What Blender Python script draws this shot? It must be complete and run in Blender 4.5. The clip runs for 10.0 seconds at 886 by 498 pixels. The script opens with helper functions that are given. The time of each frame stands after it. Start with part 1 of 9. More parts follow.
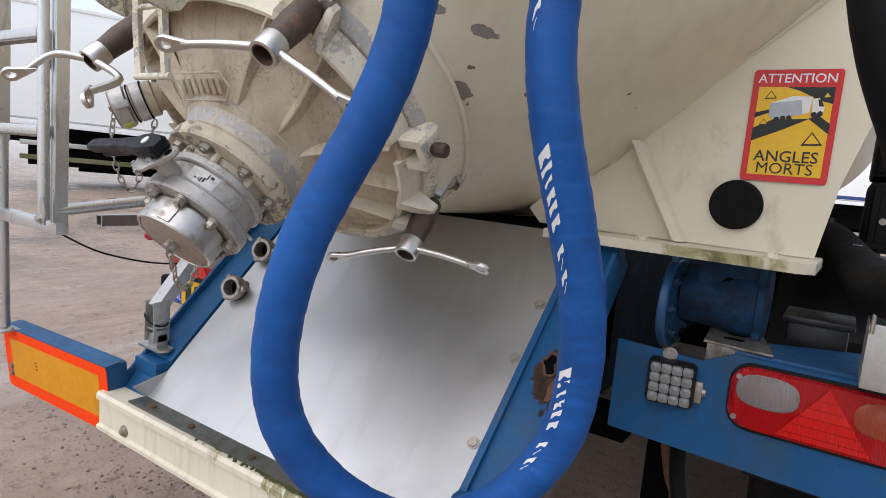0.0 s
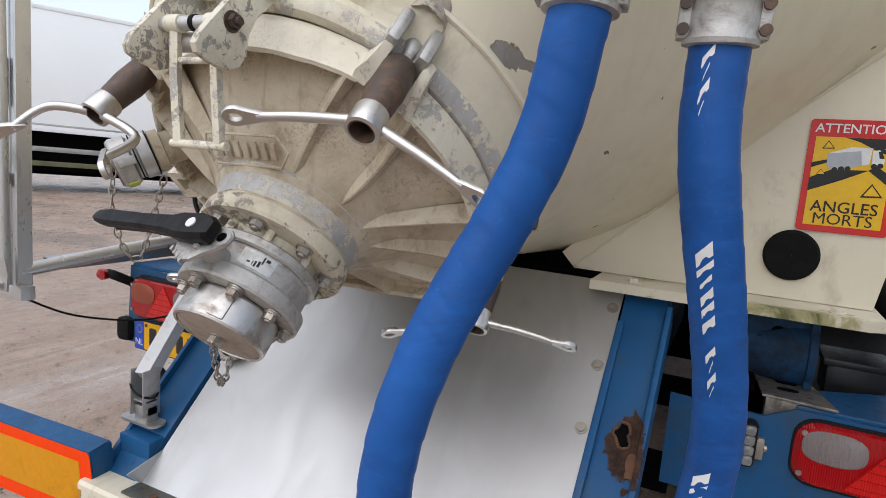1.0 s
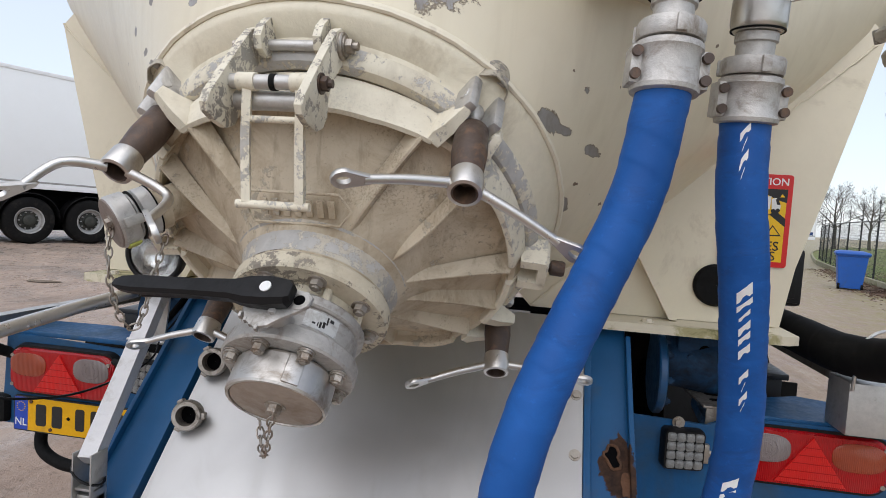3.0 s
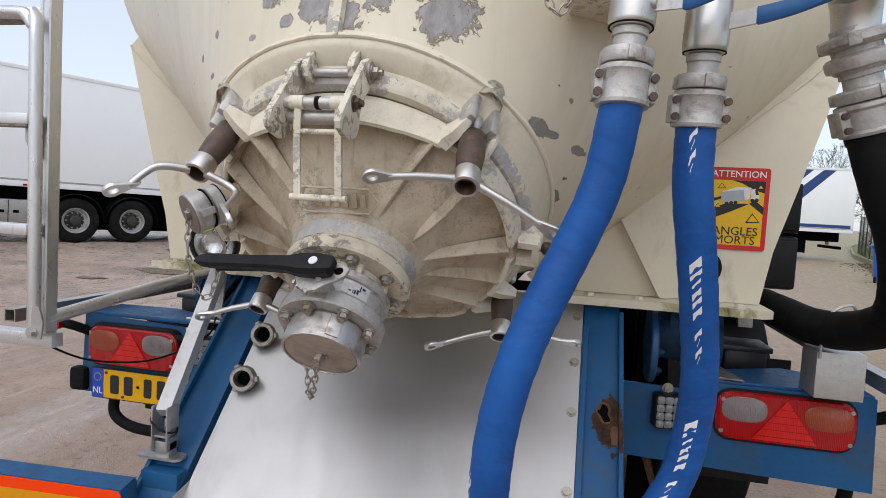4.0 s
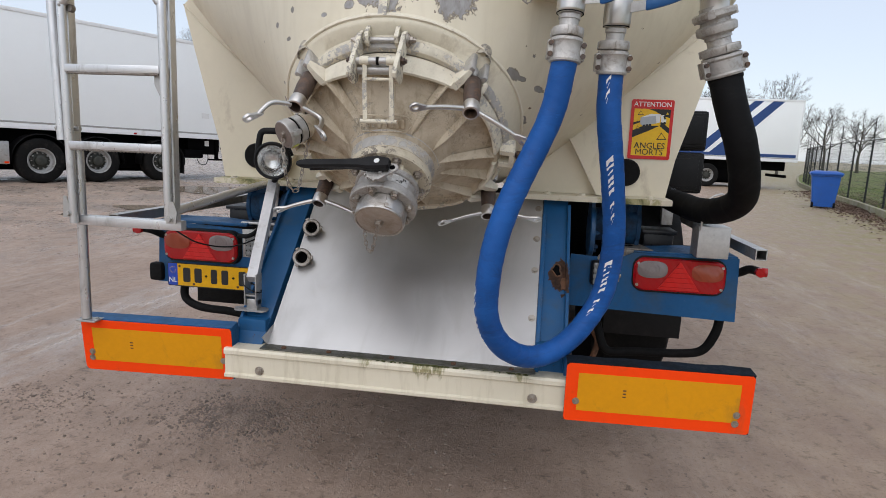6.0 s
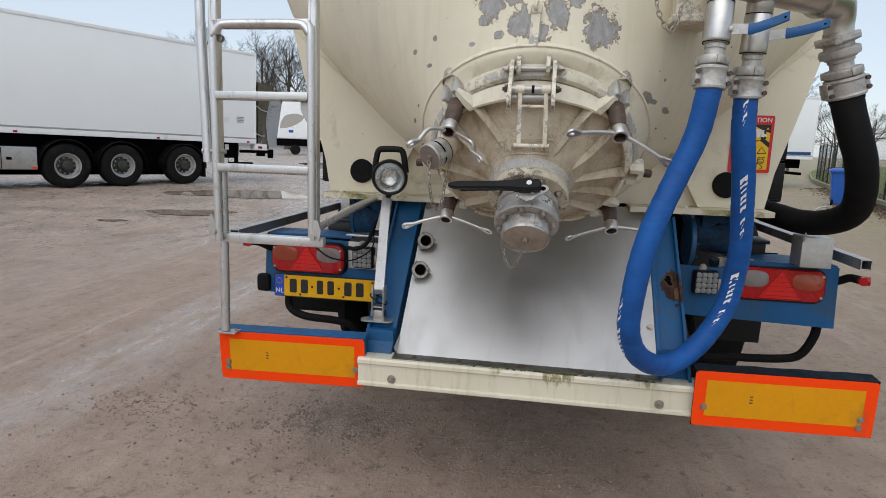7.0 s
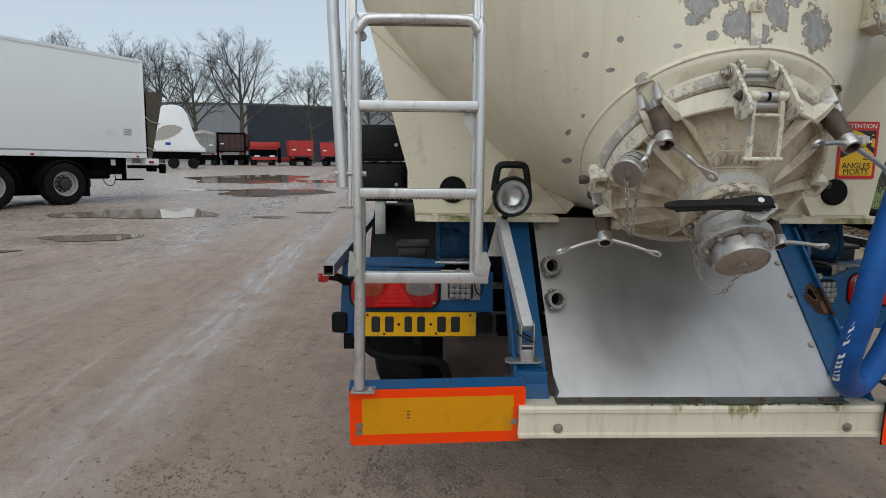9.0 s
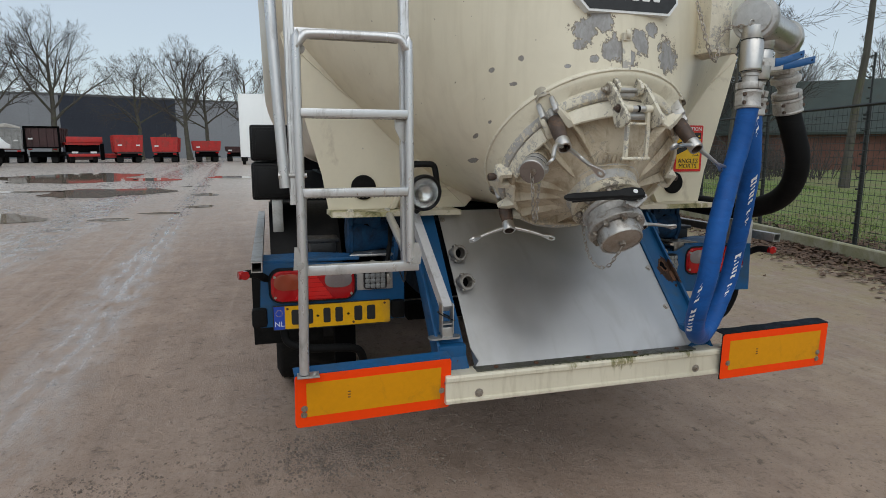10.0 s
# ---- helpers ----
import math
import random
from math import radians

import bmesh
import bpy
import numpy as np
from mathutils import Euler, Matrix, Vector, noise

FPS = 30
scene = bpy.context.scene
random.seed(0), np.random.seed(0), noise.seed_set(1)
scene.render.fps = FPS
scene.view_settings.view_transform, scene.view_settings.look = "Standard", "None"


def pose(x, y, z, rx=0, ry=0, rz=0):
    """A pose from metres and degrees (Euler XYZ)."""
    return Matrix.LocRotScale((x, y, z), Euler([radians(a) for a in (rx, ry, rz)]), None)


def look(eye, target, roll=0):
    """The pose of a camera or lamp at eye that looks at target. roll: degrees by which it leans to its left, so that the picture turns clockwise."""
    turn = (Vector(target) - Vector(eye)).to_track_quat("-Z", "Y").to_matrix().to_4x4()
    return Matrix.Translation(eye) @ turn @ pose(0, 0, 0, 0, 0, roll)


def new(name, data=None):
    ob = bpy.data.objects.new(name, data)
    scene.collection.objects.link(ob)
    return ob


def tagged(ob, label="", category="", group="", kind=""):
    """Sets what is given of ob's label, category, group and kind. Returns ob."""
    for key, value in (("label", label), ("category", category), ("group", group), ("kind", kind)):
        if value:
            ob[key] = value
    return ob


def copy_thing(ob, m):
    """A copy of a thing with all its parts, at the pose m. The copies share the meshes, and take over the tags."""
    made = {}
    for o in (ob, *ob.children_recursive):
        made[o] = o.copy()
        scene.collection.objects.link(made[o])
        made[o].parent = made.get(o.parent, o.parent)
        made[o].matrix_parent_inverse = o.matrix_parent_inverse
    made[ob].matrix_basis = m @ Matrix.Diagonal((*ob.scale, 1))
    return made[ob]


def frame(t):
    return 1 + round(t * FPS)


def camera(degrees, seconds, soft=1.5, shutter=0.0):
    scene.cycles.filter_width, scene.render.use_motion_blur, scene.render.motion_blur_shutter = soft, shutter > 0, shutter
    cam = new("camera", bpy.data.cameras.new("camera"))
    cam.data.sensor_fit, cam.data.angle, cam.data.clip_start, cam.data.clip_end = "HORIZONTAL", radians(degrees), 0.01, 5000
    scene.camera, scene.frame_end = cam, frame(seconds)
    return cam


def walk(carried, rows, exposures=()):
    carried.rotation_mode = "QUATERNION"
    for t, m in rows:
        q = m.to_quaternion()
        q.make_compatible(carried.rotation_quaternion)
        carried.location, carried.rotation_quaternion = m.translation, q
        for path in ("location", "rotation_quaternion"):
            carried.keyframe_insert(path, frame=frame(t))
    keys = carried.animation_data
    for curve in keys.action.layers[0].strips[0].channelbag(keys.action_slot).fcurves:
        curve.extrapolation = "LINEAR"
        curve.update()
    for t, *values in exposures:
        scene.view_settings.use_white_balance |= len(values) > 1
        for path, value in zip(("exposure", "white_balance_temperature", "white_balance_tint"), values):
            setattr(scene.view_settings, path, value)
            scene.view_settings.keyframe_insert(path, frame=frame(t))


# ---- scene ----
cam = camera(72.3, 10.0, 0.75)
PATH = [
    (0, (1.029, -0.835, 1.334), (-0.067, 0.818, 1.07), 5.0),
    (0.5, (0.835, -0.861, 1.427), (-0.213, 0.814, 1.118), 4.8),
    (1, (0.69, -0.862, 1.45), (-0.164, 0.925, 1.171), 4.5),
    (1.5, (0.555, -0.854, 1.465), (-0.097, 1.025, 1.251), 4.2),
    (2, (0.478, -0.889, 1.472), (0.024, 1.053, 1.326), 4.1),
    (2.5, (0.416, -0.955, 1.47), (0.086, 1.014, 1.356), 3.7),
    (3, (0.358, -1.014, 1.455), (0.028, 0.955, 1.334), 3.7),
    (4.5, (0.488, -1.421, 1.438), (0.03, 0.521, 1.292), 2.9),
    (5, (0.504, -1.63, 1.422), (0.063, 0.313, 1.248), 2.7),
    (6.3, (0.38, -2.051, 1.384), (0.104, -0.105, 1.012), 2.3),
    (6.5, (0.283, -2.104, 1.416), (-0.014, -0.163, 1.034), 2.1),
    (7, (0.024, -2.126, 1.444), (-0.288, -0.18, 1.105), 1.8),
    (7.5, (-0.245, -2.055, 1.465), (-0.571, -0.107, 1.15), 1.3),
    (8, (-0.554, -2.03, 1.472), (-0.931, -0.092, 1.155), 1.0),
    (8.5, (-0.771, -1.96, 1.445), (-1.045, -0.004, 1.129), 0.8),
    (9, (-0.94, -1.882, 1.452), (-0.884, 0.094, 1.146), 0.5),
    (9.5, (-1.117, -1.953, 1.475), (-0.894, 0.009, 1.156), 0.3),
    (10, (-1.237, -2.08, 1.477), (-0.697, -0.182, 1.155), 0.1),
]
walk(cam, [(t, look(eye, target, roll)) for t, eye, target, roll in PATH],
     [(0.0, 0.55, 6500, 13), (1.0, 0.52, 6500, 12), (2.5, 0.44, 6500, 12), (5.0, 0.27, 6500, 13), (6.5, 0.18, 6500, 11), (7.2, 0.10, 6500, 9), (8.0, -0.06, 6500, 7), (9.0, -0.11, 6500, 6), (10.0, -0.13, 6500, 6)])

# ---------- world, sun, exposure ----------
world = bpy.data.worlds.new("overcast_sky")
scene.world = world
world.use_nodes = True
wn, wl = world.node_tree.nodes, world.node_tree.links
wn.clear()
SUN_ELEV, SUN_ROT = radians(52), radians(190)
sky = wn.new("ShaderNodeTexSky")
sky.sky_type, sky.sun_disc = "NISHITA", False
sky.sun_elevation, sky.sun_rotation = SUN_ELEV, SUN_ROT
sky_bg = wn.new("ShaderNodeBackground")
sky_bg.inputs[1].default_value = 0.05
cloud_bg = wn.new("ShaderNodeBackground")
cloud_bg.inputs[0].default_value = (0.83, 0.895, 0.985, 1)
cloud_bg.inputs[1].default_value = 0.56
both = wn.new("ShaderNodeAddShader")
wout = wn.new("ShaderNodeOutputWorld")
wl.new(sky.outputs[0], sky_bg.inputs[0])
wl.new(sky_bg.outputs[0], both.inputs[0])
wl.new(cloud_bg.outputs[0], both.inputs[1])
wl.new(both.outputs[0], wout.inputs[0])
sun = new("sun", bpy.data.lights.new("sun", "SUN"))
sun.data.energy, sun.data.angle, sun.data.color = 1.2, radians(80), (1.0, 0.97, 0.93)
sun.matrix_world = look((0, 0, 0), (math.sin(SUN_ROT) * -math.cos(SUN_ELEV), -math.cos(SUN_ROT) * math.cos(SUN_ELEV), -math.sin(SUN_ELEV)))

# ---------- building helpers ----------
OFFSET = {}
rng = random.Random(7)


def thing(name, at, label, category, group="", kind=""):
    """An Empty at the base of a thing, to hold its parts."""
    ob = new(name)
    ob.empty_display_size = 0.1
    ob.location = at
    OFFSET[ob.name] = Vector(at)
    return tagged(ob, label, category, group, kind)


def mesh_from(name, bm, mats, smooth=35):
    me = bpy.data.meshes.new(name)
    bmesh.ops.recalc_face_normals(bm, faces=bm.faces[:])
    bm.to_mesh(me)
    bm.free()
    for m in (mats if isinstance(mats, (list, tuple)) else [mats]):
        me.materials.append(m)
    if smooth:
        me.shade_smooth()
        me.set_sharp_from_angle(angle=radians(smooth))
    return me


def part(name, bm, mats, parent, label="", smooth=35):
    """One mesh under a thing or under a part; the bmesh is in world metres."""
    off = OFFSET[parent.name]
    bmesh.ops.translate(bm, verts=bm.verts[:], vec=-off)
    ob = new(name, mesh_from(name, bm, mats, smooth))
    ob.parent = parent
    OFFSET[ob.name] = off
    return tagged(ob, label)


def solid(name, bm, mats, label, category, at=(0, 0, 0), group="", kind="", smooth=35):
    """A top-level thing of one mesh."""
    bmesh.ops.translate(bm, verts=bm.verts[:], vec=-Vector(at))
    ob = new(name, mesh_from(name, bm, mats, smooth))
    ob.location = at
    OFFSET[ob.name] = Vector(at)
    return tagged(ob, label, category, group, kind)


def add(bm, verts, faces, mi=0):
    vs = [bm.verts.new(v) for v in verts]
    for f in faces:
        try:
            bm.faces.new([vs[i] for i in f]).material_index = mi
        except ValueError:
            pass
    return vs


def box(bm, c, s, m=None, bev=0.0, mi=0):
    b = bmesh.new()
    bmesh.ops.create_cube(b, size=1)
    bmesh.ops.scale(b, vec=s, verts=b.verts[:])
    if bev:
        bmesh.ops.bevel(b, geom=b.edges[:], offset=min(bev, 0.45 * min(s)), segments=2, profile=0.6, affect="EDGES")
    mm = Matrix.Translation(c) @ (m if m else Matrix())
    b.verts.index_update()
    add(bm, [mm @ v.co for v in b.verts], [[v.index for v in f.verts] for f in b.faces], mi)
    b.free()


def span(bm, p0, p1, bev=0.0, mi=0):
    """A box between two opposite corners."""
    p0, p1 = Vector(p0), Vector(p1)
    box(bm, (p0 + p1) / 2, [abs(a) for a in p1 - p0], None, bev, mi)


def frame_of(d):
    d = Vector(d).normalized()
    u = d.cross(Vector((0, 0, 1)))
    if u.length < 1e-4:
        u = d.cross(Vector((0, 1, 0)))
    u.normalize()
    return u, d.cross(u).normalized()


def ring_of(c, u, v, r, n, r2=None, turn=0.0):
    r2 = r if r2 is None else r2
    return [Vector(c) + u * (r * math.cos(turn + 2 * math.pi * i / n)) + v * (r2 * math.sin(turn + 2 * math.pi * i / n)) for i in range(n)]


def skin(bm, rings, mi=0, caps=True, closed=False):
    n = len(rings[0])
    verts = [p for r in rings for p in r]
    faces = []
    k = len(rings)
    for j in range(k if closed else k - 1):
        a, b = j * n, ((j + 1) % k) * n
        faces += [[a + i, a + (i + 1) % n, b + (i + 1) % n, b + i] for i in range(n)]
    if caps and not closed:
        faces += [list(range(n))[::-1], [(k - 1) * n + i for i in range(n)]]
    add(bm, verts, faces, mi)


def cyl(bm, p0, p1, r0, r1=None, n=24, caps=True, mi=0, turn=0.0):
    p0, p1 = Vector(p0), Vector(p1)
    u, v = frame_of(p1 - p0)
    skin(bm, [ring_of(p0, u, v, r0, n, turn=turn), ring_of(p1, u, v, r0 if r1 is None else r1, n, turn=turn)], mi, caps)


def tube(bm, pts, r, n=12, mi=0, closed=False, square=False, caps=True, flat=1.0):
    """A sweep along points; r is one radius or one for each point."""
    pts = [Vector(p) for p in pts]
    k = len(pts)
    rs = r if isinstance(r, (list, tuple)) else [r] * k
    rings, u = [], None
    for i, p in enumerate(pts):
        if closed:
            d = pts[(i + 1) % k] - pts[i - 1]
        else:
            d = pts[min(i + 1, k - 1)] - pts[max(i - 1, 0)]
        d.normalize()
        if u is None:
            u, v = frame_of(d)
        else:
            u = (u - d * u.dot(d)).normalized()
            v = d.cross(u).normalized()
        if square:
            rings.append(ring_of(p, u, v, rs[i] * 1.4142, 4, rs[i] * 1.4142 * flat, math.pi / 4))
        else:
            rings.append(ring_of(p, u, v, rs[i], n, rs[i] * flat))
    skin(bm, rings, mi, caps, closed)


def smooth_path(pts, per=8):
    pts = [Vector(p) for p in pts]
    out = []
    for i in range(len(pts) - 1):
        p0, p1, p2, p3 = pts[max(i - 1, 0)], pts[i], pts[i + 1], pts[min(i + 2, len(pts) - 1)]
        for j in range(per):
            t = j / per
            out.append(0.5 * ((2 * p1) + (p2 - p0) * t + (2 * p0 - 5 * p1 + 4 * p2 - p3) * t * t + (3 * p1 - p0 - 3 * p2 + p3) * t ** 3))
    return out + [pts[-1]]


def lathe(bm, prof, m, n=48, mi=0, caps=True, a0=0.0):
    """Rings of (radius, height) about the z axis of m."""
    skin(bm, [[m @ Vector((r * math.cos(a0 + 2 * math.pi * i / n), r * math.sin(a0 + 2 * math.pi * i / n), z)) for i in range(n)] for r, z in prof], mi, caps)


def prism(bm, poly, m, d0, d1, mi=0, bev=0.0):
    """A flat outline (x, y) in m, made thick from z = d0 to d1."""
    n = len(poly)
    if bev:
        cx, cy = sum(p[0] for p in poly) / n, sum(p[1] for p in poly) / n
        inn = [(x + (cx - x) * bev, y + (cy - y) * bev) for x, y in poly]
        e = (d1 - d0) * 0.25
        lay = [(inn, d0), (poly, d0 + e), (poly, d1 - e), (inn, d1)]
    else:
        lay = [(poly, d0), (poly, d1)]
    skin(bm, [[m @ Vector((x, y, z)) for x, y in p] for p, z in lay], mi)


def bolt(bm, p, d, r=0.011, h=0.009, mi=0, washer=True, stud=0.0):
    p, d = Vector(p), Vector(d).normalized()
    if washer:
        cyl(bm, p, p + d * 0.0025, r * 1.35, n=16, mi=mi)
    cyl(bm, p, p + d * h, r, r * 0.96, n=6, mi=mi, turn=rng.random())
    if stud:
        cyl(bm, p + d * h, p + d * (h + stud), r * 0.55, n=10, mi=mi)


def chain(bm, pts, link=0.022, wire=0.0017, mi=0):
    """A chain of oval links along points."""
    path = smooth_path(pts, 20)
    pos, acc, out = 0.0, 0.0, []
    for a, b in zip(path[:-1], path[1:]):
        seg = (b - a).length
        while acc + seg >= pos:
            out.append((a.lerp(b, (pos - acc) / max(seg, 1e-6)), (b - a).normalized()))
            pos += link * 0.72
        acc += seg
    for i, (p, d) in enumerate(out):
        u, v = frame_of(d)
        side = u if i % 2 else v
        loop = [p + d * (math.cos(k * math.pi / 5) * link * 0.5) + side * (math.sin(k * math.pi / 5) * link * 0.26) for k in range(10)]
        tube(bm, loop, wire, 6, mi, closed=True)


def words(text, size, m, depth=0.0006, bold=0.0):
    """Letters of the built-in font as a bmesh, centred on m's origin, in its x-y plane."""
    cu = bpy.data.curves.new("letters", "FONT")
    cu.body, cu.size, cu.align_x, cu.align_y, cu.extrude = text, size, "CENTER", "CENTER", depth
    cu.offset = bold
    cu.resolution_u = 3
    tmp = bpy.data.objects.new("letters", cu)
    me = bpy.data.meshes.new_from_object(tmp)
    bm = bmesh.new()
    bm.from_mesh(me)
    bmesh.ops.transform(bm, matrix=m, verts=bm.verts[:])
    bpy.data.objects.remove(tmp)
    bpy.data.curves.remove(cu)
    bpy.data.meshes.remove(me)
    return bm


# ---------- materials ----------
def tree_of(name):
    m = bpy.data.materials.new(name)
    m.use_nodes = True
    return m, m.node_tree.nodes, m.node_tree.links, m.node_tree.nodes["Principled BSDF"]


def n_noise(N, L, vec, scale, detail=6, rough=0.6, dist=0.0):
    n = N.new("ShaderNodeTexNoise")
    n.inputs["Scale"].default_value, n.inputs["Detail"].default_value = scale, detail
    n.inputs["Roughness"].default_value, n.inputs["Distortion"].default_value = rough, dist
    L.new(vec, n.inputs["Vector"])
    return n.outputs["Fac"]


def n_range(N, L, src, a, b, c=0.0, d=1.0):
    n = N.new("ShaderNodeMapRange")
    L.new(src, n.inputs[0])
    for i, v in enumerate((a, b, c, d)):
        n.inputs[i + 1].default_value = v
    return n.outputs[0]


def n_mix(N, L, fac, a, b, mode="MIX"):
    n = N.new("ShaderNodeMix")
    n.data_type, n.blend_type = "RGBA", mode
    for sock, v in ((n.inputs[0], fac), (n.inputs[6], a), (n.inputs[7], b)):
        if isinstance(v, (int, float)):
            sock.default_value = v
        elif isinstance(v, (tuple, list)):
            sock.default_value = (*v[:3], 1)
        else:
            L.new(v, sock)
    return n.outputs[2]


def n_math(N, L, op, a, b=0.0, clamp=False):
    n = N.new("ShaderNodeMath")
    n.operation, n.use_clamp = op, clamp
    for i, v in enumerate((a, b)):
        if isinstance(v, (int, float)):
            n.inputs[i].default_value = v
        else:
            L.new(v, n.inputs[i])
    return n.outputs[0]


def n_coord(N, L, stretch=(1, 1, 1)):
    tc = N.new("ShaderNodeTexCoord")
    mp = N.new("ShaderNodeMapping")
    mp.inputs["Scale"].default_value = stretch
    L.new(tc.outputs["Object"], mp.inputs["Vector"])
    return mp.outputs[0]


def n_bump(N, L, B, height, strength=0.3, distance=0.002):
    n = N.new("ShaderNodeBump")
    n.inputs["Strength"].default_value, n.inputs["Distance"].default_value = strength, distance
    L.new(height, n.inputs["Height"])
    L.new(n.outputs[0], B.inputs["Normal"])


def surface(name, base, rough=0.5, metal=0.0, var=0.15, grain=0.08, dirt=None, dirt_amt=0.0, dirt_scale=6.0, chip=None, chip_amt=0.0, chip_scale=9.0, chip_metal=0.0,
            bump=0.2, bump_scale=120.0, big=2.5, stretch=(1, 1, 1), spec=0.5, bump_dist=0.002, rough_var=0.12, coat=0.0):
    """A worn surface: slow and fine variation, dirt in patches, chips down to what lies beneath."""
    m, N, L, B = tree_of(name)
    co = n_coord(N, L, stretch)
    slow, fine = n_noise(N, L, co, big, 5), n_noise(N, L, co, big * 22, 8, 0.7)
    dark, light = [c * (1 - var) for c in base], [min(1, c * (1 + var)) for c in base]
    col = n_mix(N, L, n_range(N, L, slow, 0.3, 0.7), dark, light)
    col = n_mix(N, L, n_range(N, L, fine, 0.3, 0.75, 0, grain * 4), col, [c * 0.55 for c in base])
    rgh = n_range(N, L, fine, 0.3, 0.7, max(0.02, rough - rough_var), min(1, rough + rough_var))
    h = n_noise(N, L, co, bump_scale, 6)
    if dirt and dirt_amt:
        d = n_noise(N, L, co, dirt_scale, 9, 0.68, 0.6)
        msk = n_range(N, L, d, 0.62 - dirt_amt * 0.35, 0.78 - dirt_amt * 0.2, 0, 0.9)
        col = n_mix(N, L, msk, col, dirt)
        rgh = n_math(N, L, "ADD", rgh, n_math(N, L, "MULTIPLY", msk, 0.2), True)
    if chip and chip_amt:
        c = n_noise(N, L, co, chip_scale, 10, 0.62, 0.3)
        msk = n_range(N, L, c, 0.72 - chip_amt * 0.3, 0.735 - chip_amt * 0.3)
        col = n_mix(N, L, msk, col, n_mix(N, L, fine, [k * 0.75 for k in chip], [k * 1.2 for k in chip]))
        h = n_math(N, L, "SUBTRACT", h, n_math(N, L, "MULTIPLY", msk, 1.6))
        if chip_metal:
            L.new(n_math(N, L, "MULTIPLY", msk, chip_metal), B.inputs["Metallic"])
    L.new(col, B.inputs["Base Color"])
    L.new(rgh, B.inputs["Roughness"])
    if not (chip and chip_metal):
        B.inputs["Metallic"].default_value = metal
    B.inputs["Specular IOR Level"].default_value = spec
    B.inputs["Coat Weight"].default_value = coat
    n_bump(N, L, B, h, bump, bump_dist)
    return m


CREAM = (0.71, 0.645, 0.495)
M_cream = surface("cream_paint", CREAM, 0.38, var=0.05, grain=0.02, dirt=(0.36, 0.29, 0.2), dirt_amt=0.12, dirt_scale=3.0, chip=(0.2, 0.19, 0.18), chip_amt=0.06, chip_scale=7, bump=0.1)


def peeling(name, cream, primer, grime, amount, grime_amt, rough=0.62, relief=0.5, drift=0.6):
    """Old paint that flakes off in ragged, finely crackled patches, with grime in films and runs."""
    m, N, L, B = tree_of(name)
    co = n_coord(N, L)
    zone, crackle, fine = n_noise(N, L, co, 5.5, 4, 0.55, 0.3), n_noise(N, L, co, 42, 12, 0.78, 0.25), n_noise(N, L, co, 190, 6, 0.7)
    film, runs = n_noise(N, L, co, 8, 9, 0.7, 0.7), n_noise(N, L, n_coord(N, L, (26, 26, 5)), 1.0, 7, 0.65)
    k = n_math(N, L, "ADD", crackle, n_math(N, L, "MULTIPLY", n_math(N, L, "SUBTRACT", zone, 0.5), drift))
    flake = n_range(N, L, k, 0.74 - amount, 0.755 - amount)
    lip = n_range(N, L, k, 0.728 - amount, 0.742 - amount)
    col = n_mix(N, L, n_range(N, L, zone, 0.3, 0.7), [c * 0.92 for c in cream], [min(1, c * 1.07) for c in cream])
    col = n_mix(N, L, n_range(N, L, film, 0.44, 0.72, 0, grime_amt), col, grime)
    col = n_mix(N, L, n_range(N, L, runs, 0.54, 0.74, 0, grime_amt * 0.8), col, [c * 0.72 for c in grime])
    col = n_mix(N, L, n_range(N, L, fine, 0.60, 0.74, 0, 0.35), col, [c * 0.6 for c in grime])
    # crumbs of dried dirt in clusters
    crumbs = n_math(N, L, "ADD", n_noise(N, L, co, 230, 6, 0.72, 0.2), n_range(N, L, n_noise(N, L, co, 7.3, 6, 0.6, 0.9), 0.40, 0.66, -0.13, 0.09))
    col = n_mix(N, L, n_range(N, L, crumbs, 0.56, 0.68, 0, 0.42 * grime_amt), col, [c * 0.40 for c in grime])
    col = n_mix(N, L, n_math(N, L, "MULTIPLY", lip, 0.75), col, (0.13, 0.10, 0.075))
    under = n_mix(N, L, n_range(N, L, film, 0.35, 0.65), [c * 0.78 for c in primer], [c * 1.12 for c in primer])
    col = n_mix(N, L, flake, col, under)
    L.new(col, B.inputs["Base Color"])
    L.new(n_range(N, L, fine, 0.3, 0.7, rough - 0.1, rough + 0.14), B.inputs["Roughness"])
    B.inputs["Specular IOR Level"].default_value = 0.4
    n_bump(N, L, B, n_math(N, L, "SUBTRACT", n_math(N, L, "ADD", n_math(N, L, "MULTIPLY", fine, 0.7), n_math(N, L, "MULTIPLY", film, 0.4)), lip), relief, 0.0016)
    return m


M_cast = peeling("dirty_cast_paint", (0.58, 0.50, 0.375), (0.47, 0.42, 0.335), (0.30, 0.222, 0.135), 0.115, 0.95)
M_flange = peeling("chipped_flange_paint", (0.64, 0.575, 0.44), (0.27, 0.235, 0.19), (0.33, 0.265, 0.18), 0.185, 0.55)
M_capring = surface("turned_cap_steel", (0.60, 0.575, 0.54), 0.42, 1.0, var=0.10, grain=0.06, dirt=(0.26, 0.21, 0.16), dirt_amt=0.35, dirt_scale=22, bump=0.12, bump_scale=220)
M_union = surface("dark_dirty_union_steel", (0.33, 0.30, 0.265), 0.44, 0.7, var=0.25, grain=0.12, dirt=(0.09, 0.07, 0.05), dirt_amt=0.4, dirt_scale=30, bump=0.4)
M_worn = peeling("flaking_cream_paint", (0.74, 0.685, 0.55), (0.50, 0.475, 0.43), (0.45, 0.38, 0.28), 0.145, 0.4, 0.55)
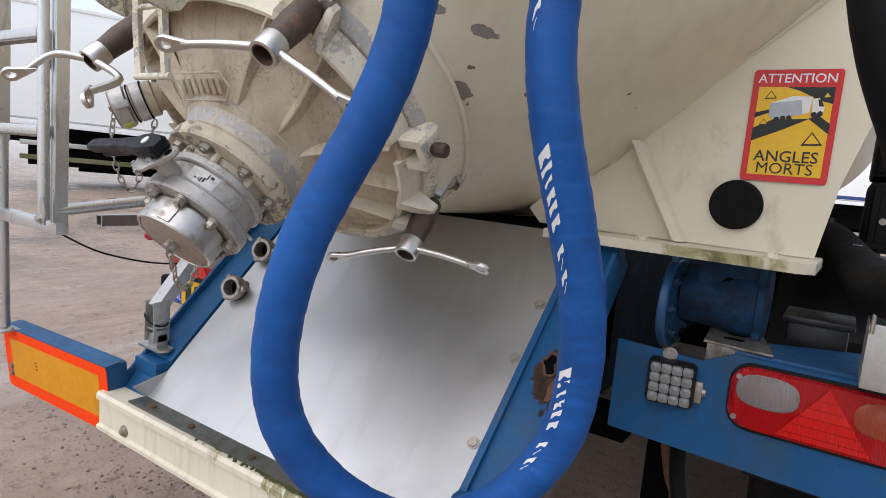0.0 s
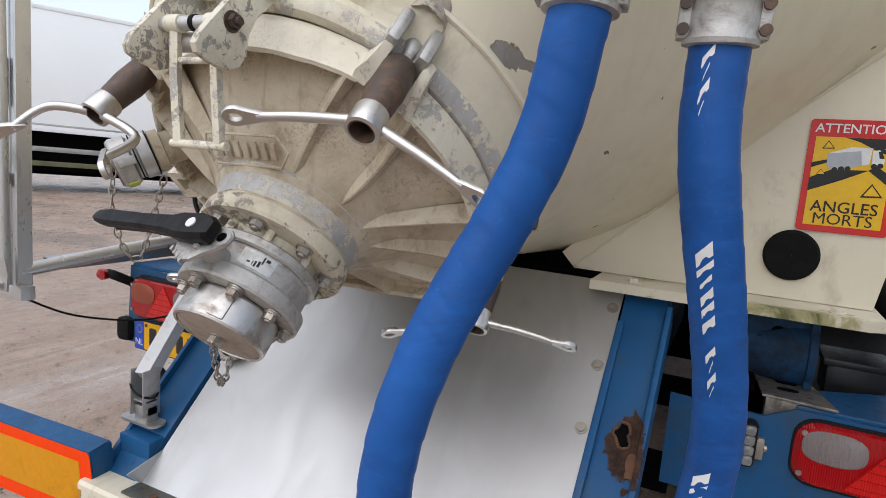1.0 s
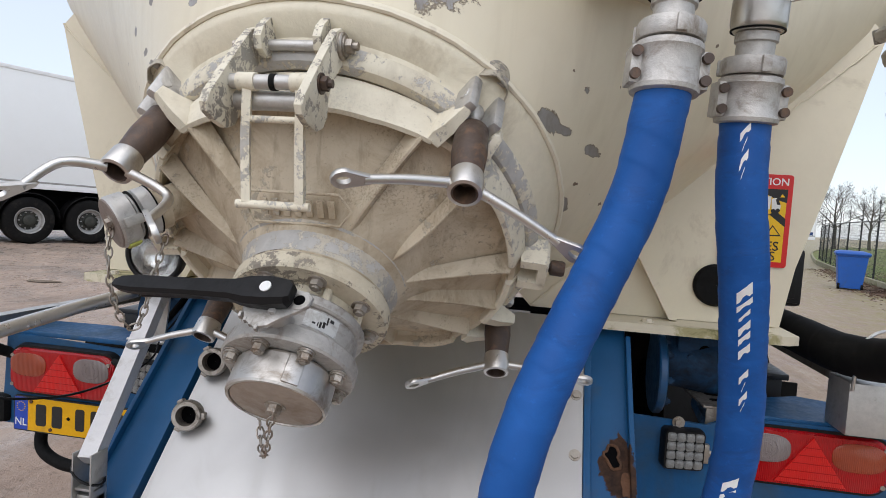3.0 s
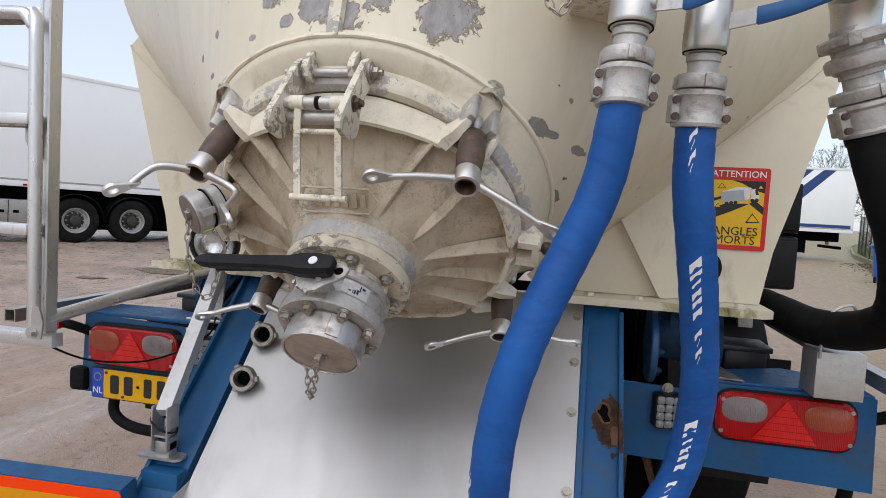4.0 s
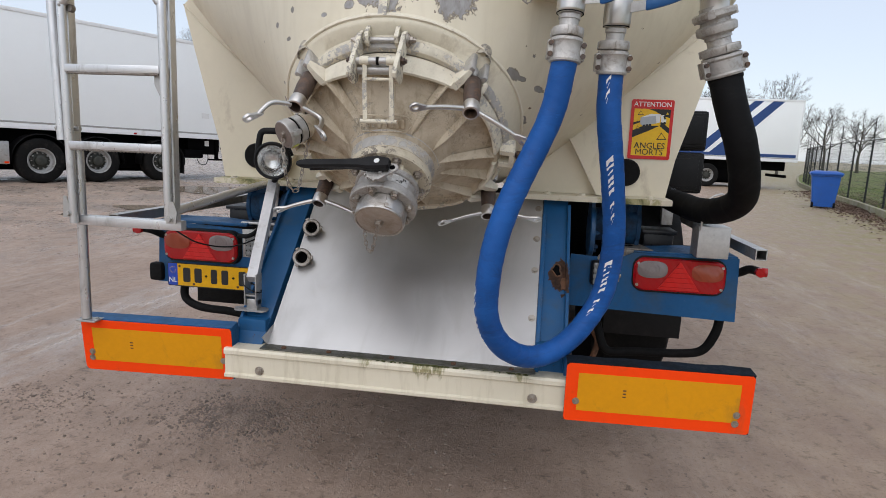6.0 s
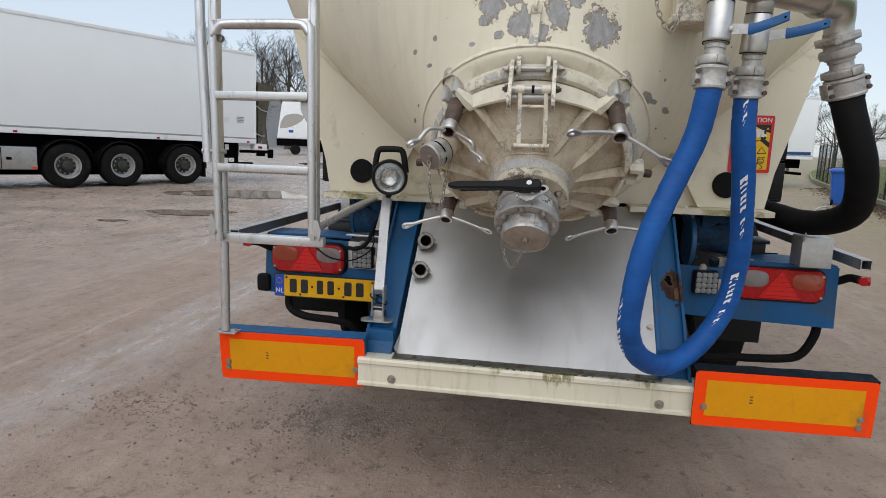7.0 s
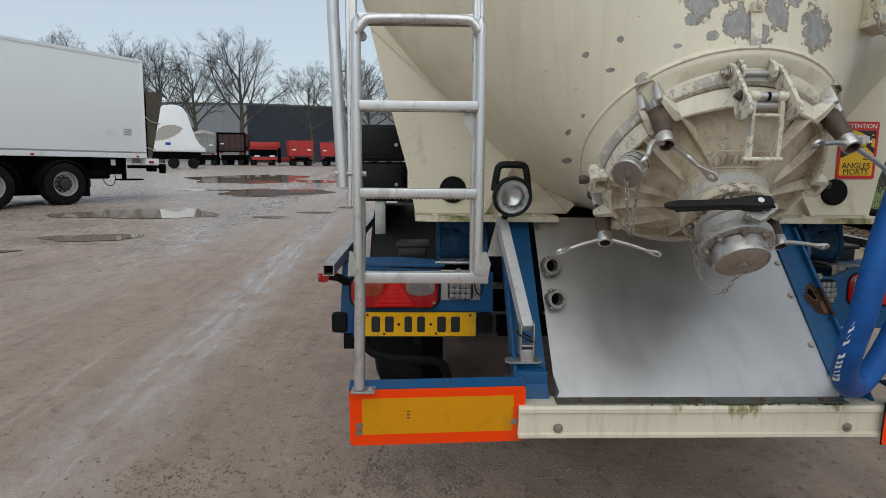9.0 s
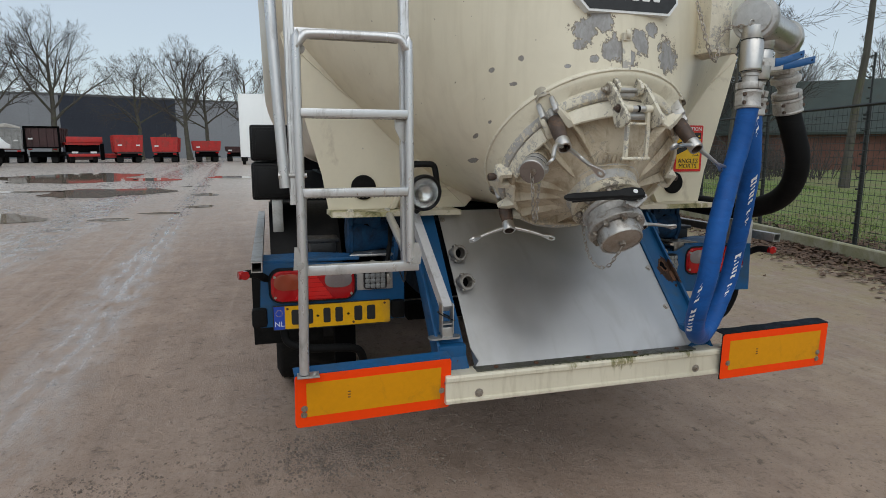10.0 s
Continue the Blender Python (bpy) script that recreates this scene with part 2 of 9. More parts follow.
M_arm = peeling("flaking_arm_paint", (0.74, 0.685, 0.55), (0.34, 0.312, 0.265), (0.40, 0.33, 0.24), 0.205, 0.4, 0.55, 0.6, 0.15)
M_hood = peeling("dull_cream_hood_paint", (0.40, 0.36, 0.285), (0.26, 0.24, 0.21), (0.25, 0.20, 0.15), 0.16, 0.6, 0.6)
M_weld = surface("cream_weld_paint", (0.76, 0.70, 0.56), 0.5, var=0.08, grain=0.03, dirt=(0.40, 0.33, 0.24), dirt_amt=0.2, dirt_scale=20, bump=0.3)
M_neck = surface("peeling_cream_neck_paint", (0.73, 0.67, 0.52), 0.45, var=0.07, grain=0.05, dirt=(0.42, 0.35, 0.24), dirt_amt=0.3, dirt_scale=7, chip=(0.45, 0.43, 0.40), chip_amt=0.12, chip_scale=13, bump=0.4)
M_flaked = peeling("bare_flange_edge", (0.72, 0.665, 0.53), (0.46, 0.445, 0.42), (0.42, 0.35, 0.26), 0.24, 0.4, 0.55)
M_hubpaint = peeling("blue_grey_collar_paint", (0.60, 0.555, 0.46), (0.47, 0.455, 0.43), (0.36, 0.295, 0.21), 0.27, 0.45, 0.5, 0.3)
M_typeplate = surface("worn_type_plate", (0.62, 0.62, 0.60), 0.4, 0.3, var=0.12, grain=0.08, dirt=(0.30, 0.27, 0.23), dirt_amt=0.4, dirt_scale=40, bump=0.2)
M_steel = surface("satin_steel", (0.60, 0.58, 0.55), 0.36, 1.0, var=0.08, grain=0.04, dirt=(0.34, 0.30, 0.25), dirt_amt=0.18, dirt_scale=14, bump=0.12, bump_scale=220)
M_galv = surface("galvanised_steel", (0.5, 0.49, 0.47), 0.42, 0.85, var=0.16, grain=0.07, dirt=(0.3, 0.26, 0.21), dirt_amt=0.28, dirt_scale=10, bump=0.18)
M_alu = surface("dull_aluminium", (0.56, 0.545, 0.52), 0.50, 0.8, var=0.10, grain=0.08, dirt=(0.24, 0.22, 0.19), dirt_amt=0.22, dirt_scale=18, bump=0.25, bump_scale=180)
M_castalu = surface("cast_aluminium", (0.52, 0.50, 0.47), 0.52, 0.6, var=0.12, grain=0.12, dirt=(0.26, 0.22, 0.18), dirt_amt=0.36, dirt_scale=30, bump=0.5, bump_scale=300)
M_capsteel = surface("dirty_cap_steel", (0.42, 0.36, 0.305), 0.6, 0.5, var=0.08, grain=0.06, dirt=(0.30, 0.235, 0.175), dirt_amt=0.45, dirt_scale=14, bump=0.10, bump_scale=200)
M_ladder = surface("worn_ladder_aluminium", (0.66, 0.655, 0.65), 0.34, 0.85, var=0.08, grain=0.04, dirt=(0.30, 0.28, 0.25), dirt_amt=0.2, dirt_scale=14, bump=0.12, stretch=(1, 1, 0.3))
M_rust = surface("brown_oiled_steel", (0.075, 0.050, 0.038), 0.5, 0.2, var=0.3, grain=0.12, dirt=(0.2, 0.11, 0.06), dirt_amt=0.3, dirt_scale=22, bump=0.3)
M_bolt = surface("dirty_bolt_steel", (0.44, 0.40, 0.35), 0.42, 0.8, var=0.25, grain=0.1, dirt=(0.2, 0.13, 0.08), dirt_amt=0.35, dirt_scale=40, bump=0.2)
M_blue = surface("blue_chassis_paint", (0.009, 0.082, 0.21), 0.42, var=0.18, grain=0.08, dirt=(0.055, 0.075, 0.095), dirt_amt=0.3, dirt_scale=5, chip=(0.12, 0.055, 0.03), chip_amt=0.13, chip_scale=8, bump=0.25)
# two grimy blues below the chassis blue: underframe shade is put into the colour
M_bluedark = surface("grimy_shade_dark_blue_paint", (0.003, 0.010, 0.020), 0.7, var=0.3, grain=0.1, dirt=(0.006, 0.006, 0.0055), dirt_amt=0.6, dirt_scale=7, bump=0.4, spec=0.2)
M_bluemid = surface("grimy_shade_blue_paint", (0.008, 0.060, 0.145), 0.6, var=0.3, grain=0.1, dirt=(0.012, 0.012, 0.012), dirt_amt=0.7, dirt_scale=9, bump=0.4, spec=0.3)
M_boxblack = surface("scuffed_black_plastic", (0.012, 0.012, 0.013), 0.38, var=0.2, grain=0.05, dirt=(0.035, 0.033, 0.03), dirt_amt=0.3, bump=0.2, spec=0.5)
M_black = surface("black_plastic", (0.006, 0.006, 0.0065), 0.5, var=0.2, grain=0.05, dirt=(0.02, 0.019, 0.018), dirt_amt=0.2, bump=0.2, spec=0.25)
M_rubber = surface("black_rubber", (0.006, 0.006, 0.006), 0.75, spec=0.15, var=0.25, grain=0.08, dirt=(0.02, 0.018, 0.017), dirt_amt=0.25, bump=0.35, bump_scale=260)
M_tyre = surface("dusty_tyre_rubber", (0.010, 0.0098, 0.0095), 0.85, spec=0.12, var=0.25, dirt=(0.035, 0.03, 0.026), dirt_amt=0.3, dirt_scale=4, bump=0.4)
# near-black for holes, black parts and undersides, whose shade is put into the colour
M_hole = surface("black_and_shade", (0.003, 0.003, 0.0033), 0.9, var=0.3, bump=0.3, spec=0.05)
M_orange = surface("fluorescent_orange_film", (0.98, 0.062, 0.004), 0.55, spec=0.12, var=0.06, grain=0.03, dirt=(0.6, 0.08, 0.02), dirt_amt=0.15, bump=0.06)
M_yellow = surface("amber_reflective_film", (0.72, 0.30, 0.004), 0.4, spec=0.25, var=0.07, grain=0.05, dirt=(0.32, 0.15, 0.02), dirt_amt=0.22, bump=0.1, bump_scale=320)
M_plate = surface("yellow_plate_film", (0.80, 0.42, 0.008), 0.4, spec=0.25, var=0.06, dirt=(0.4, 0.23, 0.05), dirt_amt=0.25, bump=0.05)
M_ink = surface("black_ink", (0.012, 0.012, 0.012), 0.5, var=0.1, bump=0.02)
M_white = surface("white_film", (0.78, 0.78, 0.76), 0.4, var=0.03, bump=0.03)
M_redfilm = surface("red_film", (0.62, 0.02, 0.018), 0.38, var=0.04, bump=0.03)
M_printgrey = surface("pale_print_grey", (0.42, 0.45, 0.48), 0.4, var=0.03, bump=0.03)
M_stickyel = surface("sticker_yellow", (0.83, 0.50, 0.012), 0.38, var=0.03, bump=0.03)
M_euroblue = surface("plate_blue_film", (0.012, 0.06, 0.42), 0.4, var=0.05, bump=0.03)
M_lever = surface("blue_lever_sleeve", (0.006, 0.088, 0.265), 0.42, var=0.08, dirt=(0.05, 0.09, 0.16), dirt_amt=0.2, bump=0.15)
M_wheelrim = surface("pale_grey_rim_paint", (0.46, 0.455, 0.44), 0.45, 0.3, var=0.15, dirt=(0.2, 0.17, 0.14), dirt_amt=0.3, dirt_scale=8, bump=0.2)
M_hub = surface("dark_hub_grease", (0.028, 0.030, 0.022), 0.6, var=0.2, dirt=(0.07, 0.06, 0.05), dirt_amt=0.3, bump=0.2)
M_railwhite = surface("white_rail_paint", (0.90, 0.91, 0.91), 0.35, var=0.03, dirt=(0.6, 0.58, 0.54), dirt_amt=0.12, dirt_scale=2, bump=0.05)
M_sidewhite = surface("white_trailer_panel", (0.90, 0.92, 0.91), 0.36, var=0.02, grain=0.01, big=0.6, bump=0.03, bump_scale=30)
M_tarp = surface("navy_print", (0.014, 0.055, 0.20), 0.4, var=0.05, bump=0.03)

# ---------- special materials of the trailer ----------
FLAKES = [(-0.16, 1.885, 0.050, 0.050), (-0.112, 1.925, 0.055, 0.050), (-0.066, 1.825, 0.055, 0.055), (-0.012, 1.80, 0.03, 0.045), (0.04, 1.85, 0.045, 0.050), (0.172, 1.815, 0.052, 0.068), (-0.19, 1.84, 0.022, 0.020), (-0.136, 1.79, 0.020, 0.016),
          (0.10, 1.90, 0.030, 0.026), (0.345, 1.616, 0.030, 0.019), (0.318, 1.600, 0.012, 0.020), (0.376, 1.609, 0.020, 0.011), (0.431, 1.585, 0.018, 0.013), (0.384, 1.485, 0.014, 0.020), (0.41, 1.68, 0.010, 0.012), (-0.364, 1.797, 0.018, 0.022),
          (-0.447, 1.763, 0.017, 0.018), (-0.386, 1.71, 0.022, 0.015), (-0.227, 1.765, 0.026, 0.012), (-0.466, 1.53, 0.016, 0.022), (-0.448, 1.436, 0.024, 0.018), (-0.438, 1.58, 0.010, 0.012)]


def tank_paint():
    """Cream tank paint with scattered chips and a large flaked patch round the hatch hinge."""
    m, N, L, B = tree_of("chipped_cream_tank_paint")
    co = n_coord(N, L)
    slow, fine = n_noise(N, L, co, 1.3, 5), n_noise(N, L, co, 60, 8, 0.7)
    streak = n_noise(N, L, n_coord(N, L, (14, 14, 0.8)), 1.5, 6, 0.6)
    col = n_mix(N, L, n_range(N, L, slow, 0.3, 0.7), [c * 0.95 for c in CREAM], [c * 1.05 for c in CREAM])
    col = n_mix(N, L, n_range(N, L, streak, 0.48, 0.80, 0, 0.30), col, (0.45, 0.38, 0.26))
    veil = n_noise(N, L, co, 3.4, 8, 0.7, 0.8)
    col = n_mix(N, L, n_range(N, L, veil, 0.45, 0.75, 0, 0.22), col, (0.49, 0.425, 0.30))
    sep = N.new("ShaderNodeSeparateXYZ")
    L.new(co, sep.inputs[0])
    # places where the paint has come off: x, z, half width, half height
    best = None
    for cx, cz, rx, rz in FLAKES:
        k = 0.86 if abs(cx) < 0.2 else (0.70 if cx > 0 else 0.43)
        rx, rz = rx * k, rz * k
        v1 = N.new("ShaderNodeVectorMath")
        v1.operation = "MULTIPLY_ADD"
        L.new(co, v1.inputs[0])
        v1.inputs[1].default_value, v1.inputs[2].default_value = (1 / rx, 0, 1 / rz), (-cx / rx, 0, -cz / rz)
        v2 = N.new("ShaderNodeVectorMath")
        v2.operation = "LENGTH"
        L.new(v1.outputs[0], v2.inputs[0])
        best = v2.outputs["Value"] if best is None else n_math(N, L, "MINIMUM", best, v2.outputs["Value"])
    ragged = n_math(N, L, "ADD", n_math(N, L, "MULTIPLY", n_math(N, L, "SUBTRACT", n_noise(N, L, co, 21, 10, 0.66, 0.6), 0.5), 3.0), n_math(N, L, "MULTIPLY", n_math(N, L, "SUBTRACT", n_noise(N, L, co, 70, 8, 0.7, 0.3), 0.5), 1.2))
    c = n_math(N, L, "SUBTRACT", 1.0, n_math(N, L, "ADD", best, ragged))
    small = n_noise(N, L, co, 17, 8, 0.66, 0.6)
    edge = n_math(N, L, "MAXIMUM", n_range(N, L, c, -0.13, -0.04), n_range(N, L, small, 0.735, 0.742))
    msk = n_math(N, L, "MAXIMUM", n_range(N, L, c, 0.04, 0.08), n_range(N, L, small, 0.748, 0.756))
    primer = n_mix(N, L, n_range(N, L, n_noise(N, L, n_coord(N, L, (1, 1, 0.45)), 44, 8, 0.7, 0.4), 0.36, 0.64), (0.235, 0.222, 0.205), (0.37, 0.362, 0.355))
    # small chips at the sides go down to browner metal
    primer = n_mix(N, L, n_range(N, L, n_math(N, L, "ABSOLUTE", sep.outputs[0]), 0.24, 0.36, 0, 0.5), primer, (0.19, 0.162, 0.13))
    col = n_mix(N, L, edge, col, (0.2, 0.16, 0.11))
    col = n_mix(N, L, msk, col, primer)
    spots = n_range(N, L, n_noise(N, L, co, 38, 4, 0.5), 0.725, 0.74)
    col = n_mix(N, L, spots, col, (0.17, 0.12, 0.08))
    L.new(col, B.inputs["Base Color"])
    L.new(n_math(N, L, "ADD", n_range(N, L, fine, 0.3, 0.7, 0.28, 0.42), n_math(N, L, "MULTIPLY", msk, 0.2)), B.inputs["Roughness"])
    n_bump(N, L, B, n_math(N, L, "SUBTRACT", n_math(N, L, "MULTIPLY", slow, 0.6), edge), 0.5, 0.0012)
    return m


def sheet_steel():
    """Rolled stainless sheet: clouded gloss, wipe marks, faint scratches."""
    m, N, L, B = tree_of("clouded_stainless_sheet")
    co = n_coord(N, L)
    blot = n_noise(N, L, co, 2.4, 3, 0.5, 0.7)
    wipe = n_noise(N, L, n_coord(N, L, (3.0, 1.0, 1.0)), 3.2, 4, 0.55, 1.2)
    scr = n_noise(N, L, n_coord(N, L, (160, 6, 6)), 2, 4)
    col = n_mix(N, L, n_range(N, L, blot, 0.3, 0.7), (0.44, 0.437, 0.433), (0.57, 0.566, 0.56))
    col = n_mix(N, L, n_range(N, L, wipe, 0.5, 0.72, 0, 0.6), col, (0.45, 0.44, 0.425))
    spots = n_range(N, L, n_noise(N, L, co, 46, 3), 0.73, 0.77, 0, 0.45)
    col = n_mix(N, L, spots, col, (0.34, 0.31, 0.27))
    L.new(col, B.inputs["Base Color"])
    B.inputs["Metallic"].default_value = 0.9
    L.new(n_math(N, L, "ADD", n_range(N, L, blot, 0.3, 0.7, 0.40, 0.50), n_range(N, L, wipe, 0.35, 0.65, -0.05, 0.05)), B.inputs["Roughness"])
    n_bump(N, L, B, n_math(N, L, "ADD", n_math(N, L, "ADD", n_math(N, L, "MULTIPLY", blot, 1.6), n_math(N, L, "MULTIPLY", wipe, 0.5)), n_math(N, L, "MULTIPLY", scr, 0.06)), 0.16, 0.004)
    return m


def mossy_cream():
    """Cream paint with green moss and dark grime in patches."""
    m, N, L, B = tree_of("mossy_cream_paint")
    co = n_coord(N, L)
    moss = n_noise(N, L, co, 11, 9, 0.65, 0.5)
    gate = n_noise(N, L, co, 2.1, 3)
    sx = N.new("ShaderNodeSeparateXYZ")
    L.new(co, sx.inputs[0])
    k = n_math(N, L, "ADD", moss, n_range(N, L, gate, 0.38, 0.64, -0.14, 0.10))
    k = n_math(N, L, "ADD", k, n_math(N, L, "MULTIPLY", n_range(N, L, sx.outputs[0], 0.58, 0.80), n_range(N, L, sx.outputs[1], -0.36, -0.44, 0, 0.16)))
    col = n_mix(N, L, n_range(N, L, n_noise(N, L, co, 6, 6), 0.3, 0.7), [c * 0.82 for c in CREAM], CREAM)
    col = n_mix(N, L, n_range(N, L, k, 0.52, 0.6, 0, 0.75), col, (0.27, 0.24, 0.075))
    col = n_mix(N, L, n_range(N, L, k, 0.62, 0.70, 0, 0.85), col, (0.075, 0.085, 0.016))
    L.new(col, B.inputs["Base Color"])
    B.inputs["Roughness"].default_value = 0.6
    n_bump(N, L, B, moss, 0.4, 0.003)
    return m


def hose_rubber(name, col0, col1, rough=0.5, spec=0.5):
    m, N, L, B = tree_of(name)
    co = n_coord(N, L)
    a, f = n_noise(N, L, co, 7, 6), n_noise(N, L, co, 90, 7, 0.7)
    col = n_mix(N, L, n_range(N, L, a, 0.3, 0.7), col0, col1)
    scuff = n_noise(N, L, n_coord(N, L, (3, 3, 9)), 2.2, 9, 0.7, 0.5)
    col = n_mix(N, L, n_range(N, L, scuff, 0.50, 0.74, 0, 0.38), col, [min(1, c * 1.5 + 0.004) for c in col1])
    col = n_mix(N, L, n_range(N, L, f, 0.60, 0.75, 0, 0.4), col, [c * 1.9 for c in col1])
    grime = n_noise(N, L, n_coord(N, L, (5, 5, 12)), 1.7, 10, 0.72, 0.8)
    col = n_mix(N, L, n_range(N, L, grime, 0.52, 0.70, 0, 0.55), col, [0.45 * c + 0.012 for c in col0])
    L.new(col, B.inputs["Base Color"])
    L.new(n_range(N, L, a, 0.3, 0.7, rough - 0.08, rough + 0.1), B.inputs["Roughness"])
    B.inputs["Specular IOR Level"].default_value = spec
    n_bump(N, L, B, f, 0.25, 0.0012)
    return m


def rusted_blue():
    """Blue beam paint with larger rust scabs."""
    m, N, L, B = tree_of("rusting_blue_paint")
    co = n_coord(N, L)
    a, f = n_noise(N, L, co, 4, 8, 0.65, 0.5), n_noise(N, L, co, 50, 7, 0.7)
    scab0 = n_noise(N, L, co, 34, 9, 0.72)
    col = n_mix(N, L, n_range(N, L, n_noise(N, L, co, 3, 5), 0.3, 0.7), (0.007, 0.068, 0.175), (0.013, 0.100, 0.245))
    rust = n_mix(N, L, n_range(N, L, scab0, 0.35, 0.65), (0.022, 0.012, 0.009), (0.085, 0.042, 0.024))
    sep = N.new("ShaderNodeSeparateXYZ")
    L.new(co, sep.inputs[0])
    qx = n_math(N, L, "MULTIPLY", n_math(N, L, "SUBTRACT", sep.outputs[0], 0.552), 17.0)
    qz = n_math(N, L, "MULTIPLY", n_math(N, L, "SUBTRACT", sep.outputs[2], 0.915), 12.0)
    near = n_math(N, L, "SQRT", n_math(N, L, "ADD", n_math(N, L, "MULTIPLY", qx, qx), n_math(N, L, "MULTIPLY", qz, qz)))
    near = n_range(N, L, near, 0.1, 0.9, 0.22, 0.0)
    scab = n_noise(N, L, co, 24, 8, 0.65, 0.4)
    msk = n_range(N, L, n_math(N, L, "ADD", n_math(N, L, "ADD", n_math(N, L, "MULTIPLY", a, 0.6), n_math(N, L, "MULTIPLY", scab, 0.4)), n_math(N, L, "ADD", near, n_math(N, L, "MULTIPLY", f, 0.12))), 0.665, 0.685)
    dirt = n_range(N, L, n_noise(N, L, co, 9, 7), 0.55, 0.72, 0, 0.5)
    col = n_mix(N, L, dirt, col, (0.06, 0.075, 0.085))
    L.new(n_mix(N, L, msk, col, rust), B.inputs["Base Color"])
    L.new(n_range(N, L, msk, 0, 1, 0.45, 0.85), B.inputs["Roughness"])
    B.inputs["Specular IOR Level"].default_value = 0.3
    n_bump(N, L, B, n_math(N, L, "ADD", f, msk), 0.4, 0.0015)
    return m


def lens(name, col, rough=0.12):
    m, N, L, B = tree_of(name)
    w = N.new("ShaderNodeTexWave")
    w.wave_type, w.bands_direction = "BANDS", "X"
    w.inputs["Scale"].default_value, w.inputs["Distortion"].default_value = 70, 0.6
    L.new(n_coord(N, L), w.inputs["Vector"])
    d = n_noise(N, L, n_coord(N, L), 12, 7)
    L.new(n_mix(N, L, n_range(N, L, d, 0.5, 0.75, 0, 0.25), col, [c * 0.5 + 0.04 for c in col]), B.inputs["Base Color"])
    B.inputs["Roughness"].default_value = rough
    B.inputs["Coat Weight"].default_value = 0.35
    B.inputs["Specular IOR Level"].default_value = 0.35
    n_bump(N, L, B, w.outputs["Fac"], 0.5, 0.0016)
    return m


M_tank, M_sheet, M_mossy, M_beam = tank_paint(), sheet_steel(), mossy_cream(), rusted_blue()
M_hose = hose_rubber("blue_hose_rubber", (0.006, 0.060, 0.235), (0.012, 0.094, 0.335), 0.5, 0.22)
M_hoseb = hose_rubber("black_hose_rubber", (0.004, 0.004, 0.0042), (0.007, 0.007, 0.0072), 0.72, 0.15)
M_red, M_clear, M_amber = lens("red_lens", (0.36, 0.003, 0.005)), lens("clear_lens", (0.21, 0.175, 0.168)), lens("amber_lens", (0.30, 0.055, 0.024))
M_tri = lens("red_reflector", (0.60, 0.008, 0.006), 0.3)
M_reflect = surface("lamp_reflector", (0.75, 0.75, 0.74), 0.16, 1.0, var=0.2, big=20, bump=0.5, bump_scale=60, bump_dist=0.004)


def glass():
    m, N, L, B = tree_of("lamp_glass")
    B.inputs["Transmission Weight"].default_value = 1.0
    B.inputs["Roughness"].default_value = 0.05
    B.inputs["Base Color"].default_value = (0.9, 0.92, 0.92, 1)
    n_bump(N, L, B, n_noise(N, L, n_coord(N, L), 160, 2), 0.5, 0.002)
    return m


M_glass = glass()
M_ledlens = surface("milky_lamp_lens", (0.25, 0.255, 0.25), 0.28, 0.25, var=0.2, grain=0.1, big=40, dirt=(0.16, 0.15, 0.13), dirt_amt=0.3, dirt_scale=30, bump=0.2)

# ---------- the tank trailer ----------
CAP = Vector((-0.022, -0.173, 1.150))          # middle of the outlet cap
TILT_A = radians(47)
AX_X, AX_V = Vector((1, 0, 0)), Vector((0, -math.sin(TILT_A), math.cos(TILT_A)))
AX_A = AX_X.cross(AX_V)
HM = Matrix.Translation(CAP) @ Matrix((AX_X, AX_V, AX_A)).transposed().to_4x4()


def hp(x, v, d):
    """A place in the hatch's own axes: across, up its face, and depth inwards from the cap."""
    return HM @ Vector((x, v, -d))


trailer = thing("tank_trailer", (0, 1.0, 0), "cream bulk tank trailer with blue chassis and chipped paint", "trailer")

RING_D, RING_R = 0.447, 0.392
TANK_C, TANK_R = Vector((0, 0.0, 2.45)), 1.262
EDGE_Y = [(-90, 1.15), (-50, 1.11), (-40, 1.10), (-30, 0.96), (-25, 0.83), (-20, 0.73), (-12, 0.69), (0, 0.665), (20, 0.61), (40, 0.484), (60, 0.318), (90, 0.21)]


def ring_pt(phi, r=RING_R, d=RING_D):
    return hp(r * math.cos(phi), r * math.sin(phi), d)


def barrel_pt(phi, r=TANK_R):
    """The edge where the skew cone meets the round barrel; it lies far back at the bottom."""
    deg = math.degrees(math.asin(max(-1.0, min(1.0, math.sin(phi)))))
    y = EDGE_Y[-1][1]
    for (a0, y0), (a1, y1) in zip(EDGE_Y[:-1], EDGE_Y[1:]):
        if a0 <= deg <= a1:
            y = y0 + (y1 - y0) * (deg - a0) / (a1 - a0)
            break
    return TANK_C + Vector((r * math.cos(phi), y, r * math.sin(phi)))


# shell: skew cone from the hatch ring to the round barrel, then the barrel itself
bm = bmesh.new()
n, rings = 128, []
for s in [i / 14 for i in range(15)]:
    rings.append([ring_pt(2 * math.pi * i / n).lerp(barrel_pt(2 * math.pi * i / n), s) for i in range(n)])
for y in (1.3, 3.0, 6.0, 9.0):
    rings.append([Vector((TANK_R * math.cos(2 * math.pi * i / n), y, TANK_C.z + TANK_R * math.sin(2 * math.pi * i / n))) for i in range(n)])
skin(bm, rings, caps=True)
tank = part("tank", bm, M_tank, trailer, "cream painted steel tank with flaked paint", smooth=50)

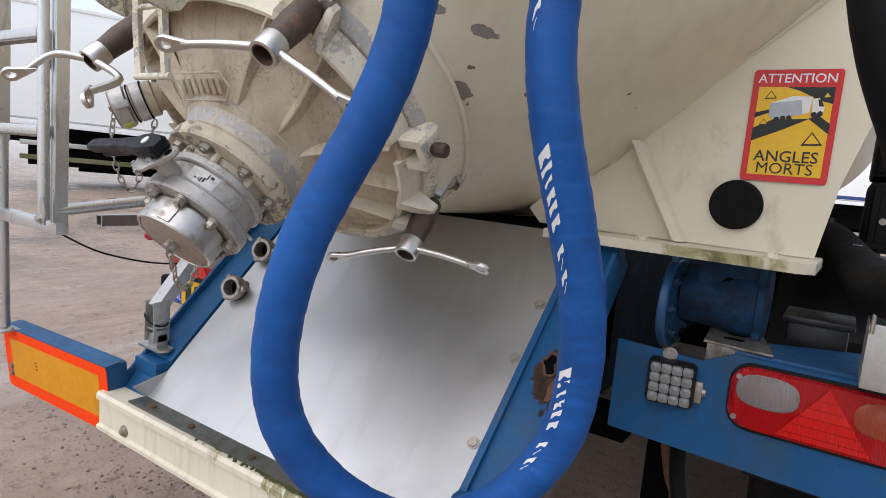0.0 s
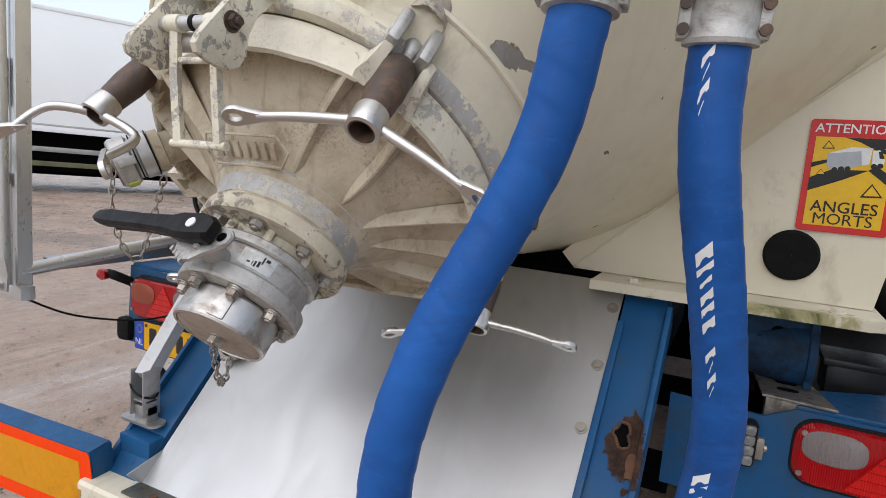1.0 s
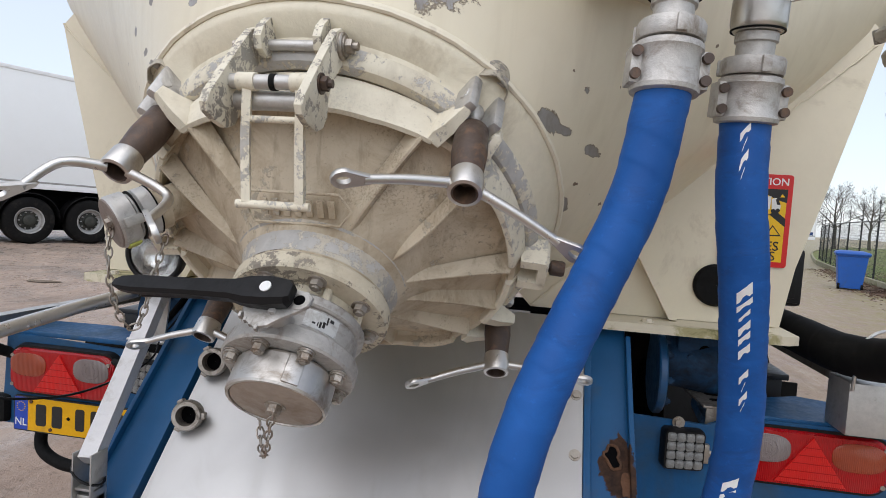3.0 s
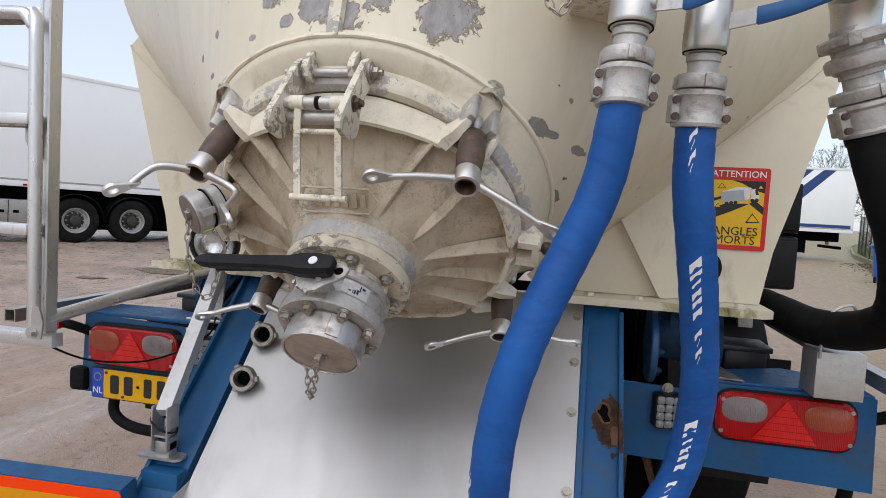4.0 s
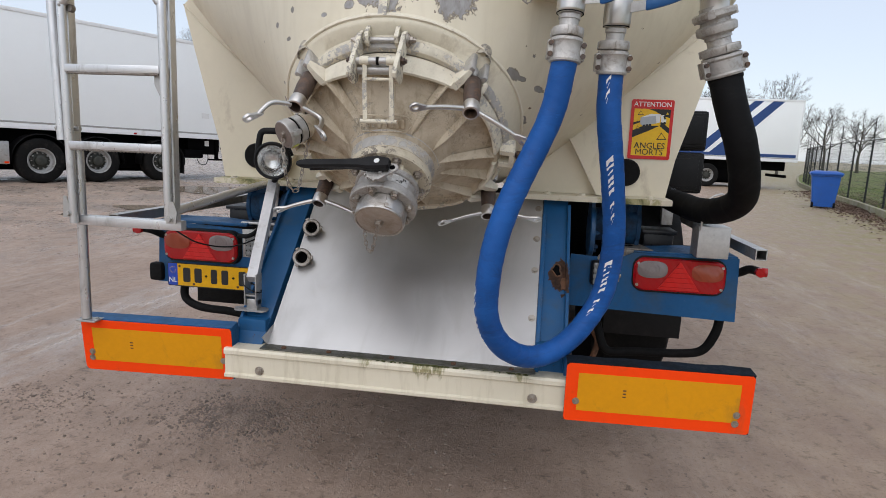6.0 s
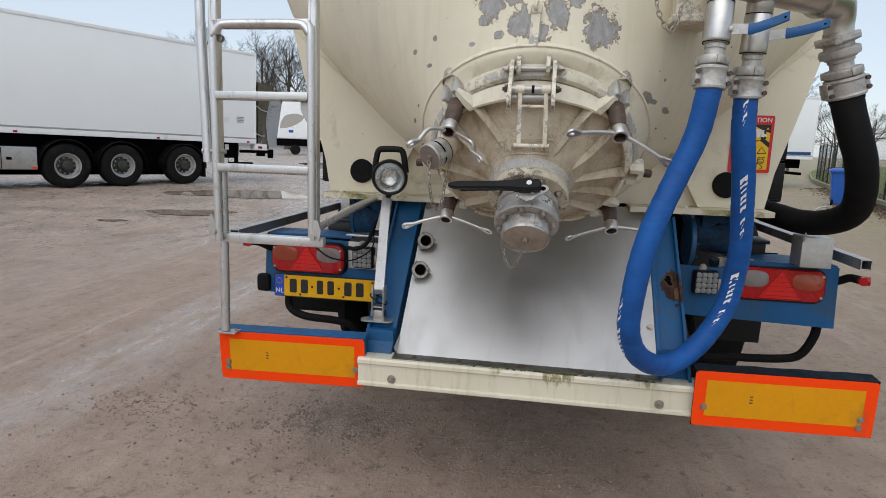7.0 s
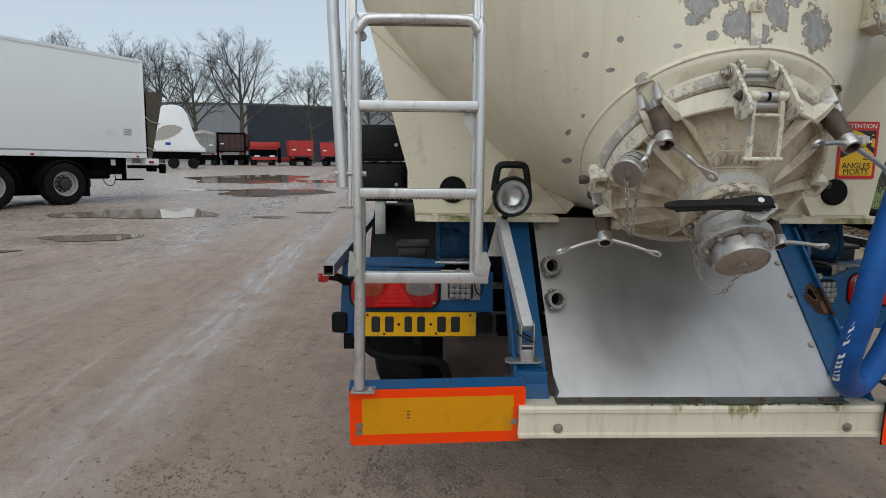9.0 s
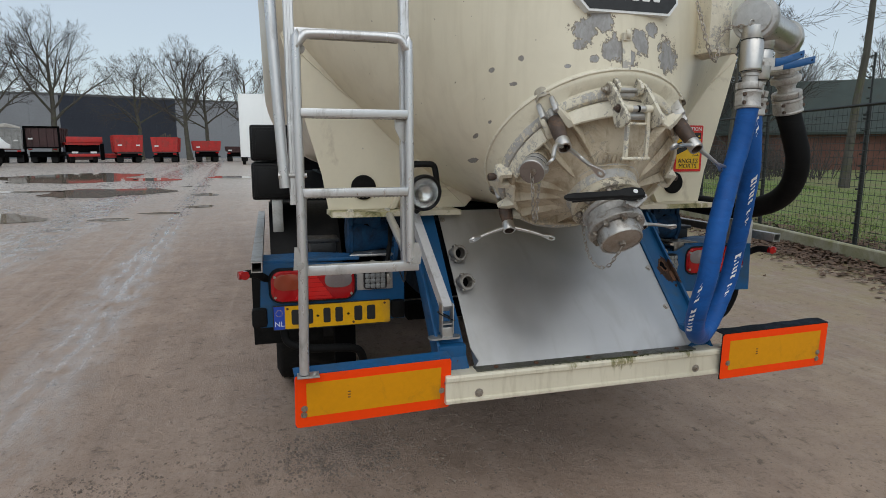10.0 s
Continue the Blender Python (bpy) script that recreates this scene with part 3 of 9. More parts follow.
# weld bead where ring meets cone
bm = bmesh.new()
tube(bm, [ring_pt(2 * math.pi * i / 240, 0.4035 + 0.0004 * math.sin(i * 1.9) + 0.0005 * math.sin(i * 0.7), 0.4500) for i in range(240)], 0.0052, 6, closed=True)
part("weld_seam", bm, M_weld, tank)
# neck of the hatch opening: smooth collar, then a flange with bare patches
HC = HM @ Matrix.Translation((0, -0.013, -0.36)) @ pose(0, 0, 0, -5, 0, 0) @ Matrix.Translation((0, 0, 0.36))     # the cover hangs a little askew on its hinge


def hc(x, v, d):
    return HC @ Vector((x, v, -d))


def polar(own, r, ang, d):
    return (hc if own else hp)(r * math.cos(ang), r * math.sin(ang), d)


def round_band(bm, prof, n=128):
    """Rings of (in the cover's axes?, radius, depth) about the hatch."""
    skin(bm, [[polar(own, r, 2 * math.pi * i / n, d) for i in range(n)] for own, r, d in prof], caps=False)


bm = bmesh.new()
round_band(bm, [(0, 0.404, 0.470), (0, 0.402, 0.452), (0, 0.397, 0.441), (0, 0.390, 0.432), (1, 0.371, 0.392), (1, 0.366, 0.384)])
neck = part("hatch_neck", bm, M_neck, tank, "cream hatch neck with flaking paint", smooth=40)
bm = bmesh.new()
round_band(bm, [(1, 0.367, 0.386), (1, 0.366, 0.378), (1, 0.357, 0.364), (1, 0.351, 0.360), (1, 0.335, 0.362), (1, 0.325, 0.372)])
part("neck_flange", bm, M_flaked, tank, "grey and cream flaked flange edge of the hatch neck", smooth=30)

# side gusset plates with their seats
SEAM_R = [(0.33, 1.212), (0.40, 1.28), (0.569, 1.434), (0.761, 1.609), (0.967, 1.785), (1.10, 1.905), (1.158, 1.962)]
GP = Matrix.Translation((0, 0.69, 0)) @ pose(0, 0, 0, 90, 0, 0)


def gusset(side):
    poly = [(0.975, 1.21), (1.0, 1.366), (1.051, 1.548), (1.112, 1.778), (1.158, 1.962)] + [(x - 0.035, z + 0.035) for x, z in SEAM_R[::-1]] + [(0.33, 1.21)]
    if side < 0:
        poly = [(-x - 0.012, z) for x, z in poly]
    b = bmesh.new()
    prism(b, poly, GP, -0.006, 0.006)
    g = part("gusset_plate", b, M_cream, trailer, "cream triangular gusset plate between tank and chassis")
    b = bmesh.new()
    for k in range(2):
        bead = [(side * x + (0 if side > 0 else -0.012) - side * 0.010 * k, 0.681 + 0.012 * k, z + 0.012 * k) for x, z in SEAM_R]
        path = [p + Vector((0.0022 * rng.random(), 0.002 * rng.random(), 0.0030 * rng.random())) for p in smooth_path(bead, 18)]
        tube(b, path, [0.0022 + 0.0022 * rng.random() for _ in path], 6)
    part("weld_bead", b, M_cream, g, "rough lumpy weld bead")
    b = bmesh.new()
    rib = [(0.565, 1.44), (0.585, 1.44), (0.712, 1.212), (0.692, 1.212)]
    prism(b, [(side * x, z) for x, z in rib], GP, 0.006, 0.05)
    part("stiffener", b, M_cream, g)
    # seat flange
    b = bmesh.new()
    plan = [(side * x, y) for x, y in ((0.40, 0.557), (0.955, 0.557), (0.985, 0.578), (0.990, 0.755), (0.40, 0.755))]
    for zz0, zz1, k in ((1.186, 1.2065, 1.0), (1.2065, 1.2085, 0.994)):
        prism(b, [(side * 0.7 + (x - side * 0.7) * k, 0.655 + (y - 0.655) * k) for x, y in plan], Matrix.Identity(4), zz0, zz1)
    seat = part("seat_flange", b, M_mossy, g, "cream flange with green moss on its edge")
    for x in (0.49, 0.63, 0.9):
        b = bmesh.new()
        bolt(b, (side * x, 0.60, 1.208), (0, 0, 1), 0.013, 0.010)
        part("bolt", b, M_worn, g)
    # round rubber stop
    b = bmesh.new()
    lathe(b, [(0.0005, 0.016), (0.050, 0.016), (0.056, 0.010), (0.056, 0.0), (0.0005, 0.0)], Matrix.Translation((side * 0.808 - (0.02 if side < 0 else 0), 0.684, 1.309)) @ pose(0, 0, 0, 90, 0, 0), 40, caps=False)
    part("rubber_disc", b, M_rubber, g, "round black rubber disc")
    return g


gusset_r, gusset_l = gusset(1), gusset(-1)

# sticker on the gusset
SK = Matrix.Translation((0.891, 0.6805, 1.487)) @ pose(0, 0, 0, 90, 0, 0)


def flat_part(name, poly, m, z0, z1, mat, parent, label=""):
    b = bmesh.new()
    prism(b, poly, m, z0, z1)
    return part(name, b, mat, parent, label)


def rect(x0, y0, x1, y1):
    return [(x0, y0), (x1, y0), (x1, y1), (x0, y1)]


def round_rect(w, h, r, n=5):
    out = []
    for cx, cy, a in ((w / 2 - r, h / 2 - r, 0), (-w / 2 + r, h / 2 - r, 90), (-w / 2 + r, -h / 2 + r, 180), (w / 2 - r, -h / 2 + r, 270)):
        out += [(cx + r * math.cos(radians(a + 90 * k / n)), cy + r * math.sin(radians(a + 90 * k / n))) for k in range(n + 1)]
    return out


sticker = flat_part("warning_sticker", round_rect(0.168, 0.240, 0.008), SK, 0, 0.0008, M_redfilm, gusset_r, "red and yellow blind spot warning sticker")
flat_part("yellow_field", rect(-0.071, -0.106, 0.071, 0.083), SK, 0.0008, 0.0014, M_stickyel, sticker)
def on_sticker(*pts):
    """Outline in thousandths of the sticker's width and height, from its upper left corner."""
    return [(-0.084 + 0.168 * x / 1000, 0.120 - 0.240 * y / 1000) for x, y in pts]


flat_part("black_stripe", on_sticker((400, 155), (930, 155), (930, 300), (780, 270), (560, 190)), SK, 0.0014, 0.0018, M_ink, sticker)
flat_part("black_stripe", on_sticker((70, 640), (70, 520), (300, 440), (700, 430), (420, 530)), SK, 0.0014, 0.0018, M_ink, sticker)
flat_part("black_stripe", on_sticker((930, 560), (930, 470), (780, 390), (690, 430)), SK, 0.0014, 0.0018, M_ink, sticker)
flat_part("black_stripe", on_sticker((70, 430), (70, 385), (250, 350), (260, 375)), SK, 0.0014, 0.0018, M_ink, sticker)
flat_part("lorry_picture", on_sticker((232, 300), (585, 265), (615, 390), (300, 445), (240, 410)), SK, 0.0019, 0.0024, M_printgrey, sticker)
flat_part("lorry_picture", on_sticker((232, 300), (480, 235), (710, 238), (585, 266)), SK, 0.0019, 0.0024, M_white, sticker)
flat_part("lorry_picture", on_sticker((585, 266), (700, 240), (690, 375), (615, 392)), SK, 0.0019, 0.0023, M_white, sticker)
flat_part("lorry_picture", on_sticker((705, 262), (775, 248), (845, 330), (835, 388), (720, 388)), SK, 0.0019, 0.0025, M_white, sticker)
flat_part("lorry_window", on_sticker((765, 262), (800, 262), (838, 322), (785, 322)), SK, 0.0025, 0.0027, M_ink, sticker)
for x, y in ((330, 440), (400, 430), (470, 425), (740, 392), (805, 385)):
    flat_part("lorry_wheel", on_sticker(*[(x + 34 * math.cos(k), y + 24 * math.sin(k)) for k in (0, 0.8, 1.6, 2.4, 3.2, 4.0, 4.8, 5.6)]), SK, 0.0025, 0.0028, M_ink, sticker)
for x, y, s in ((-0.045, 0.066, 0.012), (-0.052, 0.008, 0.009), (0.045, -0.026, 0.020), (0.060, 0.066, 0.008)):
    flat_part("triangle", [(x - s, y - s * 0.7), (x + s, y - s * 0.6), (x - s * 0.1, y + s * 0.8)], SK, 0.0018, 0.0021, M_ink, sticker)
    flat_part("triangle", [(x - s * 0.72, y - s * 0.52), (x + s * 0.72, y - s * 0.44), (x - s * 0.08, y + s * 0.58)], SK, 0.0021, 0.0024, M_stickyel, sticker)
part("lettering", words("ATTENTION", 0.0265, SK @ Matrix.Translation((0, 0.1005, 0.0012)), bold=0.0002), M_white, sticker, smooth=0)
part("lettering", words("ANGLES", 0.034, SK @ Matrix.Translation((0, -0.066, 0.0018)), bold=0.0002), M_ink, sticker, smooth=0)
part("lettering", words("MORTS", 0.034, SK @ Matrix.Translation((0, -0.092, 0.0018))), M_ink, sticker, smooth=0)

# ---------- hatch cover with its ribs, hinge and clamps ----------
RIM = [(-90, 0.262, 0.277), (-70, 0.277, 0.292), (-58, 0.303, 0.322), (-52, 0.310, 0.333), (-40, 0.313, 0.338), (-20, 0.318, 0.343), (0, 0.320, 0.345), (20, 0.321, 0.345), (35, 0.321, 0.344), (45, 0.320, 0.342), (53, 0.317, 0.339), (68, 0.304, 0.334), (90, 0.299, 0.333)]


def rim_at(deg):
    """Inner and outer radius of the cover's rim; both halves alike."""
    a = (deg + 180) % 360 - 180
    a = 180 - a if a > 90 else (-180 - a if a < -90 else a)
    for (a0, i0, o0), (a1, i1, o1) in zip(RIM[:-1], RIM[1:]):
        if a <= a1:
            f = (a - a0) / (a1 - a0)
            return i0 + (i1 - i0) * f, o0 + (o1 - o0) * f
    return RIM[-1][1:]


# ribs run from the hub to the rim, with pockets of their own depth between them: (angle at the hub, at the rim, depth of the pocket that follows)
RIBS = [(59, 54, 0.344), (24, 34, 0.344), (1, -3, 0.338), (-19, -22, 0.336), (-46, -41, 0.334), (-76, -74, 0.330), (-104, -106, 0.334), (-134, -139, 0.336), (-161, -158, 0.338), (-177, -178, 0.340), (153, 147, 0.344), (120, 126, 0.354)]
bm = bmesh.new()
n_a = 240
pan = []
for i in range(n_a):
    deg = 90 - 360 * i / n_a
    ang = radians(deg)
    ri, ro = rim_at(deg)
    depth = 0.336
    for k, (_, a0, dep) in enumerate(RIBS):
        a1 = RIBS[(k + 1) % len(RIBS)][1]
        if (a0 - deg) % 360 < (a0 - a1) % 360:
            depth = dep
    wav = 0.002 * math.sin(5 * ang)
    pan.append([polar(1, ro - 0.004, ang, 0.366), polar(1, ro - 0.002, ang, 0.348), polar(1, ri + 0.012, ang, 0.322), polar(1, ri + 0.002, ang, 0.320), polar(1, ri - 0.001, ang, depth - 0.006), polar(1, ri - 0.008, ang, depth),
                polar(0, 0.19, ang, 0.250 + (depth - 0.25) * 0.30 + wav), polar(0, 0.162, ang, 0.248 + (depth - 0.327) * 0.5), polar(0, 0.144, ang, 0.238), polar(0, 0.134, ang, 0.226), polar(0, 0.1285, ang, 0.210), polar(0, 0.1275, ang, 0.19)])
skin(bm, list(zip(*pan)), caps=False)
hatch = part("hatch_cover", bm, M_cast, trailer, "dirty beige cast hatch cover with radial ribs and pockets", smooth=38)
for ah, ar, _ in RIBS:
    b = bmesh.new()
    ri = rim_at(ar)[0]
    secs = []
    for f in (0.0, 0.12, 0.3, 0.5, 0.7, 0.88, 1.0):
        r = 0.150 + (ri + 0.004 - 0.150) * f
        ang = radians(ah + ((ar - ah + 180) % 360 - 180) * f)
        side = HM.to_3x3() @ Vector((-math.sin(ang), math.cos(ang), 0))
        top = polar(0, r, ang, 0.2445).lerp(polar(1, r, ang, 0.306), f)
        low = polar(0, r, ang, 0.258).lerp(polar(1, r, ang, 0.346), f)
        w = 0.0030 + 0.0012 * f
        secs.append([low - side * (w + 0.010), top.lerp(low, 0.12) - side * w, top - side * w * 0.5, top + side * w * 0.5, top.lerp(low, 0.12) + side * w, low + side * (w + 0.010)])
    skin(b, secs)
    part("rib", b, M_cast, hatch)
# raised rim bars between the clamps
for a0, a1, worn in ((51, 129, True), (36, -1, True), (-9, -32, True), (-49, -131, False), (-148, -172, True), (179, 144, True)):
    b = bmesh.new()
    secs = []
    steps = 18
    da = (a1 - a0 + 180) % 360 - 180
    for i in range(steps + 1):
        deg = a0 + da * i / steps
        ang = radians(deg)
        ri, ro = rim_at(deg)
        chip = 0.0008 * math.sin(i * 2.3 + a0)
        secs.append([polar(1, r, ang, d) for r, d in ((ri - 0.001, 0.334), (ri - 0.0015, 0.311 + chip), (ri + 0.0015, 0.3075 + chip), (ri + 0.009, 0.3080), (ro - 0.002, 0.3425 + chip), (ro, 0.347), (ro, 0.3585))])
    skin(b, secs)
    part("rim_bar", b, M_worn if worn else M_cast, hatch, "rim bar with flaking cream paint" if worn else "")
# cast name panel: plain bars
b = bmesh.new()
NP = HM @ Matrix.Translation((0.002, 0.166, -0.2515)) @ pose(0, 0, 0, -24, 0, 0)
outline = [(-0.079, -0.026), (0.064, -0.026), (0.084, 0.0), (0.066, 0.026), (-0.079, 0.026), (-0.088, 0.0)]
tube(b, [NP @ Vector((x, y, 0.002)) for x, y in outline], 0.0024, 6, closed=True)
panel = part("name_panel", b, M_cast, hatch)
for i in range(7):
    b = bmesh.new()
    box(b, (0, 0, 0), (0.0115, 0.028, 0.0052), None, 0.0016)
    bmesh.ops.transform(b, matrix=NP @ Matrix.Translation((-0.059 + i * 0.0185, 0.0, 0.0)), verts=b.verts[:])
    part("raised_bar", b, M_cast, hatch)
# outlet neck and bolted flange
bm = bmesh.new()
lathe(bm, [(0.1285, -0.236), (0.1285, -0.199), (0.1265, -0.1965), (0.131, -0.193), (0.1345, -0.189), (0.1345, -0.168), (0.131, -0.163), (0.088, -0.163)], HM, 72, caps=False)
part("outlet_flange", bm, M_flange, hatch, "chipped beige bolted outlet flange", smooth=24)
bm = bmesh.new()
lathe(bm, [(0.150, -0.2435), (0.142, -0.2375), (0.1345, -0.225), (0.1300, -0.212), (0.1293, -0.199)], HM, 72, caps=False)
part("hub_collar", bm, M_hubpaint, hatch, "blue-grey flaked collar round the outlet", smooth=60)
for k in range(8):
    a = radians(22.5 + 45 * k)
    b = bmesh.new()
    bolt(b, hp(0.108 * math.cos(a), 0.108 * math.sin(a), 0.163), AX_A, 0.0115, 0.012, stud=0.004)
    part("flange_bolt", b, M_bolt, hatch)

# hinge arms, fixed ears, pins and hanging loop
HX = -0.003
for sx in (-1, 1):
    x0 = HX + sx * 0.065
    b = bmesh.new()
    side = [(0.352, 0.432), (0.370, 0.424), (0.379, 0.404), (0.381, 0.375), (0.3815, 0.300), (0.3805, 0.248), (0.376, 0.234), (0.365, 0.229), (0.345, 0.236), (0.318, 0.252), (0.307, 0.272), (0.309, 0.292), (0.326, 0.316), (0.334, 0.345), (0.330, 0.395), (0.337, 0.424)]
    skin(b, [[hp(x0 + dx, 0.36 + (v - 0.36) * k, 0.33 + (d - 0.33) * k) for v, d in side] for dx, k in ((-0.006, 0.975), (-0.0045, 1.0), (0.0045, 1.0), (0.006, 0.975))])
    part("hinge_arm", b, M_arm, hatch, "flaking cream hinge arm")
    b = bmesh.new()
    x1 = HX + sx * 0.045
    ear = [(0.366, 0.492), (0.380, 0.440), (0.386, 0.404), (0.381, 0.384), (0.364, 0.376), (0.345, 0.382), (0.334, 0.405), (0.330, 0.45), (0.335, 0.492)]
    skin(b, [[hp(x1 + dx, v, d) for v, d in ear] for dx in (-0.006, 0.006)])
    part("hinge_ear", b, M_arm, tank, "flaking cream hinge ear on the neck")
    b = bmesh.new()
    lathe(b, [(0.0005, 0.004), (0.0185, 0.004), (0.0200, 0.002), (0.0200, -0.003), (0.0005, -0.003)], Matrix.Translation(hp(x0 + sx * 0.008, 0.354, 0.402)) @ pose(0, 0, 0, 0, 90, 0), 28, caps=False)
    bolt(b, hp(x0 + sx * 0.012, 0.354, 0.402), (sx, 0, 0), 0.0115, 0.012, stud=0.008)
    part("hinge_washer", b, M_bolt, hatch)
    b = bmesh.new()
    bolt(b, hp(x0 + sx * 0.006, 0.359, 0.303), (sx, 0, 0), 0.0108, 0.011, washer=True, stud=0.006)
    part("hinge_bolt", b, M_rust, hatch)
b = bmesh.new()
tube(b, [(HX - 0.026, -0.158, 1.752), (HX - 0.024, -0.150, 1.80), (HX - 0.022, -0.137, 1.868)], 0.014, square=True, flat=0.5)
lathe(b, [(0.006, -0.006), (0.015, -0.006), (0.017, 0.0), (0.015, 0.006), (0.006, 0.006), (0.006, -0.006)], Matrix.Translation((HX - 0.022, -0.152, 1.872)) @ pose(0, 0, 0, 20, 90, 0), 18, caps=False)
box(b, (HX - 0.022, -0.142, 1.865), (0.034, 0.026, 0.03), None, 0.008)
part("chain_eye", b, M_worn, tank)
for v, d, r in ((0.354, 0.402, 0.008), (0.359, 0.303, 0.0105), (0.330, 0.300, 0.014)):
    b = bmesh.new()
    cyl(b, hp(HX - 0.063, v, d), hp(HX + 0.063, v, d), r)
    part("hinge_pin", b, M_alu, hatch)
b = bmesh.new()
pin = hp(HX + 0.004, 0.359, 0.303)
foot = Vector((-0.018, -0.222, 1.449))
for sx in (-1, 1):
    tube(b, [pin + Vector((sx * 0.039, 0, 0)), pin.lerp(foot, 0.45) + Vector((sx * 0.040, -0.003, 0)), foot + Vector((sx * 0.040, 0, 0.004))], 0.0060, square=True)
    cyl(b, pin + Vector((sx * 0.052, 0, 0)), pin + Vector((sx * 0.026, 0, 0)), 0.0128, n=20)
cyl(b, foot + Vector((-0.054, 0, 0)), foot + Vector((0.054, 0, 0)), 0.0062, n=12)
mid_bar = pin.lerp(foot, 0.30)
cyl(b, mid_bar + Vector((-0.04, 0, 0)), mid_bar + Vector((0.04, 0, 0)), 0.005, n=12)
bb = bmesh.new()
cyl(bb, pin + Vector((-0.004, 0, 0)), pin + Vector((0.004, 0, 0)), 0.0118, n=20)
part("pin_seal", bb, M_rubber, hatch)
part("pull_loop", b, M_worn, hatch, "hanging steel pull loop with cream paint")

# lugs of the cover and clamp bolts with sleeves and two-armed handles
NUTS = {"tr": (0.268, 0.247), "tl": (-0.256, 0.250), "br": (0.304, -0.238), "bl": (-0.310, -0.221)}
ARMS = {"tr": [(0.100, -0.270, 1.490), (0.399, -0.159, 1.411)], "tl": [(-0.376, -0.303, 1.444), (-0.172, -0.258, 1.4025)],
        "br": [(0.132, 0.104, 1.126), (0.450, 0.178, 1.148)], "bl": [(-0.484, 0.135, 1.133), (-0.166, 0.110, 1.133)]}
for key, (nx, nv) in NUTS.items():
    a = math.atan2(nv, nx)
    end = hp(nx, nv, 0.228)
    root = hp(0.97 * nx, 0.97 * nv, 0.356)
    ax = (end - root).normalized()
    # slotted lug of the cover: two arms that reach out past the clamp bolt
    ac = math.atan2(nv + 0.010, nx)
    for s in (-1, 1):
        b = bmesh.new()
        R = HC @ Matrix.Rotation(ac, 4, "Z")
        arm_out = [(0.319, 0.028), (0.350, 0.025), (0.382, 0.025), (0.388, 0.031), (0.384, 0.040), (0.350, 0.046), (0.334, 0.052), (0.319, 0.050)]
        front = [0.3078 + max(0.0, x - 0.329) * 0.55 for x, y in arm_out]
        back = [0.335 if x < 0.33 else 0.360 for x, y in arm_out]
        mx, my = 0.35, 0.036
        skin(b, [[R @ Vector((x, s * y, -d)) for (x, y), d in zip(arm_out, back)], [R @ Vector((x, s * y, -f - 0.003)) for (x, y), f in zip(arm_out, front)],
                 [R @ Vector((x + (mx - x) * 0.06, s * (y + (my - y) * 0.06), -f)) for (x, y), f in zip(arm_out, front)]])
        part("lug", b, M_worn, hatch, "cream lug beside the clamp bolt")
    b = bmesh.new()
    R = HM @ Matrix.Rotation(a, 4, "Z")
    sh = 0.006 if key == "tr" else 0.0
    for s in (-1, 1):
        box(b, R @ Vector((0.368, sh + s * 0.0255, -0.401)), (0.042, 0.019, 0.070), R.to_3x3().to_4x4(), 0.0075)
        lathe(b, [(0.0005, 0.002), (0.009, 0.002), (0.0105, 0.0), (0.0105, -0.004)], R @ Matrix.Translation((0.372, sh + s * 0.0345, -0.398)) @ pose(0, 0, 0, -90 * s, 0, 0), 18, caps=False)
    fork = part("clamp_fork", b, M_alu, hatch, "steel clamp fork")
    # arched hood over the fork, with a torn strip inside
    b = bmesh.new()
    arch = [radians(-105 + 210 * i / 18) for i in range(19)]
    skin(b, [[R @ Vector((0.386 + 0.80 * rx * math.cos(w), sh + ry * math.sin(w), -d)) for rx, ry, d in ((0.0275, 0.0275, 0.432 + 0.003 * math.sin(5 * w)), (0.0300, 0.0300, 0.432 + 0.003 * math.sin(5 * w)), (0.0310, 0.0300, 0.474), (0.0285, 0.0275, 0.474))] for w in arch])
    part("clamp_hood", b, M_hood, fork, "arched cream sheet metal hood")
    b = bmesh.new()
    strip = [(0.413, 0.004, 0.442), (0.404, -0.002, 0.436), (0.397, 0.003, 0.440), (0.389, -0.001, 0.434), (0.382, 0.004, 0.438)]
    skin(b, [[R @ Vector((x, sh + y - 0.010 + dy, -d - 0.004 * abs(y) * 100)) for dy in (-0.0055, 0.0055)] + [R @ Vector((x, sh + y - 0.010 + dy, -d - 0.0025)) for dy in (0.0055, -0.0055)] for x, y, d in strip])
    part("torn_strip", b, M_castalu, fork)
    b = bmesh.new()
    lathe(b, [(0.0005, -0.074), (0.010, -0.072), (0.0150, -0.062), (0.0155, -0.050), (0.0115, -0.040), (0.0095, -0.037)] + [(0.0100 if k % 2 else 0.0087, -0.036 + 0.0022 * k) for k in range(17)], Matrix.Translation(root) @ ax.to_track_quat("Z", "Y").to_matrix().to_4x4(), 20, caps=False)
    part("eye_bolt", b, M_alu, hatch, "threaded bolt with a rounded head")
    b = bmesh.new()
    q = ax.to_track_quat("Z", "Y").to_matrix().to_4x4()
    lathe(b, [(0.012, -0.008), (0.023, -0.008), (0.0255, -0.004), (0.0265, 0.050), (0.0255, 0.060), (0.0228, 0.090), (0.0215, 0.130), (0.0200, 0.134), (0.0165, 0.134), (0.0155, 0.103), (0.0005, 0.101)], Matrix.Translation(root) @ q, 28, caps=False)
    sleeve = part("clamp_sleeve", b, M_rust, hatch, "brown oily clamp sleeve")
    b = bmesh.new()
    hub = root + ax * 0.112
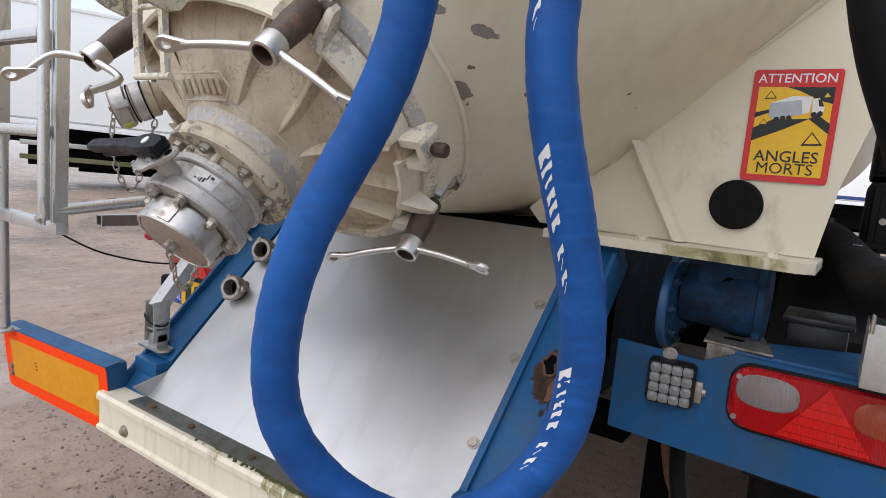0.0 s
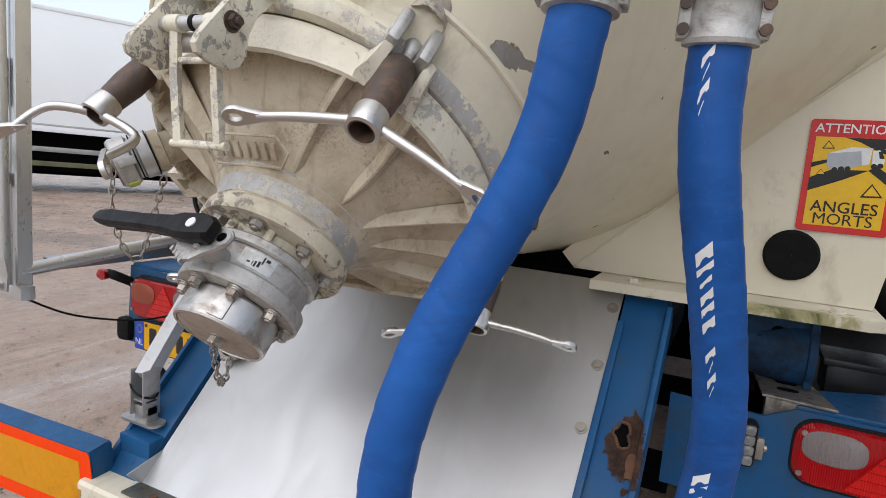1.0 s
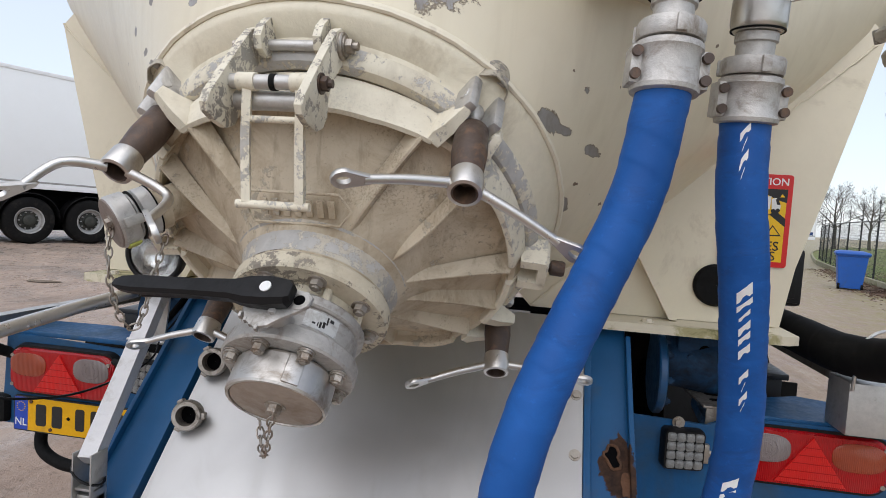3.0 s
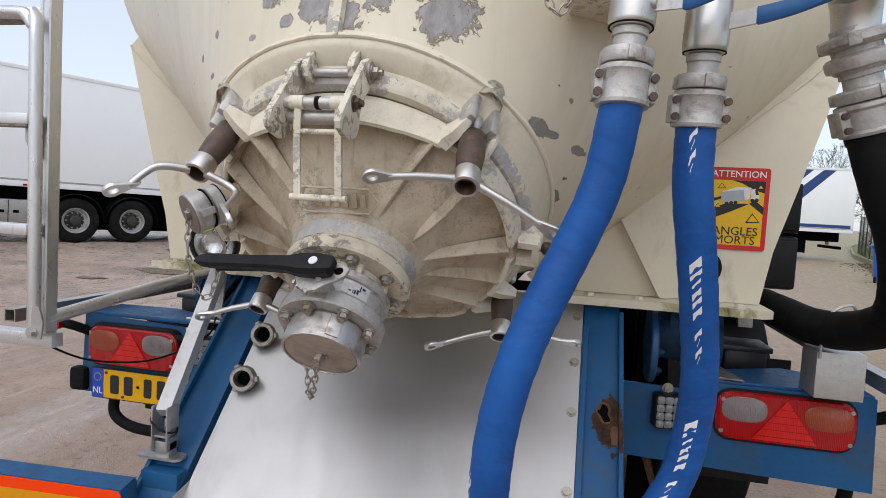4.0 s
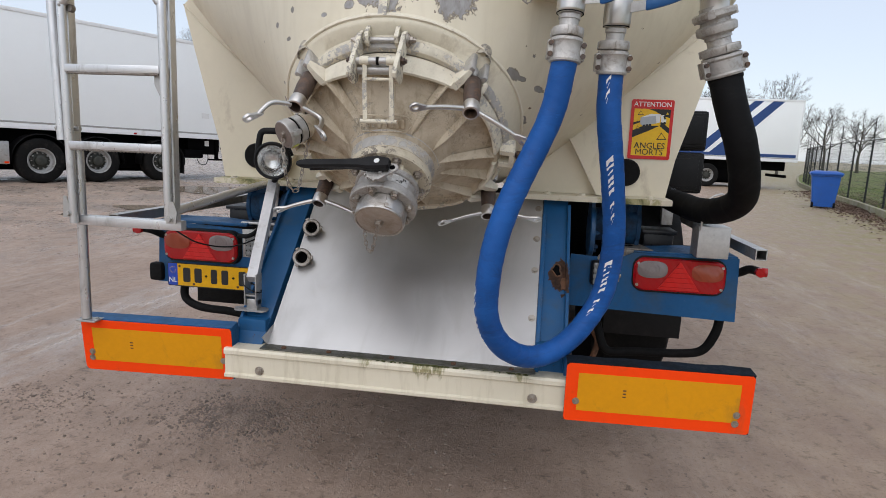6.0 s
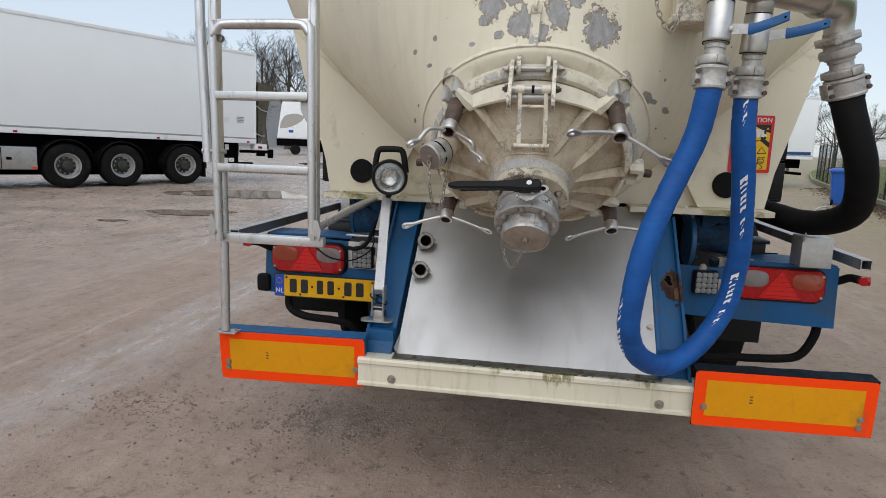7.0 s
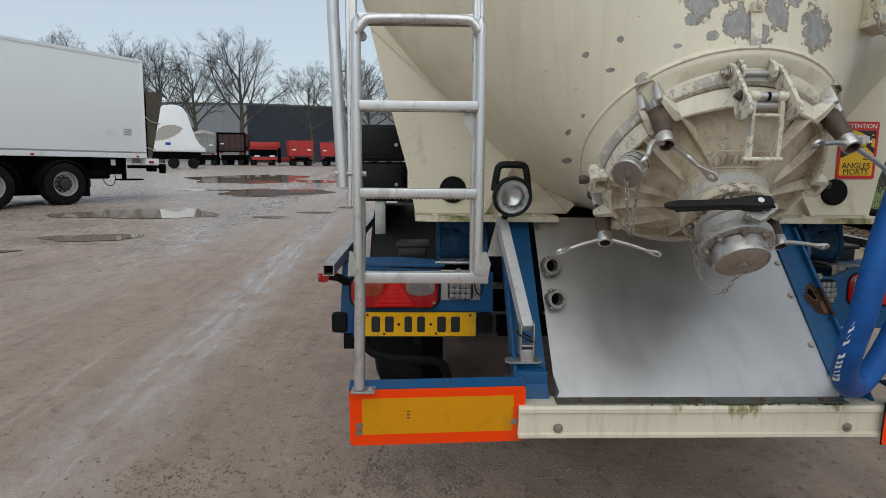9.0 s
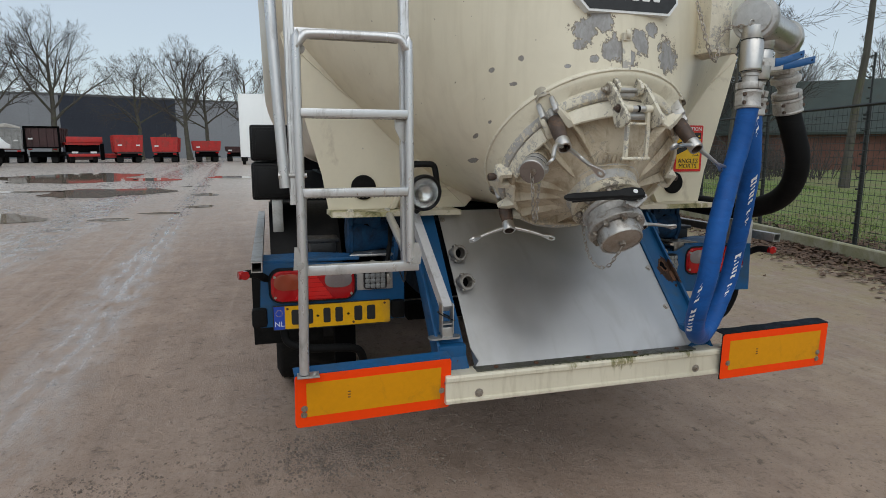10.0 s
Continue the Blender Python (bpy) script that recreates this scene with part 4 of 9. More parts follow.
    lathe(b, [(0.0210, -0.016), (0.0238, -0.016), (0.0248, -0.012), (0.0250, 0.017), (0.0240, 0.0215), (0.0190, 0.0225), (0.0182, 0.012)], Matrix.Translation(hub) @ q, 28, caps=False)
    for tip in ARMS[key]:
        tip = Vector(tip)
        d = (tip - hub).normalized()
        mid = hub.lerp(tip, 0.5) + ((Vector((0.019, 0.042, 0.002)) if tip.x > hub.x else Vector((-0.006, 0, 0.020))) if key == "tl" else Vector((0, 0, 0.002)))
        pts = smooth_path([hub + d * 0.023, mid, tip - d * 0.026], 6)
        tube(b, pts, [0.0072 + 0.0018 * (1 - i / (len(pts) - 1)) for i in range(len(pts))], 12, flat=0.9)
        # flattened eye with a hole
        side = d.cross(ax).normalized()
        nor = side.cross(d).normalized()
        m = Matrix((d, side, nor)).transposed().to_4x4()
        m.translation = tip
        rim_o, rim_i = [], []
        for k in range(24):
            cth, sth = math.cos(k * math.pi / 12), math.sin(k * math.pi / 12)
            back = max(0.0, -cth)
            rim_o.append((0.0185 * cth - 0.030 * back ** 3, 0.0158 * sth * (1 - 0.25 * back)))
            rim_i.append((0.0098 * cth + 0.001, 0.0068 * sth))
        skin(b, [[m @ Vector((x * e, y * e, z)) for x, y in o] for o, z, e in ((rim_o, -0.0042, 0.95), (rim_o, -0.002, 1.0), (rim_o, 0.002, 1.0), (rim_o, 0.0042, 0.95), (rim_i, 0.0042, 1.0), (rim_i, -0.0042, 1.0))], closed=True)
    part("clamp_handle", b, M_steel, hatch, "bright steel two-armed clamp handle")
# cast brackets at the sides, each with a square eye and a brown screw
for av in (-6, 180 + 4):
    R = HC @ Matrix.Rotation(radians(av), 4, "Z")
    b = bmesh.new()
    for s in (-1, 1):
        prism(b, [(0.338, s * 0.026 - 0.009), (0.384, s * 0.026 - 0.009), (0.390, s * 0.026), (0.384, s * 0.026 + 0.009), (0.338, s * 0.026 + 0.009)], R, -0.384, -0.322, bev=0.05)
    box(b, R @ Vector((0.380, 0, -0.353)), (0.018, 0.056, 0.062), R.to_3x3().to_4x4(), 0.004)
    box(b, R @ Vector((0.345, 0, -0.372)), (0.05, 0.056, 0.018), R.to_3x3().to_4x4(), 0.003)
    part("side_bracket", b, M_worn, hatch, "cream cast bracket with a square eye")
    b = bmesh.new()
    cyl(b, R @ Vector((0.372, 0, -0.350)), R @ Vector((0.396, 0, -0.350)), 0.009, n=14)
    lathe(b, [(0.0005, 0.0), (0.0125, 0.0), (0.0145, 0.003), (0.0145, 0.022), (0.0125, 0.026), (0.0005, 0.026)], R @ Matrix.Translation((0.394, 0, -0.350)) @ pose(0, 0, 0, 0, 90, 0), 9, caps=False)
    part("side_screw", b, M_rust, hatch, "brown rusty side screw")

# small capped side outlet
b = bmesh.new()
so0, so1 = Vector((-0.277, -0.008, 1.456)), Vector((-0.351, -0.106, 1.403))
sd = (so1 - so0).normalized()
sq = Matrix.Translation(so0) @ sd.to_track_quat("Z", "Y").to_matrix().to_4x4()
lathe(b, [(0.032, -0.14), (0.032, 0.05), (0.040, 0.052), (0.040, 0.07), (0.034, 0.072)], sq, 28)
part("side_outlet", b, M_cast, hatch)
b = bmesh.new()
lathe(b, [(0.034, 0.07), (0.043, 0.074), (0.043, 0.095), (0.039, 0.098), (0.039, 0.106), (0.046, 0.110), (0.046, 0.136), (0.043, 0.140), (0.0005, 0.138)], sq, 32, caps=False)
for k in range(2):
    box(b, sq @ Vector((0.046 * math.cos(k * math.pi), 0.046 * math.sin(k * math.pi), 0.118)), (0.016, 0.016, 0.03), sq.to_3x3().to_4x4(), 0.003)
side_cap = part("side_cap", b, M_alu, hatch, "ribbed aluminium cap on side outlet")
b = bmesh.new()
lathe(b, [(0.0435, 0.137), (0.0435, 0.1405), (0.042, 0.142), (0.0005, 0.1412)], sq, 32, caps=False)
part("cap_face", b, surface("brown_cap_face", (0.235, 0.19, 0.165), 0.55, 0.2, var=0.1, grain=0.06, dirt=(0.16, 0.12, 0.10), dirt_amt=0.3, dirt_scale=30, bump=0.15), side_cap, "flat brown cap face")
b = bmesh.new()
bolt(b, sq @ Vector((0.006, 0.004, 0.1415)), sd, 0.0085, 0.009)
part("bolt", b, M_bolt, side_cap)
for zz in (0.0725, 0.1015):
    b = bmesh.new()
    lathe(b, [(0.0385, zz - 0.0012), (0.0438, zz - 0.0012), (0.0438, zz + 0.0012), (0.0385, zz + 0.0012)], sq, 32, caps=False)
    part("seal_ring", b, M_rubber, side_cap)
tag_a = radians(290)
b = bmesh.new()
box(b, sq @ Vector((0.0462 * math.cos(tag_a), 0.0462 * math.sin(tag_a), 0.123)), (0.004, 0.022, 0.02), sq.to_3x3().to_4x4() @ Matrix.Rotation(tag_a, 4, "Z"), 0.001)
part("yellow_tag", b, surface("yellow_green_tag", (0.55, 0.58, 0.12), 0.6, var=0.15), side_cap, "faded yellow tag")
b = bmesh.new()
c0 = sq @ Vector((0.0, 0.0, 0.142))
chain(b, [c0, c0 + Vector((0.004, -0.006, -0.08)), c0 + Vector((0.015, 0.01, -0.155)), c0 + Vector((0.035, 0.03, -0.17)), c0 + Vector((0.05, 0.05, -0.08)), c0 + Vector((0.06, 0.06, -0.02))])
part("chain", b, M_bolt, hatch)

# butterfly valve, lever and outlet cap
b = bmesh.new()
lathe(b, [(0.084, -0.146), (0.099, -0.144), (0.1015, -0.141), (0.1015, -0.128), (0.0985, -0.125), (0.0945, -0.124), (0.0945, -0.089), (0.099, -0.086), (0.1045, -0.084), (0.106, -0.081), (0.106, -0.060), (0.103, -0.056), (0.074, -0.055)], HM, 64, caps=False)
valve = part("outlet_valve", b, M_castalu, trailer, "aluminium butterfly valve below hatch", smooth=24)
b = bmesh.new()
lathe(b, [(0.076, -0.163), (0.090, -0.1625), (0.086, -0.157), (0.0855, -0.143)], HM, 56)
for k in range(8):
    a = radians(10 + 45 * k)
    cyl(b, hp(0.093 * math.cos(a), 0.093 * math.sin(a), 0.164), hp(0.093 * math.cos(a), 0.093 * math.sin(a), 0.142), 0.0075, n=10)
part("valve_collar", b, M_flange, valve, "beige painted collar")
for k in range(8):
    a = radians(10 + 45 * k)
    b = bmesh.new()
    bolt(b, hp(0.088 * math.cos(a), 0.088 * math.sin(a), 0.055), AX_A, 0.0105, 0.015, stud=0.003)
    cyl(b, hp(0.088 * math.cos(a), 0.088 * math.sin(a), 0.055), hp(0.088 * math.cos(a), 0.088 * math.sin(a), 0.0495), 0.0125, n=16)
    part("valve_bolt", b, M_bolt, valve)
b = bmesh.new()
lathe(b, [(0.069, -0.056), (0.0765, -0.053), (0.0785, -0.049), (0.0785, -0.004), (0.0765, -0.0005), (0.0725, -0.0005), (0.0715, -0.004), (0.066, -0.004)], HM, 64, caps=False)
for a in (60, 240):
    R = HM @ Matrix.Rotation(radians(a), 4, "Z")
    box(b, R @ Vector((0.076, 0, -0.028)), (0.012, 0.026, 0.046), R.to_3x3().to_4x4(), 0.003)
cap_ob = part("outlet_cap", b, M_capring, valve, "turned steel outlet cap with chain", smooth=24)
b = bmesh.new()
lathe(b, [(0.0705, -0.006), (0.0705, -0.0022), (0.069, -0.0012), (0.030, 0.0005), (0.0005, 0.001)], HM, 48, caps=False)
part("cap_face", b, M_capsteel, cap_ob, "dirty cap face")
b = bmesh.new()
bolt(b, hp(0, 0, 0.0), AX_A, 0.012, 0.014)
part("cap_bolt", b, M_bolt, valve)
b = bmesh.new()
k0 = hp(0, 0, -0.014)
chain(b, [k0, (-0.034, -0.165, 1.105), (-0.050, -0.140, 1.060), (-0.068, -0.112, 1.048), (-0.086, -0.084, 1.064), (-0.100, -0.062, 1.110), (-0.107, -0.050, 1.160), (-0.112, -0.040, 1.204)])
part("chain", b, M_bolt, valve)
b = bmesh.new()
secs = []
for i in range(7):
    a = radians(34 + 34 * i / 6)
    secs.append([hp(r * math.cos(a), r * math.sin(a), d) for r, d in ((0.0940, 0.121), (0.0940, 0.092), (0.0956, 0.092), (0.0956, 0.121))])
skin(b, secs)
part("type_plate", b, M_typeplate, valve, "pale worn type plate")
for a0, a1, d0, d1 in ((40, 44, 0.117, 0.112), (45.5, 47, 0.118, 0.105), (47.5, 50, 0.108, 0.098), (51, 53, 0.106, 0.096), (54, 55, 0.104, 0.097), (57, 60, 0.102, 0.099)):
    b = bmesh.new()
    skin(b, [[hp(r * math.cos(radians(a)), r * math.sin(radians(a)), d) for r, d in ((0.0955, d0), (0.0955, d1), (0.0960, d1), (0.0960, d0))] for a in (a0, (a0 + a1) / 2, a1)])
    part("print_bar", b, M_ink, valve)
b = bmesh.new()
cyl(b, hp(0.006, 0.09, 0.088), hp(0.006, 0.141, 0.094), 0.020, 0.016)
QP = Matrix.Translation(hp(0.0, 0.140, 0.090)) @ Matrix((AX_X, -AX_A, AX_V)).transposed().to_4x4()
prism(b, [(-0.028, 0.012), (-0.031, -0.012), (-0.022, -0.034), (-0.004, -0.045), (0.014, -0.041), (0.030, -0.027), (0.052, -0.013), (0.064, -0.003), (0.066, 0.011), (0.057, 0.020), (0.036, 0.023), (0.012, 0.031), (-0.014, 0.026)], QP, 0.0, 0.006, bev=0.02)
lathe(b, [(0.0085, 0.0062), (0.0150, 0.0062), (0.0155, 0.0075), (0.0085, 0.0078)], QP @ Matrix.Translation((0.048, 0.004, 0)), 20, caps=False)
bolt(b, QP @ Vector((0.016, -0.018, 0.006)), AX_V, 0.0055, 0.006, washer=False)
for k in range(4):
    box(b, QP @ Vector((-0.030 + 0.010 * k, -0.026 - 0.006 * k, 0.003)), (0.004, 0.008, 0.008), QP.to_3x3().to_4x4())
bb = bmesh.new()
cyl(bb, QP @ Vector((0.048, 0.004, 0.0061)), QP @ Vector((0.048, 0.004, 0.0068)), 0.0092, n=18)
part("plate_hole", bb, M_hole, valve)
part("quadrant_plate", b, M_alu, valve, "notched aluminium quadrant plate")
b = bmesh.new()
p0, p1 = Vector((-0.016, -0.224, 1.328)), Vector((-0.273, -0.204, 1.318))
d = (p1 - p0).normalized()
w = (AX_V - d * AX_V.dot(d)).normalized()
u = w.cross(d)
secs = []
for t, hw, th in ((-0.036, 0.013, 0.008), (-0.030, 0.020, 0.012), (0.0, 0.025, 0.0135), (0.030, 0.024, 0.0125), (0.055, 0.017, 0.0105), (0.13, 0.0145, 0.009), (0.22, 0.0155, 0.008), (0.245, 0.012, 0.007), (0.258, 0.006, 0.004)):
    c = p0 + d * t
    secs.append([c + u * hw + w * th * 0.35, c + u * hw * 0.72 + w * th, c - u * hw * 0.72 + w * th, c - u * hw + w * th * 0.35, c - u * hw * 0.85 - w * th, c + u * hw * 0.85 - w * th])
skin(b, secs)
part("valve_lever", b, M_black, valve, "long black plastic valve lever")
b = bmesh.new()
tube(b, [p0 + d * 0.05 - w * 0.012, p0 + d * 0.12 - w * 0.019, p0 + d * 0.222 - w * 0.024], 0.0065, flat=0.8)
part("latch_lever", b, M_black, valve)
b = bmesh.new()
cyl(b, p0 + w * 0.0125, p0 + w * 0.0152, 0.0085, n=18)
part("lever_pin", b, M_white, valve)

# ---------- chassis and rear frame (parts of the trailer) ----------
S45 = Matrix.Translation((0, 0.062, 0.640)) @ pose(0, 0, 0, 45, 0, 0)   # x across, y up the slope, z out of the sheet


def on_slope(x, up, out=0.0):
    return S45 @ Vector((x, up, out))


def at_slope(bm, m=None):
    bmesh.ops.transform(bm, matrix=S45 @ (m if m else Matrix()), verts=bm.verts[:])
    return bm


chassis = part("chassis_beam", at_slope((lambda b: (box(b, (-0.572, 0.37, -0.058), (0.108, 0.86, 0.112), None, 0.006), b)[1])(bmesh.new())), M_beam, trailer, "blue sloping chassis beam")
b = bmesh.new()
box(b, (-0.628, 0.37, -0.02), (0.012, 0.86, 0.07), None, 0.003)
part("beam_lip", at_slope(b), M_beam, chassis)
b = bmesh.new()
box(b, (0.528, 0.37, -0.058), (0.10, 0.86, 0.112), None, 0.006)
beam_r = part("chassis_beam", at_slope(b), M_beam, trailer, "blue sloping chassis beam with a rusted hole")
b = bmesh.new()
box(b, (0.582, 0.34, -0.02), (0.012, 0.79, 0.075), None, 0.003)
part("beam_lip", at_slope(b), M_beam, beam_r)
b = bmesh.new()
box(b, (0.484, 0.33, 0.004), (0.016, 0.70, 0.012), None, 0.003)
part("beam_lip", at_slope(b), M_beam, beam_r)


def blob(cx, cy, r, seed, n=22, squash=1.0):
    r2 = random.Random(seed)
    ph = [r2.random() * 6.28 for _ in range(4)]
    out = []
    for i in range(n):
        a = 2 * math.pi * i / n
        k = 1 + 0.18 * math.sin(2 * a + ph[0]) + 0.14 * math.sin(3 * a + ph[1]) + 0.1 * math.sin(5 * a + ph[2]) + 0.07 * math.sin(7 * a + ph[3])
        out.append((cx + r * k * math.cos(a), cy + r * squash * k * math.sin(a)))
    return out


M_rusty = surface("flaking_rust", (0.13, 0.06, 0.03), 0.85, var=0.4, grain=0.12, dirt=(0.05, 0.03, 0.02), dirt_amt=0.5, dirt_scale=30, bump=0.8, bump_scale=90)
b = bmesh.new()
prism(b, blob(0.541, 0.418, 0.015, 5, squash=1.4), S45, -0.004, 0.0012)
part("rust_hole", b, M_hole, beam_r)
b = bmesh.new()
tube(b, [on_slope(x, y, 0.001) for x, y in blob(0.541, 0.418, 0.0175, 5, squash=1.4)], 0.0035, 6, closed=True)
prism(b, blob(0.572, 0.355, 0.015, 9, squash=1.9), S45, -0.002, 0.0022)
part("torn_edge", b, M_rusty, beam_r, "rust-eaten edge of the hole")
# feet of the beams behind the bumper
for x0, x1 in ((-0.63, -0.52), (0.475, 0.585)):
    b = bmesh.new()
    span(b, (x0, 0.10, 0.535), (x1, 0.23, 0.72), 0.006)
    part("beam_foot", b, M_beam, chassis if x0 < 0 else beam_r)

# stainless sheet with side lips, bolts and the channel at its foot
b = bmesh.new()
box(b, (-0.011, 0.395, 0.0), (0.972, 0.79, 0.004))
sheet = part("steel_sheet", at_slope(b), M_sheet, trailer, "sloping clouded stainless steel splash sheet")
for x in (-0.497, 0.474):
    b = bmesh.new()
    prism(b, [(0, 0), (0.085, 0.0), (0.0, 0.055)], S45 @ Matrix.Translation((x, 0, 0.002)) @ pose(0, 0, 0, 90, 0, 90), -0.0015, 0.0015)
    part("sheet_lip", b, M_sheet, sheet)
b = bmesh.new()
box(b, (-0.011, 0.040, 0.641), (0.985, 0.056, 0.005), None, 0.002)
M_grime = surface("wet_grimy_steel", (0.13, 0.125, 0.11), 0.35, 0.5, var=0.3, dirt=(0.05, 0.06, 0.02), dirt_amt=0.45, dirt_scale=12, bump=0.4)
part("foot_channel", b, M_grime, sheet, "grimy wet channel with moss")
for x, up in ((0.458, 0.715), (0.458, 0.56), (0.458, 0.41), (0.458, 0.20), (-0.485, 0.735)):
    b = bmesh.new()
    bolt(b, on_slope(x, up, 0.002), S45.to_3x3() @ Vector((0, 0, 1)), 0.0100, 0.007)
    part("sheet_bolt", b, M_bolt, sheet)
for x in (-0.42, -0.25, -0.02, 0.2, 0.40):
    b = bmesh.new()
    cyl(b, (x, 0.034, 0.642), (x, 0.034, 0.648), 0.009, n=14)
    part("channel_bolt", b, M_rusty, sheet)

# two spare pipe unions beside the sheet
for up, x in ((0.545, -0.468), (0.395, -0.468)):
    b = bmesh.new()
    m = Matrix.Translation(on_slope(x, up, 0.0)) @ (Vector((0.22, -0.93, 0.20)).to_track_quat("Z", "Y").to_matrix().to_4x4())
    lathe(b, [(0.024, -0.02), (0.026, 0.02), (0.034, 0.026), (0.036, 0.030), (0.036, 0.052), (0.033, 0.058), (0.024, 0.058), (0.022, 0.050), (0.022, 0.010)], m, 28, caps=False)
    for k in range(3):
        R = m @ Matrix.Rotation(k * 2.09, 4, "Z")
        box(b, R @ Vector((0.037, 0, 0.042)), (0.010, 0.016, 0.022), R.to_3x3().to_4x4(), 0.003)
    bb = bmesh.new()
    lathe(bb, [(0.0225, 0.008), (0.0225, 0.022), (0.0005, 0.020)], m, 24, caps=False)
    part("union_bore", bb, M_hole, sheet)
    part("pipe_union", b, M_union, sheet, "open dirty grey pipe union")

# bumper
b = bmesh.new()
prof = [(0.0, 0.526), (-0.006, 0.530), (-0.006, 0.540), (0.003, 0.545), (0.003, 0.612), (-0.006, 0.617), (-0.006, 0.630), (0.0, 0.638), (0.08, 0.638), (0.095, 0.634), (0.095, 0.530)]
skin(b, [[(x, y, z) for y, z in prof] for x in (-0.632, -0.3, 0.0, 0.3, 0.604)])
span(b, (-1.12, 0.058, 0.545), (-0.60, 0.092, 0.625), 0.003)
span(b, (0.57, 0.058, 0.545), (1.12, 0.092, 0.625), 0.003)


def bumper_paint():
    """Cream paint with green moss that has run down below the sheet's drain."""
    m, N, L, B = tree_of("mossy_cream_bumper_paint")
    co = n_coord(N, L)
    base = n_mix(N, L, n_range(N, L, n_noise(N, L, co, 2.2, 6), 0.3, 0.7), (0.62, 0.565, 0.435), (0.72, 0.66, 0.52))
    grime = n_noise(N, L, n_coord(N, L, (22, 4, 3)), 1.6, 8, 0.65)
    base = n_mix(N, L, n_range(N, L, grime, 0.5, 0.75, 0, 0.5), base, (0.38, 0.32, 0.21))
    sep = N.new("ShaderNodeSeparateXYZ")
    L.new(co, sep.inputs[0])
    def hump(x0, w):
        q = n_math(N, L, "DIVIDE", n_math(N, L, "SUBTRACT", sep.outputs[0], x0), w)
        return n_range(N, L, n_math(N, L, "MULTIPLY", q, q), 0.0, 1.0, 1.0, 0.0)
    where = n_math(N, L, "MAXIMUM", hump(0.12, 0.075), n_math(N, L, "MAXIMUM", hump(0.43, 0.035), n_math(N, L, "MULTIPLY", hump(-0.10, 0.04), 0.5)))
    high = n_range(N, L, sep.outputs[2], 0.575, 0.634, 0.0, 1.0)
    drip = n_noise(N, L, n_coord(N, L, (48, 10, 14)), 1.0, 9, 0.68, 0.8)
    k = n_math(N, L, "MULTIPLY", n_math(N, L, "MULTIPLY", where, high), n_range(N, L, drip, 0.38, 0.68))
    col = n_mix(N, L, n_range(N, L, k, 0.10, 0.30, 0, 0.8), base, (0.22, 0.19, 0.06))
    col = n_mix(N, L, n_range(N, L, k, 0.36, 0.7, 0, 0.85), col, (0.06, 0.068, 0.016))
    L.new(col, B.inputs["Base Color"])
    B.inputs["Roughness"].default_value = 0.42
    n_bump(N, L, B, n_noise(N, L, co, 90, 6), 0.12, 0.002)
    return m


M_bumper = bumper_paint()
bumper = part("bumper", b, M_bumper, trailer, "cream rear bumper beam with moss streaks")
for x in (-0.50, 0.476):
    b = bmesh.new()
    bolt(b, (x, 0.004, 0.560), (0, -1, 0), 0.0125, 0.009, stud=0.004)
    part("bumper_bolt", b, M_bolt, bumper)
# moss that runs down the beam
M_moss = surface("green_moss", (0.07, 0.075, 0.018), 0.9, var=0.35, grain=0.1, dirt=(0.03, 0.03, 0.012), dirt_amt=0.5, dirt_scale=40, bump=0.9, bump_scale=120, bump_dist=0.004)
r3 = random.Random(11)
b = bmesh.new()
for k in range(190):
    x = r3.gauss(0.10, 0.06) if k % 3 else r3.choice((r3.gauss(0.425, 0.02), r3.uniform(-0.2, 0.46)))
    x = max(-0.2, min(0.47, x))
    s = r3.uniform(0.0015, 0.0042)
    box(b, (x, 0.004 + abs(r3.gauss(0, 0.010)), 0.6395 + s * 0.1), (s * 2.2, s * 1.6, s * 0.7), pose(0, 0, 0, r3.uniform(0, 40), 0, r3.uniform(0, 90)), s * 0.3)
tagged(part("moss", b, M_moss, bumper, "clumps of green moss"), kind="stuff")

# lamp panels
M_panel = surface("faded_blue_panel_paint", (0.008, 0.083, 0.215), 0.48, spec=0.3, var=0.14, grain=0.05, dirt=(0.035, 0.065, 0.095), dirt_amt=0.4, dirt_scale=4, chip=(0.25, 0.27, 0.28), chip_amt=0.05, chip_scale=12, bump=0.2)
b = bmesh.new()
prism(b, [(0.605, 0.742), (0.605, 0.962), (0.80, 0.955), (0.86, 0.985), (1.272, 0.985), (1.282, 0.722)], Matrix.Translation((0, 0.612, 0)) @ pose(0, 0, 0, 90, 0, 0), -0.005, 0.005)
panel_r = part("lamp_panel", b, M_panel, trailer, "blue painted steel lamp panel")
b = bmesh.new()
prism(b, [(0.86, 0.617), (1.27, 0.617), (1.27, 0.80), (1.10, 0.86), (0.86, 0.74)], Matrix.Translation((0, 0, 0.980)), 0, 0.012, bev=0.02)
prism(b, [(0.80, 0.66), (0.98, 0.66), (0.90, 0.86), (0.82, 0.86)], Matrix.Translation((0, 0, 0.985)) @ pose(0, 0, 0, 0, 4, 0), 0, 0.03, bev=0.05)
part("panel_shelf", b, M_panel, panel_r)
b = bmesh.new()
prism(b, [(-1.305, 0.70), (-1.29, 0.99), (-0.655, 0.965), (-0.655, 0.70)], Matrix.Translation((0, 0.632, 0)) @ pose(0, 0, 0, 90, 0, 0), -0.005, 0.005)
panel_l = part("lamp_panel", b, M_panel, trailer, "blue painted steel lamp panel")
b = bmesh.new()
